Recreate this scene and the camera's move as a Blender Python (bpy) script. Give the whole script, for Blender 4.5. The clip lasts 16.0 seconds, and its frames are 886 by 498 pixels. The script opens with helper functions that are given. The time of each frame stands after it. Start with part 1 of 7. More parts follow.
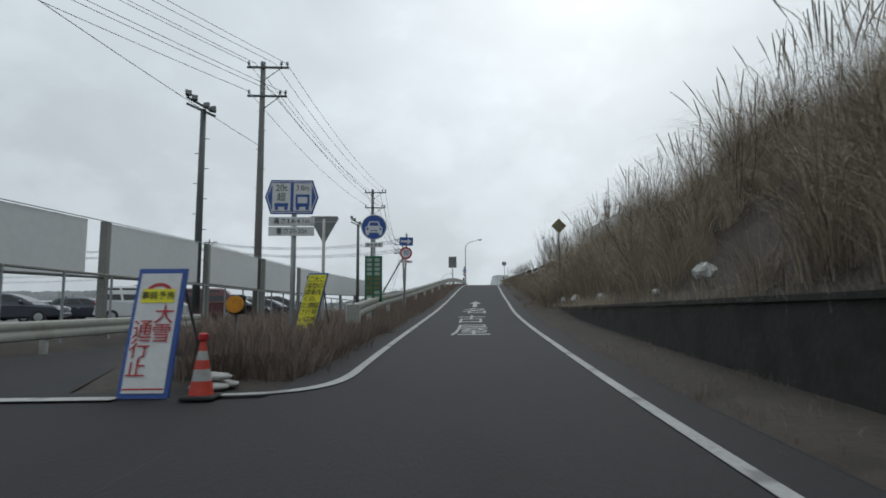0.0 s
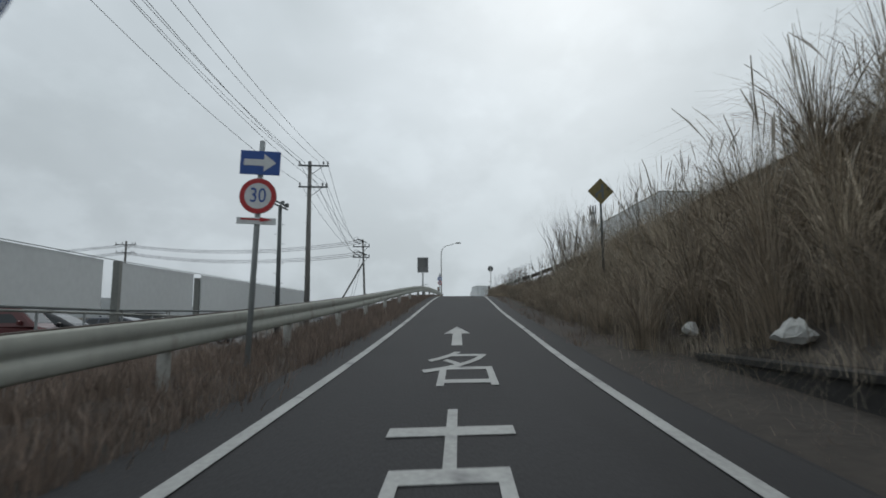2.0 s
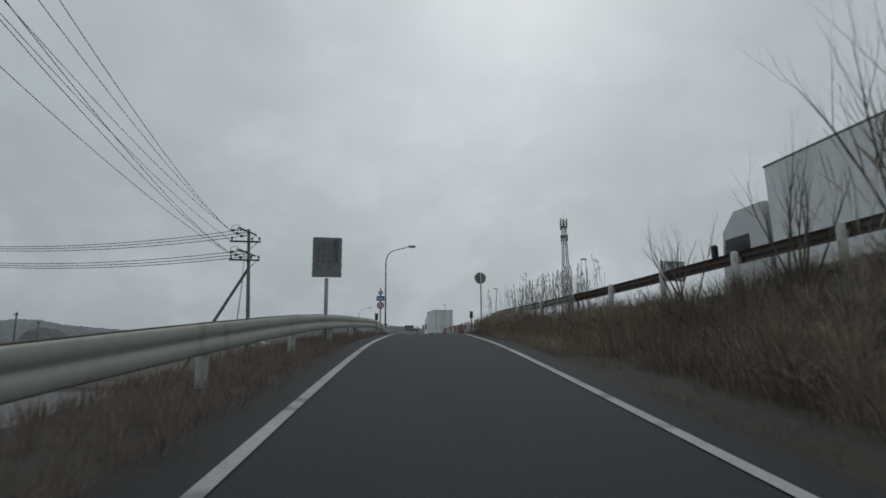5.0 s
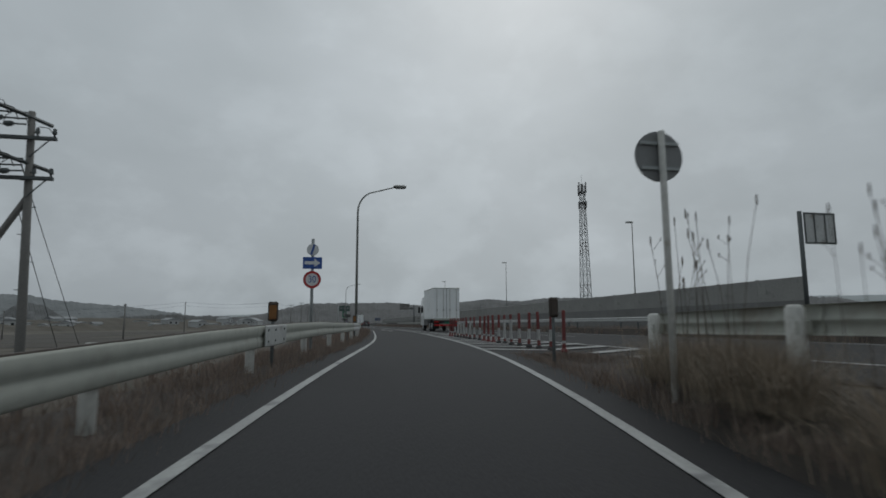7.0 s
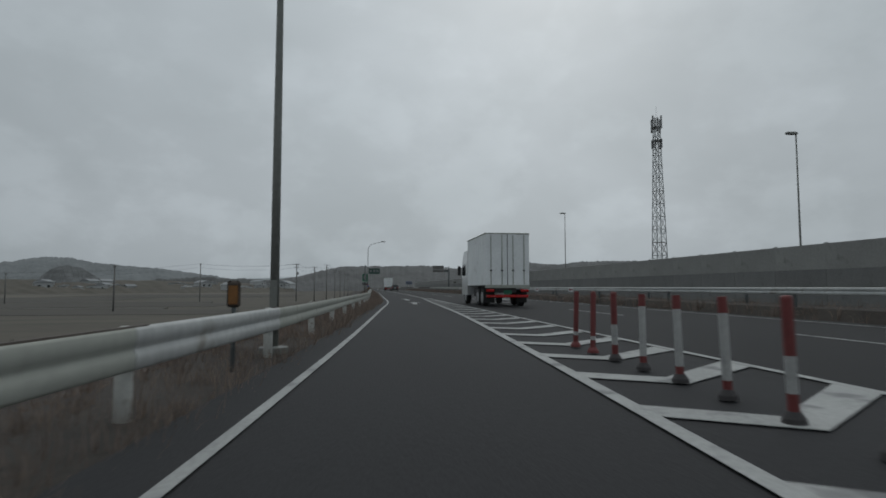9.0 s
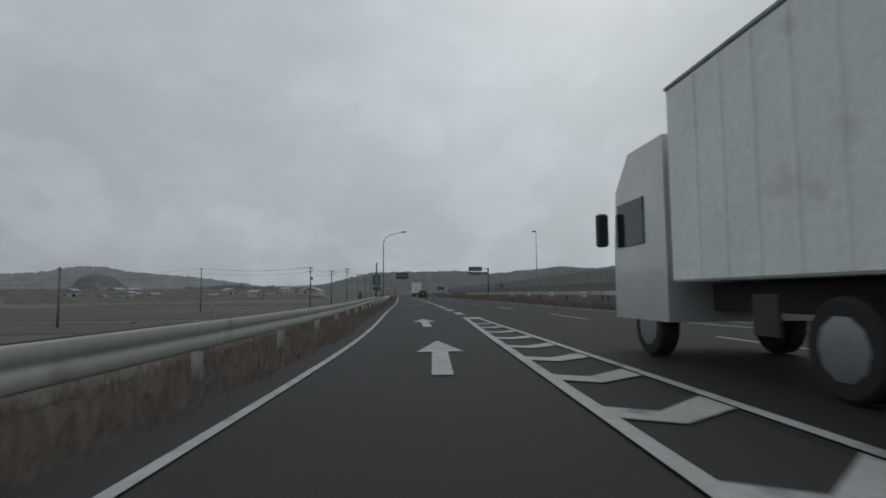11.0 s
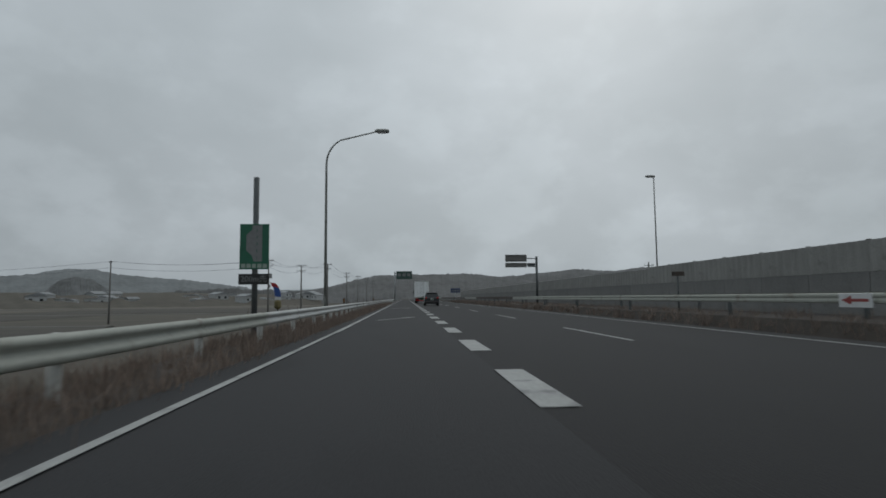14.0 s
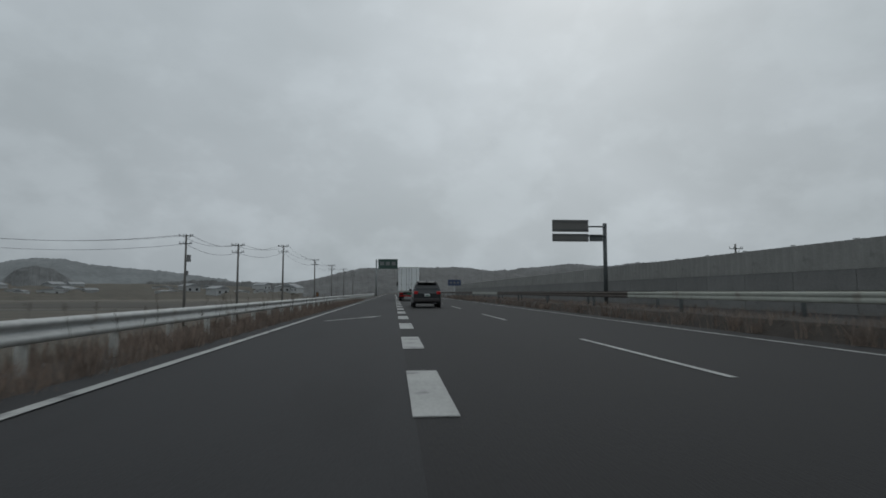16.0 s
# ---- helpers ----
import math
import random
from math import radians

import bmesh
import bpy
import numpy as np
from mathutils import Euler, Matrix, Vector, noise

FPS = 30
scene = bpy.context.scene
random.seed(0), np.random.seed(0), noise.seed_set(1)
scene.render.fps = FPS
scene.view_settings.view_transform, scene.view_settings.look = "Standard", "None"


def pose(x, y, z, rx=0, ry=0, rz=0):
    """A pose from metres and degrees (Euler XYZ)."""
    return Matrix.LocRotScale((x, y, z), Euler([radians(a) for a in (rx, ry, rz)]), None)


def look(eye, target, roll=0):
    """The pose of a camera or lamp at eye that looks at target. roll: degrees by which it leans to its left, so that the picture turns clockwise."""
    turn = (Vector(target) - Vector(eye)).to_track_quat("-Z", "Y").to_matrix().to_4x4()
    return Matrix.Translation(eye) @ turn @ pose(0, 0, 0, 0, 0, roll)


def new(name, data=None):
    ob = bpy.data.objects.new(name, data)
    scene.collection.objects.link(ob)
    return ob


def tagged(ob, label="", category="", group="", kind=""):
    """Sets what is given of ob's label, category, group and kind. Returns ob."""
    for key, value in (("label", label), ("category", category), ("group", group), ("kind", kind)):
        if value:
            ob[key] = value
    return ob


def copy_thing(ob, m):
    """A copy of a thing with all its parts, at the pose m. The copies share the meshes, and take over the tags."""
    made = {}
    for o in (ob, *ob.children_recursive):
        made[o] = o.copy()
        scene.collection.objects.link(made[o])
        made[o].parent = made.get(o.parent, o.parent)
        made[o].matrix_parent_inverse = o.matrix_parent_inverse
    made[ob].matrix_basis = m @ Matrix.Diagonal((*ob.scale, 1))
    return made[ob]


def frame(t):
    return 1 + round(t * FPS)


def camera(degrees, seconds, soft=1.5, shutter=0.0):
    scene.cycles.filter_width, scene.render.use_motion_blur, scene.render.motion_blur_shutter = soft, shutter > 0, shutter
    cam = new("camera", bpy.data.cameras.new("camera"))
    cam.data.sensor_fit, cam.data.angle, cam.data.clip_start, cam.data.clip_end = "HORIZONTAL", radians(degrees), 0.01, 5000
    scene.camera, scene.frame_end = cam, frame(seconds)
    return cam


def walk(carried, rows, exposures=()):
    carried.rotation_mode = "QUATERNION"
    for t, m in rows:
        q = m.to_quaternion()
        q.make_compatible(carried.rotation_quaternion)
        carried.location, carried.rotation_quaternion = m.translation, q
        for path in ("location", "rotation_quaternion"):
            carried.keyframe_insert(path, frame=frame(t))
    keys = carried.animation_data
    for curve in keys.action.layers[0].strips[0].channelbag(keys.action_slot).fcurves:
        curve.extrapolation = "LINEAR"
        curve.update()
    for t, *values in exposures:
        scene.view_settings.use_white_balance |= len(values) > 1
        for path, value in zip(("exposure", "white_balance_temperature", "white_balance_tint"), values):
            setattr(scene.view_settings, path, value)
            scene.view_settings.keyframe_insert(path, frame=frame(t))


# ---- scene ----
cam = camera(76.25, 16.0, soft=1.7, shutter=0.15)
PATH = [
    (0.00, -15.809, -153.137, -3.032, -3.33, 6.36, 0.39),
    (0.50, -15.417, -149.730, -2.919, -2.88, 6.67, 0.20),
    (1.00, -15.083, -146.206, -2.792, -3.34, 7.06, 0.16),
    (1.50, -14.663, -142.645, -2.662, -4.28, 7.37, 0.27),
    (2.00, -14.271, -138.890, -2.465, -5.68, 7.61, 0.55),
    (2.50, -13.885, -134.986, -2.246, -7.37, 8.03, 0.50),
    (3.00, -13.436, -130.997, -1.978, -8.72, 8.60, 0.57),
    (3.50, -12.981, -127.053, -1.704, -9.65, 9.11, 0.45),
    (4.00, -12.565, -122.967, -1.391, -10.04, 9.66, 0.70),
    (4.20, -12.392, -121.301, -1.262, -10.20, 9.86, 0.67),
    (4.75, -11.824, -116.593, -0.879, -10.69, 9.96, 0.50),
    (5.25, -11.182, -112.143, -0.475, -11.10, 9.79, 0.38),
    (5.80, -10.375, -107.085, -0.025, -11.43, 9.39, 0.14),
    (6.30, -9.590, -102.371, 0.337, -11.53, 8.80, -0.26),
    (6.50, -9.266, -100.460, 0.457, -11.49, 8.49, -0.29),
    (7.00, -8.399, -95.603, 0.674, -11.18, 7.56, 0.21),
    (7.50, -7.554, -90.505, 0.902, -10.53, 6.72, 0.62),
    (8.00, -6.819, -85.213, 1.054, -9.68, 5.72, 0.54),
    (8.50, -6.167, -79.974, 1.072, -8.67, 4.53, 0.16),
    (9.00, -5.553, -74.512, 1.038, -7.75, 3.87, 0.00),
    (9.20, -5.295, -72.176, 1.023, -7.49, 3.82, 0.04),
    (9.70, -4.628, -65.922, 0.985, -6.66, 3.98, 0.27),
    (10.20, -3.979, -59.151, 0.995, -5.74, 4.23, 0.39),
    (10.70, -3.408, -51.993, 1.001, -4.86, 4.41, 0.45),
    (11.30, -2.900, -43.068, 1.009, -4.06, 4.59, 0.52),
    (11.50, -2.781, -40.042, 1.007, -3.90, 4.70, 0.51),
    (12.00, -2.563, -32.349, 0.992, -3.72, 4.91, 0.72),
    (12.50, -2.384, -24.316, 0.997, -3.62, 5.07, 0.97),
    (13.00, -2.059, -15.927, 0.989, -3.60, 5.08, 0.87),
    (13.50, -1.666, -7.353, 0.984, -3.63, 5.11, 0.53),
    (14.00, -1.305, 1.260, 1.004, -3.70, 4.92, 0.49),
    (14.50, -1.034, 9.756, 0.997, -3.86, 4.70, 0.54),
    (15.00, -0.738, 18.043, 0.995, -4.02, 4.50, 0.45),
    (15.50, -0.510, 26.306, 1.005, -4.38, 4.46, 0.45),
    (16.00, -0.255, 34.731, 1.019, -4.90, 4.35, -0.04),
]
walk(cam, [(t, pose(x, y, z, 90 + pitch, roll, yaw)) for t, x, y, z, yaw, pitch, roll in PATH],
     exposures=[(0.0, 0.74), (1.0, 0.66), (2.0, 0.56), (3.0, 0.42), (4.2, 0.28), (6.3, 0.0), (7.5, 0.02), (9.0, 0.10), (12.0, 0.17), (16.0, 0.17)])

# ---- world and sun ----
world = bpy.data.worlds.new("overcast_sky")
scene.world = world
world.use_nodes = True
wn, wl = world.node_tree.nodes, world.node_tree.links
wn.clear()
sky = wn.new("ShaderNodeTexSky")
sky.sky_type, sky.sun_disc = "NISHITA", False
sky.sun_elevation, sky.sun_rotation = radians(38), radians(20)
sky.air_density, sky.dust_density, sky.ozone_density = 1.0, 6.0, 1.0
hsv = wn.new("ShaderNodeHueSaturation")
hsv.inputs["Saturation"].default_value, hsv.inputs["Value"].default_value = 0.3, 0.07
wl.new(sky.outputs[0], hsv.inputs["Color"])
bg_sky = wn.new("ShaderNodeBackground")
bg_sky.inputs["Strength"].default_value = 0.05
wl.new(hsv.outputs[0], bg_sky.inputs["Color"])
tc = wn.new("ShaderNodeTexCoord")
mp = wn.new("ShaderNodeMapping")
mp.inputs["Scale"].default_value = (1.0, 1.0, 1.7)
wl.new(tc.outputs["Generated"], mp.inputs["Vector"])
n1 = wn.new("ShaderNodeTexNoise")
n1.inputs["Scale"].default_value, n1.inputs["Detail"].default_value, n1.inputs["Roughness"].default_value = 2.7, 5.0, 0.48
n1.inputs["Distortion"].default_value = 0.35
wl.new(mp.outputs[0], n1.inputs["Vector"])
cr = wn.new("ShaderNodeValToRGB")
cr.color_ramp.elements[0].position, cr.color_ramp.elements[0].color = 0.32, (0.345, 0.390, 0.417, 1)
cr.color_ramp.elements[1].position, cr.color_ramp.elements[1].color = 0.68, (0.412, 0.461, 0.495, 1)
wl.new(n1.outputs["Fac"], cr.inputs["Fac"])
# the cloud cover is brighter towards the veiled sun
toward = wn.new("ShaderNodeVectorMath")
toward.operation = "DOT_PRODUCT"
toward.inputs[1].default_value = (0.20, 0.975, 0.12)
wl.new(tc.outputs["Generated"], toward.inputs[0])
glow_range = wn.new("ShaderNodeMapRange")
glow_range.interpolation_type = "SMOOTHSTEP"
glow_range.inputs["From Min"].default_value, glow_range.inputs["From Max"].default_value = 0.90, 1.0
glow_range.inputs["To Min"].default_value, glow_range.inputs["To Max"].default_value = 1.0, 1.10
wl.new(toward.outputs["Value"], glow_range.inputs["Value"])
cloud_tone = wn.new("ShaderNodeVectorMath")
cloud_tone.operation = "SCALE"
wl.new(cr.outputs[0], cloud_tone.inputs[0])
# and a little darker towards the misty horizon
lift = wn.new("ShaderNodeSeparateXYZ")
wl.new(tc.outputs["Generated"], lift.inputs[0])
lift_range = wn.new("ShaderNodeMapRange")
lift_range.interpolation_type = "SMOOTHSTEP"
lift_range.inputs["From Min"].default_value, lift_range.inputs["From Max"].default_value = -0.02, 0.5
lift_range.inputs["To Min"].default_value, lift_range.inputs["To Max"].default_value = 0.865, 1.09
wl.new(lift.outputs["Z"], lift_range.inputs["Value"])
low_map = wn.new("ShaderNodeMapping")
low_map.inputs["Location"].default_value, low_map.inputs["Scale"].default_value = (0.35, 0.0, 0.2), (1.0, 1.0, 1.5)
wl.new(tc.outputs["Generated"], low_map.inputs["Vector"])
low_cloud = wn.new("ShaderNodeTexNoise")
low_cloud.inputs["Scale"].default_value, low_cloud.inputs["Detail"].default_value, low_cloud.inputs["Roughness"].default_value = 6.5, 6.0, 0.55
wl.new(low_map.outputs[0], low_cloud.inputs["Vector"])
low_range = wn.new("ShaderNodeMapRange")
low_range.interpolation_type = "SMOOTHSTEP"
low_range.inputs["From Min"].default_value, low_range.inputs["From Max"].default_value = 0.44, 0.66
low_range.inputs["To Max"].default_value = 0.13
wl.new(low_cloud.outputs["Fac"], low_range.inputs["Value"])
low_mask = wn.new("ShaderNodeMapRange")
low_mask.interpolation_type = "SMOOTHSTEP"
low_mask.inputs["From Min"].default_value, low_mask.inputs["From Max"].default_value = 0.05, 0.40
low_mask.inputs["To Min"].default_value, low_mask.inputs["To Max"].default_value = 1.0, 0.55
wl.new(lift.outputs["Z"], low_mask.inputs["Value"])
patches = wn.new("ShaderNodeMath")
patches.operation = "MULTIPLY_ADD"
patches.inputs[2].default_value = 0.95
wl.new(low_range.outputs[0], patches.inputs[0])
wl.new(low_mask.outputs[0], patches.inputs[1])
west = wn.new("ShaderNodeMapRange")
west.interpolation_type = "SMOOTHSTEP"
west.inputs["From Min"].default_value, west.inputs["From Max"].default_value = -0.65, -0.05
west.inputs["To Min"].default_value, west.inputs["To Max"].default_value = -0.09, 0.0
wl.new(lift.outputs["X"], west.inputs["Value"])
murk = wn.new("ShaderNodeMath")
murk.operation = "MULTIPLY_ADD"
wl.new(west.outputs[0], murk.inputs[0])
wl.new(low_mask.outputs[0], murk.inputs[1])
wl.new(patches.outputs[0], murk.inputs[2])
glow_sum = wn.new("ShaderNodeMath")
glow_sum.operation = "MULTIPLY"
wl.new(glow_range.outputs[0], glow_sum.inputs[0])
wl.new(murk.outputs[0], glow_sum.inputs[1])
sky_tone = wn.new("ShaderNodeMath")
sky_tone.operation = "MULTIPLY"
wl.new(glow_sum.outputs[0], sky_tone.inputs[0])
wl.new(lift_range.outputs[0], sky_tone.inputs[1])
wl.new(sky_tone.outputs[0], cloud_tone.inputs["Scale"])
bg_cloud = wn.new("ShaderNodeBackground")
bg_cloud.inputs["Strength"].default_value = 0.92
wl.new(cloud_tone.outputs[0], bg_cloud.inputs["Color"])
add = wn.new("ShaderNodeAddShader")
wl.new(bg_sky.outputs[0], add.inputs[0])
wl.new(bg_cloud.outputs[0], add.inputs[1])
wout = wn.new("ShaderNodeOutputWorld")
wl.new(add.outputs[0], wout.inputs["Surface"])

sun_data = bpy.data.lights.new("sun", "SUN")
sun_data.energy, sun_data.angle, sun_data.color = 0.35, radians(40), (1.0, 0.98, 0.95)
sun = new("sun", sun_data)
sun.matrix_world = look((0, 0, 60), (-12, -34, 0))

# ---- materials ----


def mat(name, color, rough=0.8, metal=0.0, vary=0.25, big=0.4, fine=18.0, bump=0.15, per_object=0.0, per_island=0.0, stain=None, stain_at=0.58, stretch=(1, 1, 1), haze_glow=0.0):
    """A surface with two scales of colour variation, a fine relief, and patchy stains."""
    m = bpy.data.materials.new(name)
    m.use_nodes = True
    n, l = m.node_tree.nodes, m.node_tree.links
    bsdf = n["Principled BSDF"]
    bsdf.inputs["Roughness"].default_value, bsdf.inputs["Metallic"].default_value = rough, metal
    co = n.new("ShaderNodeTexCoord")
    mapping = n.new("ShaderNodeMapping")
    mapping.inputs["Scale"].default_value = stretch
    l.new(co.outputs["Object"], mapping.inputs["Vector"])
    a, b = n.new("ShaderNodeTexNoise"), n.new("ShaderNodeTexNoise")
    a.inputs["Scale"].default_value, b.inputs["Scale"].default_value = big, fine
    a.inputs["Detail"].default_value, b.inputs["Detail"].default_value = 4, 3
    l.new(mapping.outputs[0], a.inputs["Vector"])
    l.new(mapping.outputs[0], b.inputs["Vector"])
    mix = n.new("ShaderNodeMath")
    mix.operation = "ADD"
    l.new(a.outputs["Fac"], mix.inputs[0])
    l.new(b.outputs["Fac"], mix.inputs[1])
    value = mix.outputs[0]
    if per_object or per_island:
        if per_object:
            src, amount = n.new("ShaderNodeObjectInfo").outputs["Random"], per_object
        else:
            src, amount = n.new("ShaderNodeNewGeometry").outputs["Random Per Island"], per_island
        mul = n.new("ShaderNodeMath")
        mul.operation, mul.inputs[1].default_value = "MULTIPLY_ADD", amount
        mul.inputs[2].default_value = -amount / 2
        l.new(src, mul.inputs[0])
        plus = n.new("ShaderNodeMath")
        plus.operation = "ADD"
        l.new(value, plus.inputs[0])
        l.new(mul.outputs[0], plus.inputs[1])
        value = plus.outputs[0]
    rng = n.new("ShaderNodeMapRange")
    rng.inputs["From Min"].default_value, rng.inputs["From Max"].default_value = 0.6, 1.4
    rng.inputs["To Min"].default_value, rng.inputs["To Max"].default_value = 1 - vary, 1 + vary
    l.new(value, rng.inputs["Value"])
    tone = n.new("ShaderNodeVectorMath")
    tone.operation = "SCALE"
    tone.inputs[0].default_value = color
    l.new(rng.outputs[0], tone.inputs["Scale"])
    out = tone.outputs[0]
    if stain:
        s = n.new("ShaderNodeTexNoise")
        s.inputs["Scale"].default_value, s.inputs["Detail"].default_value = big * 2.7, 6
        l.new(mapping.outputs[0], s.inputs["Vector"])
        ramp = n.new("ShaderNodeMapRange")
        ramp.inputs["From Min"].default_value, ramp.inputs["From Max"].default_value = stain_at, stain_at + 0.12
        l.new(s.outputs["Fac"], ramp.inputs["Value"])
        mc = n.new("ShaderNodeMix")
        mc.data_type = "RGBA"
        l.new(ramp.outputs[0], mc.inputs["Factor"])
        l.new(out, mc.inputs[6])
        mc.inputs[7].default_value = (*stain, 1)
        out = mc.outputs[2]
    l.new(out, bsdf.inputs["Base Color"])
    if bump:
        bp = n.new("ShaderNodeBump")
        bp.inputs["Strength"].default_value, bp.inputs["Distance"].default_value = bump, 0.02
        l.new(b.outputs["Fac"], bp.inputs["Height"])
        l.new(bp.outputs[0], bsdf.inputs["Normal"])
    # lets a far surface give off its own colour, as painted haze
    if haze_glow:
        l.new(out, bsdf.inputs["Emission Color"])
        bsdf.inputs["Emission Strength"].default_value = haze_glow
    return m


ASPHALT = mat("asphalt", (0.0215, 0.0215, 0.0232), 0.8, vary=0.3, big=0.25, fine=60, bump=0.35, stain=(0.0165, 0.0165, 0.0178), stain_at=0.56, stretch=(1.0, 0.25, 1.0))
ASPHALTLANE = mat("main_lane_asphalt", (0.0125, 0.0122, 0.0130), 0.8, vary=0.3, big=0.22, fine=60, bump=0.35, stain=(0.0098, 0.0095, 0.0102), stain_at=0.55, stretch=(1.0, 0.2, 1.0))
for asphalt in (ASPHALT, ASPHALTLANE):
    asphalt.node_tree.nodes["Principled BSDF"].inputs["Specular IOR Level"].default_value = 0.32
PAINT = mat("road_paint", (0.34, 0.345, 0.335), 0.7, vary=0.28, big=0.8, fine=25, bump=0.1, stain=(0.17, 0.172, 0.172), stain_at=0.56)
SOIL = mat("dry_turf", (0.041, 0.034, 0.028), 0.95, vary=0.45, big=0.35, fine=9, bump=0.6, stain=(0.030, 0.025, 0.021), stain_at=0.52)
FIELD = mat("paddy_stubble", (0.082, 0.071, 0.054), 0.95, vary=0.35, big=0.02, fine=0.6, bump=0.3, stain=(0.064, 0.059, 0.043), stain_at=0.5, stretch=(1, 3, 1))
FIELD2 = mat("dark_tilled_field", (0.060, 0.053, 0.043), 0.95, vary=0.35, big=0.03, fine=0.6, bump=0.3, stretch=(1, 3, 1))
FIELD3 = mat("pale_stubble_field", (0.112, 0.098, 0.076), 0.95, vary=0.3, big=0.03, fine=0.6, bump=0.3, stretch=(1, 3, 1))
TRACK = mat("pale_gravel", (0.125, 0.12, 0.108), 0.95, vary=0.2, big=0.1, fine=5)
LOT = mat("lot_asphalt", (0.12, 0.122, 0.122), 0.8, vary=0.25, big=0.15, fine=30, bump=0.2)
STEEL = mat("galvanised_steel", (0.365, 0.375, 0.335), 0.68, 0.12, vary=0.13, big=0.7, fine=8, bump=0.05, stain=(0.27, 0.262, 0.222), stain_at=0.58)
PALESTEEL = mat("pale_galvanised_steel", (0.46, 0.47, 0.46), 0.5, 0.2, vary=0.2, big=0.7, fine=8, bump=0.05, stain=(0.3, 0.28, 0.25), stain_at=0.58)
RUSTY = mat("weathered_brown_steel", (0.07, 0.055, 0.045), 0.7, 0.2, vary=0.3, big=0.8, fine=9, bump=0.1)
POSTWHITE = mat("painted_post", (0.5, 0.5, 0.47), 0.6, vary=0.2, big=2, fine=20, stain=(0.24, 0.2, 0.15), stain_at=0.62)
DARKSTEEL = mat("dark_grey_steel", (0.10, 0.11, 0.11), 0.55, 0.3, vary=0.25, big=1.5, fine=15, bump=0.05)
GREYPOST = mat("grey_paint_post", (0.30, 0.32, 0.32), 0.5, 0.2, vary=0.15, big=1.5, fine=15, bump=0.05)
LAMPPOLE = mat("lamp_pole_paint", (0.19, 0.195, 0.18), 0.55, 0.2, vary=0.2, big=1.2, fine=14, bump=0.05)
CONCRETE = mat("concrete", (0.26, 0.26, 0.245), 0.9, vary=0.25, big=0.5, fine=14, bump=0.25, stain=(0.15, 0.15, 0.14), stain_at=0.55)
POLECON = mat("pole_concrete", (0.17, 0.165, 0.155), 0.9, vary=0.2, big=0.8, fine=20, bump=0.15)
WALLDARK = mat("dark_retaining_concrete", (0.024, 0.0225, 0.021), 0.9, vary=0.35, big=0.7, fine=12, bump=0.4, stain=(0.014, 0.014, 0.012), stain_at=0.5)
BARRIERLOW = mat("sound_panel_lower", (0.185, 0.184, 0.178), 0.8, vary=0.2, big=0.6, fine=12, bump=0.1, per_object=0.25, stain=(0.135, 0.134, 0.128), stain_at=0.6)
BARRIERUP = mat("sound_panel_upper", (0.265, 0.264, 0.250), 0.8, vary=0.18, big=0.5, fine=12, bump=0.1, per_object=0.25, stain=(0.19, 0.19, 0.18), stain_at=0.6)
SCREEN = mat("pale_screen_panel", (0.59, 0.61, 0.61), 0.45, vary=0.08, big=0.3, fine=6, bump=0.03, per_object=0.12)
WIRE = mat("wire_sheath", (0.04, 0.04, 0.042), 0.6, vary=0.05, big=1, fine=5, bump=0)
INSUL = mat("insulator_grey", (0.22, 0.22, 0.22), 0.4, vary=0.1, big=3, fine=20, bump=0)
SUSUKI = mat("silver_grass_straw", (0.40, 0.335, 0.253), 0.85, vary=0.45, big=0.25, fine=3, bump=0, per_island=0.9)
SUSUKIDARK = mat("dark_silver_grass", (0.25, 0.203, 0.152), 0.9, vary=0.5, big=0.3, fine=3, bump=0, per_island=0.8)
UNDERGROWTH = mat("dark_dead_undergrowth", (0.135, 0.112, 0.088), 0.95, vary=0.45, big=0.4, fine=4, bump=0, per_island=0.8)
SUSUKI2 = mat("silver_grass_plume", (0.33, 0.295, 0.245), 0.9, vary=0.3, big=0.5, fine=5, bump=0, per_island=0.6)
WEED = mat("dry_weed", (0.222, 0.170, 0.138), 0.9, vary=0.4, big=0.3, fine=4, bump=0, per_island=0.8)
TWIG = mat("bare_twig", (0.11, 0.092, 0.075), 0.9, vary=0.3, big=1, fine=8, bump=0)
SIGNBLUE = mat("sign_blue", (0.018, 0.075, 0.30), 0.45, vary=0.12, big=1.5, fine=10, bump=0)
SIGNGREEN = mat("sign_green", (0.012, 0.115, 0.065), 0.45, vary=0.15, big=1.5, fine=10, bump=0)
# green of the far overhead board, dulled to put haze into it
DULLGREEN = mat("hazed_sign_green", (0.035, 0.075, 0.062), 0.55, vary=0.2, big=1.5, fine=10, bump=0)
DULLBLUE = mat("dull_sign_blue", (0.04, 0.06, 0.12), 0.55, vary=0.2, big=1.5, fine=10, bump=0)
SIGNWHITE = mat("sign_white", (0.62, 0.63, 0.63), 0.5, vary=0.1, big=1.5, fine=12, bump=0, stain=(0.45, 0.44, 0.42), stain_at=0.66)
SIGNRED = mat("sign_red", (0.42, 0.022, 0.025), 0.5, vary=0.12, big=2, fine=12, bump=0)
FADEDRED = mat("faded_sign_red", (0.27, 0.045, 0.04), 0.6, vary=0.2, big=2, fine=12, bump=0)
SIGNYELLOW = mat("sign_yellow", (0.74, 0.68, 0.02), 0.5, vary=0.1, big=2, fine=12, bump=0)
AMBER = mat("amber_lens", (0.62, 0.26, 0.015), 0.35, vary=0.15, big=4, fine=30, bump=0.1)
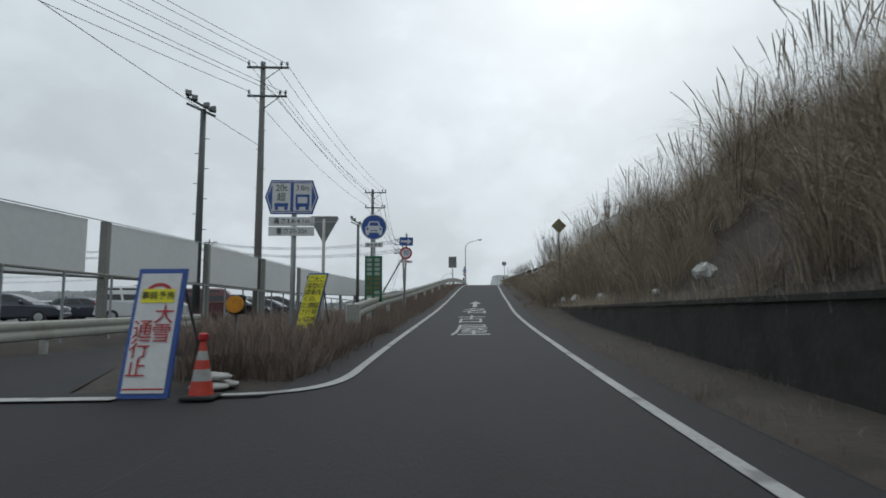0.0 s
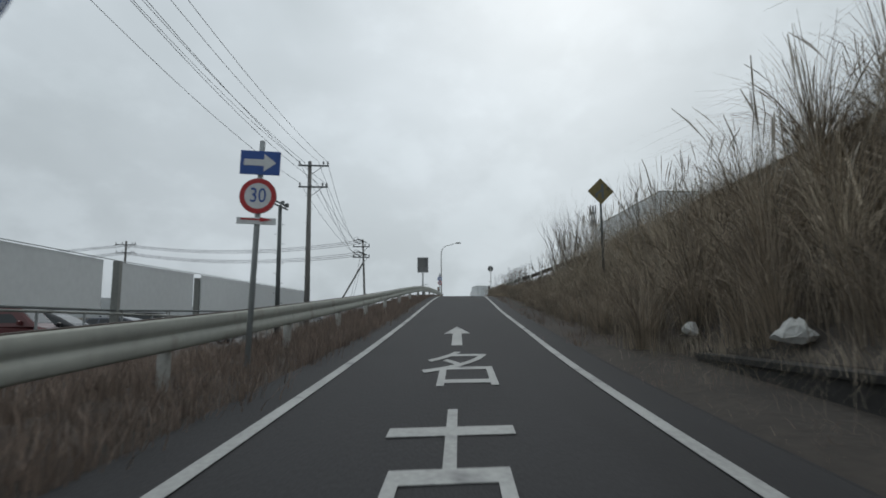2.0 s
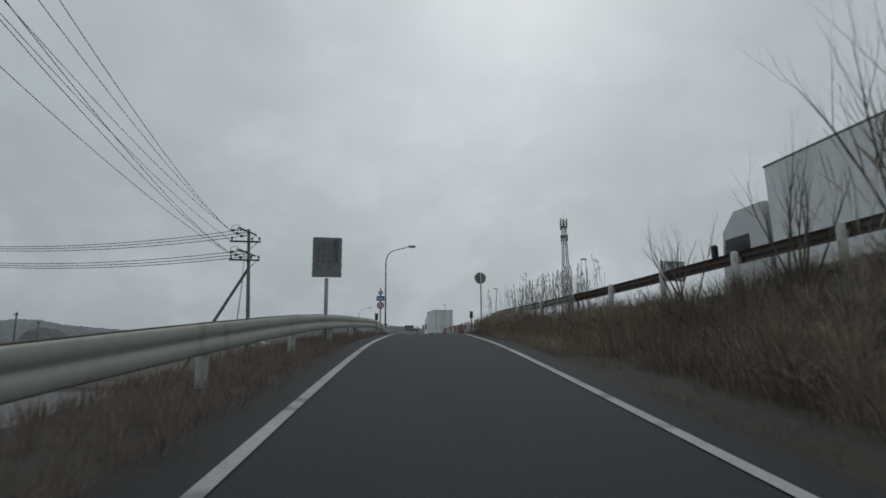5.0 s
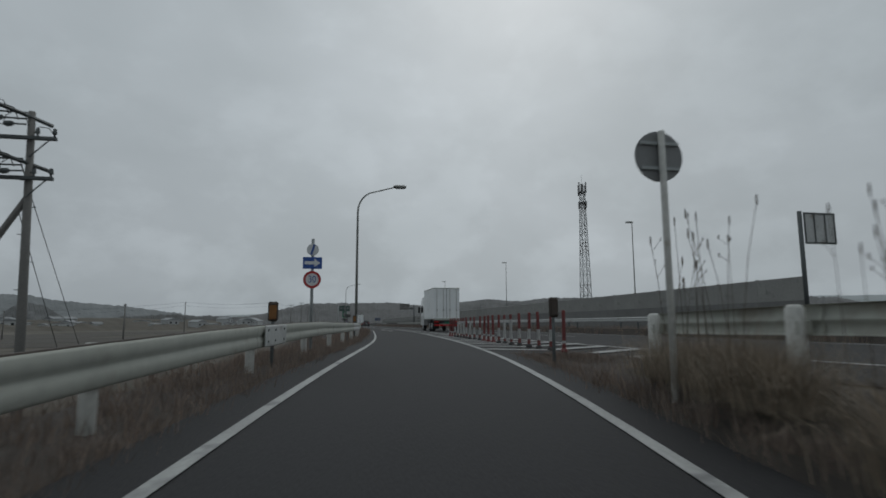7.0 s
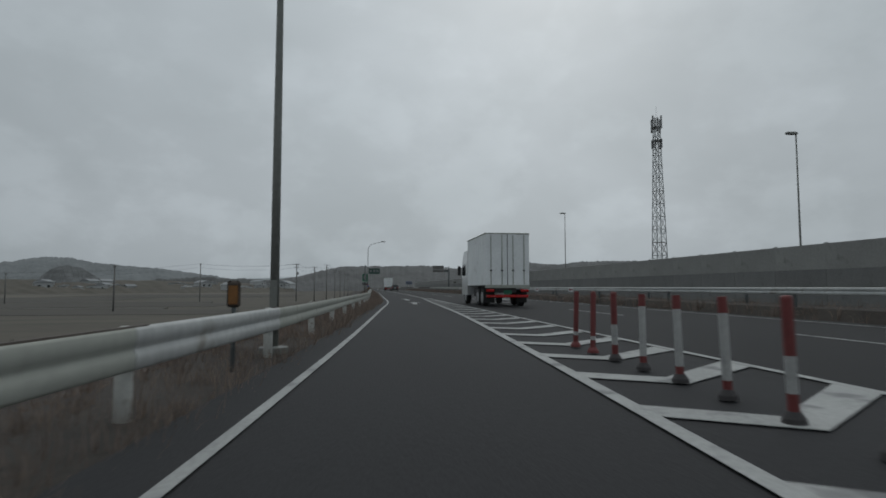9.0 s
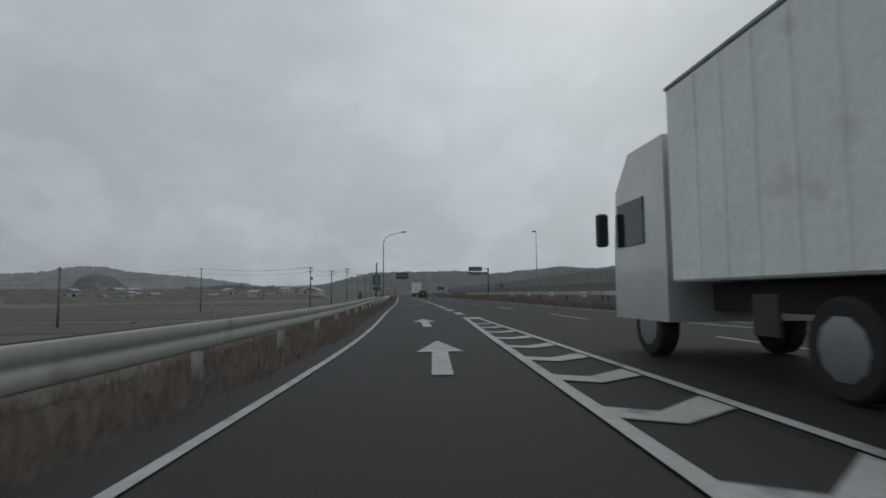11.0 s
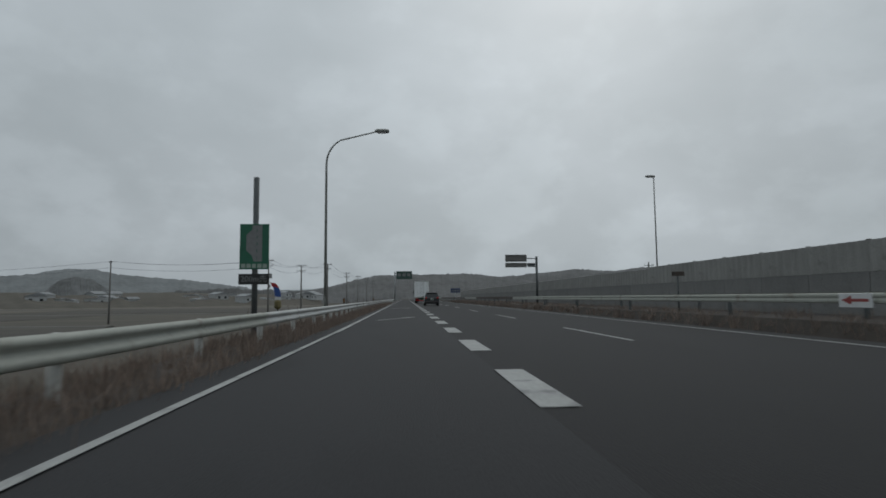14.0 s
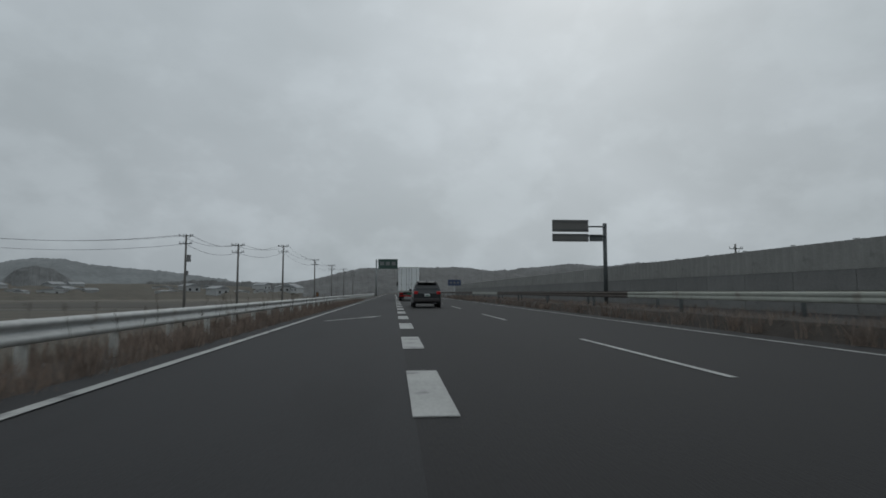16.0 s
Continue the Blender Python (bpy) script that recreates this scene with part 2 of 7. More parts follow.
DULLAMBER = mat("dull_amber_reflector", (0.20, 0.085, 0.02), 0.5, vary=0.25, big=8, fine=60, bump=0.1)
BLACKPAINT = mat("black_paint", (0.02, 0.02, 0.021), 0.5, vary=0.2, big=2, fine=12, bump=0)
SIGNBACK = mat("sign_back_grey", (0.20, 0.205, 0.205), 0.55, 0.2, vary=0.15, big=1.6, fine=10, bump=0.05)
OLIVE = mat("weathered_yellow_back", (0.15, 0.12, 0.045), 0.6, vary=0.25, big=2, fine=12, bump=0.05, stain=(0.07, 0.06, 0.03), stain_at=0.58)
DIMGREEN = mat("dim_variable_text", (0.30, 0.36, 0.31), 0.6, vary=0.1, big=2, fine=10, bump=0)
CONERED = mat("cone_red", (0.50, 0.05, 0.03), 0.55, vary=0.2, big=4, fine=25, bump=0.05, stain=(0.25, 0.07, 0.05), stain_at=0.64)
POLERED = mat("delineator_red", (0.15, 0.03, 0.028), 0.6, vary=0.25, big=4, fine=25, bump=0.05, stain=(0.08, 0.035, 0.032), stain_at=0.6)
POLEWHITE = mat("delineator_white", (0.36, 0.36, 0.35), 0.55, vary=0.2, big=4, fine=25, bump=0.05, stain=(0.28, 0.27, 0.26), stain_at=0.6)
SANDBAG = mat("sandbag_cloth", (0.42, 0.42, 0.40), 0.95, vary=0.25, big=3, fine=40, bump=0.4)
RUBBER = mat("tyre_rubber", (0.02, 0.02, 0.02), 0.85, vary=0.2, big=4, fine=30, bump=0.1)
RIM = mat("wheel_alloy", (0.33, 0.34, 0.35), 0.35, 0.8, vary=0.1, big=3, fine=20, bump=0)
GLASS = mat("dark_vehicle_glass", (0.02, 0.023, 0.025), 0.08, vary=0.1, big=2, fine=8, bump=0)
TAILRED = mat("tail_lamp_red", (0.40, 0.012, 0.012), 0.25, vary=0.1, big=3, fine=20, bump=0)
LAMPCLEAR = mat("lamp_clear", (0.6, 0.62, 0.63), 0.15, vary=0.05, big=3, fine=20, bump=0)
PLATE = mat("plate_white", (0.6, 0.61, 0.6), 0.5, vary=0.05, big=5, fine=20, bump=0)
BOXSILVER = mat("cargo_box_aluminium", (0.80, 0.82, 0.82), 0.5, 0.0, vary=0.12, big=0.8, fine=10, bump=0.03, stain=(0.66, 0.67, 0.66), stain_at=0.62)
CHASSIS = mat("chassis_dark", (0.045, 0.04, 0.04), 0.7, vary=0.2, big=2, fine=12, bump=0.1)
# haze is put into these hill colours and their faint emission, paler when farther
HILL = mat("misty_woodland_hill", (0.044, 0.047, 0.048), 1.0, vary=0.4, big=0.03, fine=0.2, bump=0, haze_glow=0.75)
HILLMID = mat("mist_veiled_woodland", (0.062, 0.070, 0.073), 1.0, vary=0.3, big=0.03, fine=0.2, bump=0, haze_glow=0.75)
HILLFAR = mat("far_misty_hill", (0.13, 0.148, 0.153), 1.0, vary=0.12, big=0.008, fine=0.1, bump=0, haze_glow=0.6)
GROVE = mat("hazed_dark_grove", (0.050, 0.055, 0.057), 1.0, vary=0.5, big=0.03, fine=0.15, bump=0, haze_glow=0.75)
# far house walls and roofs are paled for haze
HOUSEWALL = mat("house_render", (0.46, 0.47, 0.47), 0.9, vary=0.15, big=0.5, fine=4, bump=0, per_object=0.6)
HOUSEROOF = mat("house_tiles", (0.24, 0.25, 0.255), 0.7, vary=0.2, big=0.5, fine=4, bump=0, per_object=0.6)
MARKERPLATE = mat("weathered_marker_plate", (0.11, 0.107, 0.1), 0.8, vary=0.2, big=3, fine=25, bump=0.05)
LITTER = mat("pale_litter", (0.5, 0.5, 0.48), 0.8, vary=0.2, big=4, fine=20, bump=0)


def body_paint(name, color):
    m = mat(name, color, 0.3, 0.25, vary=0.08, big=1.2, fine=8, bump=0)
    m.node_tree.nodes["Principled BSDF"].inputs["Coat Weight"].default_value = 0.6
    return m


CARBLACK, CARWHITE = body_paint("black_car_paint", (0.018, 0.019, 0.021)), body_paint("white_car_paint", (0.55, 0.56, 0.56))
CARSILVER, CARDARK, CARRED = body_paint("silver_car_paint", (0.3, 0.31, 0.32)), body_paint("dark_blue_car_paint", (0.03, 0.035, 0.05)), body_paint("maroon_car_paint", (0.09, 0.02, 0.02))

# ---- mesh helpers ----


class Shape:
    """Gathers vertices and faces of one mesh."""

    def __init__(self):
        self.v, self.f = [], []

    def quad(self, a, b, c, d):
        k = len(self.v)
        self.v += [a, b, c, d]
        self.f.append((k, k + 1, k + 2, k + 3))
        return self

    def loft(self, rings, caps=True, closed=True):
        k, n = len(self.v), len(rings[0])
        for ring in rings:
            self.v += [tuple(p) for p in ring]
        for i in range(len(rings) - 1):
            for j in range(n if closed else n - 1):
                a, b = k + i * n + j, k + i * n + (j + 1) % n
                self.f.append((a, b, b + n, a + n))
        if caps and closed:
            self.f.append(tuple(k + j for j in reversed(range(n))))
            self.f.append(tuple(k + (len(rings) - 1) * n + j for j in range(n)))
        return self

    def box(self, x0, x1, y0, y1, z0, z1, e=0.0):
        """A box whose upright edges and rims are chamfered by e."""
        if e <= 0:
            rings = [[(x0, y0, z), (x1, y0, z), (x1, y1, z), (x0, y1, z)] for z in (z0, z1)]
            return self.loft(rings)

        def ring(z, s):
            a, b, c, d = x0 + s, x1 - s, y0 + s, y1 - s
            return [(a + e, c, z), (b - e, c, z), (b, c + e, z), (b, d - e, z), (b - e, d, z), (a + e, d, z), (a, d - e, z), (a, c + e, z)]
        return self.loft([ring(z0, e), ring(z0 + e, 0), ring(z1 - e, 0), ring(z1, e)])

    def tube(self, points, radii, n=8):
        """A round bar through points; radii a number or a list."""
        pts = [Vector(p) for p in points]
        if not isinstance(radii, (list, tuple)):
            radii = [radii] * len(pts)
        rings = []
        for i, p in enumerate(pts):
            d = (pts[min(i + 1, len(pts) - 1)] - pts[max(i - 1, 0)]).normalized()
            side = d.cross(Vector((0, 1, 0)) if abs(d.y) < 0.9 else Vector((1, 0, 0))).normalized()
            up = side.cross(d)
            rings.append([tuple(p + (side * math.cos(6.28318 * k / n) + up * math.sin(6.28318 * k / n)) * radii[i]) for k in range(n)])
        return self.loft(rings)

    def slab(self, outline, y0, y1):
        """An outline of (x, z) points made thick from y0 to y1."""
        return self.loft([[(x, y, z) for x, z in outline] for y in (y1, y0)])

    def flat(self, outline, z):
        """A thin plate on the ground from (x, y) points, 4 mm thick."""
        return self.loft([[(x, y, z) for x, y in outline], [(x, y, z + 0.004) for x, y in outline]])

    def mesh(self, name, smooth=False):
        me = bpy.data.meshes.new(name)
        me.from_pydata(self.v, [], self.f)
        if smooth:
            me.polygons.foreach_set("use_smooth", [True] * len(me.polygons))
        me.update()
        return me


def part(name, shape, material, parent=None, label="", smooth=False, at=None):
    ob = new(name, shape if isinstance(shape, bpy.types.Mesh) else shape.mesh(name, smooth))
    if not ob.data.materials:
        ob.data.materials.append(material)
    if parent:
        ob.parent = parent
    if at:
        ob.location = at
    if label:
        ob["label"] = label
    return ob


def thing(name, at, label, category, group="", kind="", turn=0.0):
    ob = new(name)
    ob.empty_display_size = 0.2
    ob.matrix_basis = pose(*at, 0, 0, turn)
    return tagged(ob, label, category, group, kind)


def ring2(n, r, cx=0.0, cz=0.0, start=0.0):
    return [(cx + r * math.cos(start + 6.28318 * k / n), cz + r * math.sin(start + 6.28318 * k / n)) for k in range(n)]


TEXTS = {}


def text_mesh(body, size, spacing=1.0):
    """Lettering as a flat mesh, upright in the xz plane and facing -y, centred."""
    key = (body, size, spacing)
    if key not in TEXTS:
        cu = bpy.data.curves.new("lettering", "FONT")
        cu.body, cu.size, cu.align_x, cu.align_y, cu.space_line = body, size, "CENTER", "CENTER", spacing
        cu.extrude, cu.resolution_u = 0.002, 3
        ob = bpy.data.objects.new("lettering", cu)
        scene.collection.objects.link(ob)
        me = bpy.data.meshes.new_from_object(ob.evaluated_get(bpy.context.evaluated_depsgraph_get()))
        bpy.data.objects.remove(ob)
        me.transform(Matrix.Rotation(radians(90), 4, "X"))
        TEXTS[key] = me
    return TEXTS[key]


def lettering(body, size, material, parent, at, sx=1.0, sz=1.0, spacing=1.0, name="lettering"):
    me = text_mesh(body, size, spacing).copy()
    me.materials.clear()
    me.materials.append(material)
    me.transform(Matrix.Diagonal((sx, 1, sz, 1)))
    ob = new(name, me)
    ob.parent, ob.location = parent, at
    return ob


# ---- lines of the plan ----


def curve(points, sigma=5.0):
    """A smooth function of y through rough (y, value) points."""
    ys, vs = [p[0] for p in points], [p[1] for p in points]
    grid = np.arange(-420.0, 420.0, 1.0)
    base = np.interp(grid, ys, vs)
    slope_lo, slope_hi = (vs[1] - vs[0]) / (ys[1] - ys[0]), (vs[-1] - vs[-2]) / (ys[-1] - ys[-2])
    base = np.where(grid < ys[0], vs[0] + slope_lo * (grid - ys[0]), base)
    base = np.where(grid > ys[-1], vs[-1] + slope_hi * (grid - ys[-1]), base)
    k = np.exp(-0.5 * (np.arange(-15, 16) / sigma) ** 2)
    k /= k.sum()
    soft = np.convolve(np.pad(base, 15, mode="edge"), k, mode="valid")

    def at(y):
        return float(np.interp(y, grid, soft))
    return at


ramp_z = curve([(-205, -4.4), (-170, -4.32), (-153.1, -4.03), (-146.2, -3.79), (-138.9, -3.46), (-131, -2.98), (-123, -2.39), (-116.6, -1.88), (-112.1, -1.47), (-107.1, -1.03),
                (-102.4, -0.66), (-100.5, -0.55), (-95.6, -0.33), (-90.5, -0.10), (-85.2, 0.01), (-80, 0.03), (-72, 0.01), (-65, 0), (300, 0)], 2.0)
main_z = curve([(-284, 8.0), (-202.89, 4.6), (-155.57, 2.55), (-135.45, 1.66), (-127.94, 1.25), (-118.12, 0.78), (-108.75, 0.45), (-98.71, 0.17), (-89.41, 0.03), (-81.21, 0), (205.95, 0)], 4.0)
left_x = curve([(-202.89, -21.5), (-169.09, -18.4), (-145.84, -16.5), (-140.81, -16.05), (-136.52, -15.45), (-130.82, -14.7), (-126.68, -14.2), (-123.4, -13.75), (-118.69, -13.2), (-114.51, -12.65),
                (-101.84, -10.8), (-95.78, -9.92), (-92.01, -9.25), (-85.46, -8.26), (-79.42, -7.37), (-75.02, -6.84), (-67.07, -6.2), (-64.01, -5.92), (-45.28, -4.66), (-38.42, -4.1),
                (-32.11, -3.9), (-26, -3.86), (-19.21, -3.85), (0, -3.52), (17.16, -3.37), (41.19, -3.42), (89.25, -3.5), (274.6, -3.6)], 4.0)
right_x = curve([(-202.89, -18.2), (-169.09, -15.6), (-152.87, -14.25), (-147.98, -13.75), (-141.48, -13.0), (-136.79, -12.52), (-134.01, -12.2), (-129.82, -11.65), (-126.55, -11.12), (-122.89, -10.66),
                 (-118.33, -10.08), (-113.58, -9.39), (-108.75, -8.77), (-102.46, -7.9), (-95.26, -6.78), (-90.53, -5.93), (-85.08, -5.05), (-78.97, -4.28), (-73.82, -3.62), (-66.63, -3.0),
                 (-62.25, -2.65), (-54.78, -2.05), (-41.17, -1.38), (-31.84, -0.92), (-25.59, -0.52), (-13.72, 0.0), (274.6, 0.0)], 3.0)
gore_x = curve([(-284, -0.6), (-66.25, -0.58), (-37.74, -0.1), (-26.07, -0.02), (-8.0, 0.12), (274.6, 0.12)], 4.0)
JOIN = -79.5
FIELD_Z = -3.5


def blend(a, b, t):
    t = min(1.0, max(0.0, t))
    t = t * t * (3 - 2 * t)
    return a + (b - a) * t


def wall_x(y):
    return right_x(y) + 2.0


def wall_h(y):
    """Height of the retaining wall over the road; its top runs level."""
    return min(1.3, max(0.0, -2.95 - ramp_z(y)))


def crown(x, y):
    """The low hump of earth where the bank runs out."""
    return 0.30 * math.exp(-((x + 4.85) / 0.75) ** 2) * blend(0, 1, (y + 103) / 6) * blend(1, 0, (y + 90.5) / 3.5)


def bank_z(x, y):
    """The turf between ramp and main road."""
    a, b = right_x(y) + 0.6, -4.1
    base = ramp_z(y) - 0.02
    if y > JOIN or b - a < 0.4:
        return 0.0
    foot = wall_x(y)
    if x <= foot:
        return base + 0.04 + crown(x, y)
    low = base + 0.10 + wall_h(y)
    return blend(low, main_z(y) - 0.04, (x - foot) / max(0.5, b - foot)) * 0.5 + 0.5 * (low + (main_z(y) - 0.04 - low) * min(1.0, (x - foot) / max(0.5, b - foot)))

# ---- ground, roads and walls ----


def span(a, b, step):
    n = max(1, int(round((b - a) / step)))
    return [a + (b - a) * k / n for k in range(n + 1)]


def ribbon(ys, columns):
    """A sheet from rows of (x, z) pairs, one row for each y."""
    s = Shape()
    rows = [[(x, y, z) for x, z in columns(y)] for y in ys]
    n = len(rows[0])
    for r in rows:
        s.v += r
    for i in range(len(rows) - 1):
        for j in range(n - 1):
            k = i * n + j
            s.f.append((k, k + 1, k + n + 1, k + n))
    return s


def approach_x(y):
    """The line of the guard rail beside the approach road."""
    return -22.0 + (y + 135.4) * 0.085


def approach_z(y):
    return ramp_z(y) - 0.005 if y < -148 else min(ramp_z(y) - 0.005, -3.85 + 0.015 * (y + 148))


def ground_columns(y):
    yy = min(400.0, max(-400.0, y))
    xl, xr, rz, mz = left_x(yy) - 0.65, right_x(yy) + 0.6, ramp_z(yy), main_z(yy)
    cols = []
    lot = FIELD_Z
    shoulder = rz - 0.06
    far_left = [(-3000, lot - 6), (-1200, lot - 2), (-500, lot), (-200, lot), (-110, lot), (-60, lot), (-44, lot), (-32, lot)]
    cols += far_left
    foot = xl - 1.65 - max(0.6, (shoulder - lot) * 1.5)
    side = max(lot, shoulder - 0.05) if shoulder > lot else shoulder
    if y < -136.5:
        cols += [(approach_x(yy) - 1.3, lot), (approach_x(yy) - 0.1, approach_z(yy) - 0.06), (xl - 1.3, side if y < -146.5 else max(side, -3.84)), (xl - 0.6, shoulder + 0.02), (xl + 0.15, shoulder)]
    else:
        cols += [(min(foot, xl - 2.3) - 2.0, lot), (min(foot, xl - 2.3), lot), (xl - 1.65, side), (xl - 0.6, shoulder + 0.02), (xl + 0.15, shoulder)]
    if y < JOIN:
        a, b = xr, -4.1
        cols += [(xr - 0.15, shoulder)] + [(xr + (wall_x(yy) - 0.03 - xr) * f, bank_z(xr + (wall_x(yy) - 0.03 - xr) * f - 0.02, yy)) for f in (0.3, 0.5, 0.72, 1.0)]
        w = wall_x(yy)
        cols += [(w + (b - w) * k / 6 + (0.03 if k == 0 else 0), bank_z(w + (b - w) * k / 6 + 0.001, yy)) for k in range(7)]
        cols += [(-2.9, mz - 0.05)]
    else:
        cols += [(xl + 0.3 + (-2.9 - xl - 0.3) * k / 12, -0.06) for k in range(1, 13)] + [(-2.9 + 0.05, -0.06)]
    cols += [(8.5, mz - 0.06), (8.7, mz - 0.02), (9.1, mz + 0.34), (10.9, mz + 0.36), (11.5, mz - 0.02), (11.7, mz - 0.06), (19.3, mz - 0.06), (19.7, mz - 0.02), (20.6, mz - 0.02), (24, mz - 0.4), (30, mz - 2.5), (60, lot), (200, lot), (500, lot), (1200, lot - 2), (3000, lot - 6)]
    return cols


rows_y = [-3000, -1400, -700, -450, -300] + span(-235, -70, 1.5) + span(-66, 240, 3.0) + [270, 330, 460, 600, 900, 1500, 3000]
ground = part("ground", ribbon(rows_y, ground_columns), SOIL)
tagged(ground, "brown winter turf and stubble fields on a low embankment", "ground", kind="structure")

field = part("paddy_field", ribbon([-66, -30, 0, 40, 80, 140, 220, 320, 500, 900], lambda y: [(x, FIELD_Z + 0.05 - (0 if x > -500 else 0.6)) for x in (-900, -500, -300, -200, -120, -70, -40, left_x(min(y, 380)) - 14)]), FIELD)
tagged(field, "flat harvested paddy fields with pale brown stubble", "field", kind="structure")
for k, (x0, x1, y0, y1, tone) in enumerate(((-120, -30, -60, -34, 1), (-200, -60, -9, 14, 0), (-150, -30, 20, 42, 1), (-280, -120, 55, 92, 0), (-110, -40, 58, 92, 1), (-300, -90, 108, 170, 1), (-380, -150, 190, 270, 0), (-140, -40, 195, 260, 1), (-420, -60, 300, 420, 0), (-330, -210, -30, 40, 1), (-500, -300, 120, 260, 0), (-260, -60, 440, 560, 1))):
    s = Shape().loft([[(x0, y0, FIELD_Z + z), (x1, y0 + 4, FIELD_Z + z), (x1, y1 + 3, FIELD_Z + z), (x0, y1, FIELD_Z + z)] for z in (0.0, 0.085 + 0.004 * k)])
    tagged(part("paddy_field", s, (FIELD3, FIELD2)[tone]), ("pale stubble paddy field in winter", "dark tilled paddy field in winter")[tone], "field", "paddy fields", "structure")
rnd = random.Random(3)
for k, (x0, x1, yc, w) in enumerate([(-260, -48, -12, 1.2), (-300, -46, 48, 1.3), (-340, -50, 100, 1.6), (-420, -50, 180, 2.0), (-480, -50, 290, 2.4)]):
    s = Shape()
    n = 12
    s.loft([[(x0 + (x1 - x0) * i / n, yc + 2.0 * math.sin(i * 0.7 + k) + d, FIELD_Z + z) for d, z in ((-w, 0.06), (-w * 0.7, 0.32), (w * 0.7, 0.32), (w, 0.06))] for i in range(n + 1)], caps=True)
    tagged(part("farm_track", s, TRACK), "pale gravel farm track between the paddy fields", "track", "farm tracks", "structure")
lot_sheet = part("car_park", ribbon(span(-180, -71, 5), lambda y: [(x, FIELD_Z + 0.04) for x in (-110, -80, -50, -25.5, left_x(y) - 8.2)]), LOT)
tagged(lot_sheet, "grey asphalt car park behind the screen fence", "car park", kind="structure")

ramp = part("road_ramp", ribbon(span(-225, JOIN, 1.0), lambda y: [(left_x(y) - 0.65, ramp_z(y) - 0.03), (left_x(y) - 0.55, ramp_z(y)), (left_x(y), ramp_z(y)), (0.5 * (left_x(y) + right_x(y)), ramp_z(y) + 0.012), (right_x(y), ramp_z(y)), (right_x(y) + 0.5, ramp_z(y)), (right_x(y) + 0.6, ramp_z(y) - 0.03)]), ASPHALT)
tagged(ramp, "single-lane asphalt slip road climbing to the expressway", "road", kind="structure")
side_road = part("road_side", ribbon(span(-180, -147.0, 3) + [-146.99, -144.0, -140.5, -137.0], lambda y: [(x, approach_z(y)) for x in (approach_x(y) - 0.05, approach_x(y) + 0.3, left_x(y) - 0.3 if y < -146.995 else -19.3 - 0.31 * (y + 147))]), ASPHALT)
tagged(side_road, "wet dark asphalt of the approach road beside the warning board", "road", kind="structure")
carriageway = part("road_main", ribbon(span(-285, JOIN, 3), lambda y: [(-3.0, main_z(y) - 0.03), (-2.9, main_z(y)), (3.5, main_z(y) + 0.01), (8.5, main_z(y)), (8.6, main_z(y) - 0.03)]), ASPHALTLANE)
tagged(carriageway, "two-lane asphalt expressway carriageway", "road", kind="structure")
merge = part("road_merge", ribbon(span(JOIN, 300, 2), lambda y: [(left_x(y) - 0.65, ramp_z(y) - 0.03), (left_x(y) - 0.55, ramp_z(y)), (min(left_x(y) + 3.0, -1), ramp_z(y)), (gore_x(y) - 0.2, 0.0)]), ASPHALT)
tagged(merge, "grey asphalt merging lane of the expressway", "road", kind="structure")
lanes = part("road_lanes", ribbon(span(JOIN, 300, 2), lambda y: [(gore_x(y) - 0.2, 0.0), (4.2, 0.006), (8.5, 0.0), (8.6, -0.03)]), ASPHALTLANE)
tagged(lanes, "darker asphalt lanes of the expressway", "road", kind="structure")


def gore_row(y):
    a, b, sink = right_x(y) + 0.35, -2.5, 0.12 if y < -83.5 else 0.0
    rows = [(a + (b - a) * k / 8, ramp_z(y) + (main_z(y) - ramp_z(y)) * k / 8) for k in range(9)]
    return [(x, (max(z, bank_z(x, y) + 0.02) if x > wall_x(y) - 1.2 and x < -4.0 else z) + 0.006 - sink) for x, z in rows]


gore = part("road_gore", ribbon([-83.7] + span(-83.3, JOIN, 0.95), gore_row), ASPHALT)
tagged(gore, "dark asphalt wedge between slip road and carriageway", "road", kind="structure")
opposite = part("road_opposite", ribbon(span(-285, 300, 6), lambda y: [(11.6, main_z(y) - 0.03), (11.7, main_z(y)), (19.4, main_z(y)), (19.5, main_z(y) - 0.03)]), ASPHALT)
tagged(opposite, "asphalt of the opposite expressway carriageway", "road", kind="structure")


def surface_z(y):
    return ramp_z(y) if y < JOIN else 0.0


def line_strip(name, ys, fx, width, fz, parent, lift=0.008):
    s = Shape()
    s.loft([[(fx(y) - width / 2, y, fz(y) + lift), (fx(y) + width / 2, y, fz(y) + lift), (fx(y) + width / 2, y, fz(y) + lift + 0.004), (fx(y) - width / 2, y, fz(y) + lift + 0.004)] for y in ys])
    return part(name, s, PAINT, parent)


line_strip("edge_line", span(-145.6, JOIN, 1.5), left_x, 0.115, ramp_z, ramp)
line_strip("edge_line", span(-225, JOIN, 1.5), right_x, 0.115, ramp_z, ramp)
line_strip("edge_line", span(JOIN + 0.02, 18, 1.5), left_x, 0.105, lambda y: max(0.0, ramp_z(y)), merge, 0.012)
line_strip("edge_line", span(18, 300, 3.0), lambda y: left_x(y) + 0.02, 0.145, lambda y: 0.0, merge, 0.012)
line_strip("gore_line", span(JOIN + 0.02, -25.2, 1.5), right_x, 0.15, lambda y: max(0.0, ramp_z(y)) * 0.6, merge, 0.02)
line_strip("gore_line", span(JOIN + 0.02, -25.2, 1.5), gore_x, 0.13, lambda y: 0.0, merge, 0.014)
line_strip("edge_line", span(-285, JOIN, 3.0), gore_x, 0.17, main_z, carriageway, 0.014)
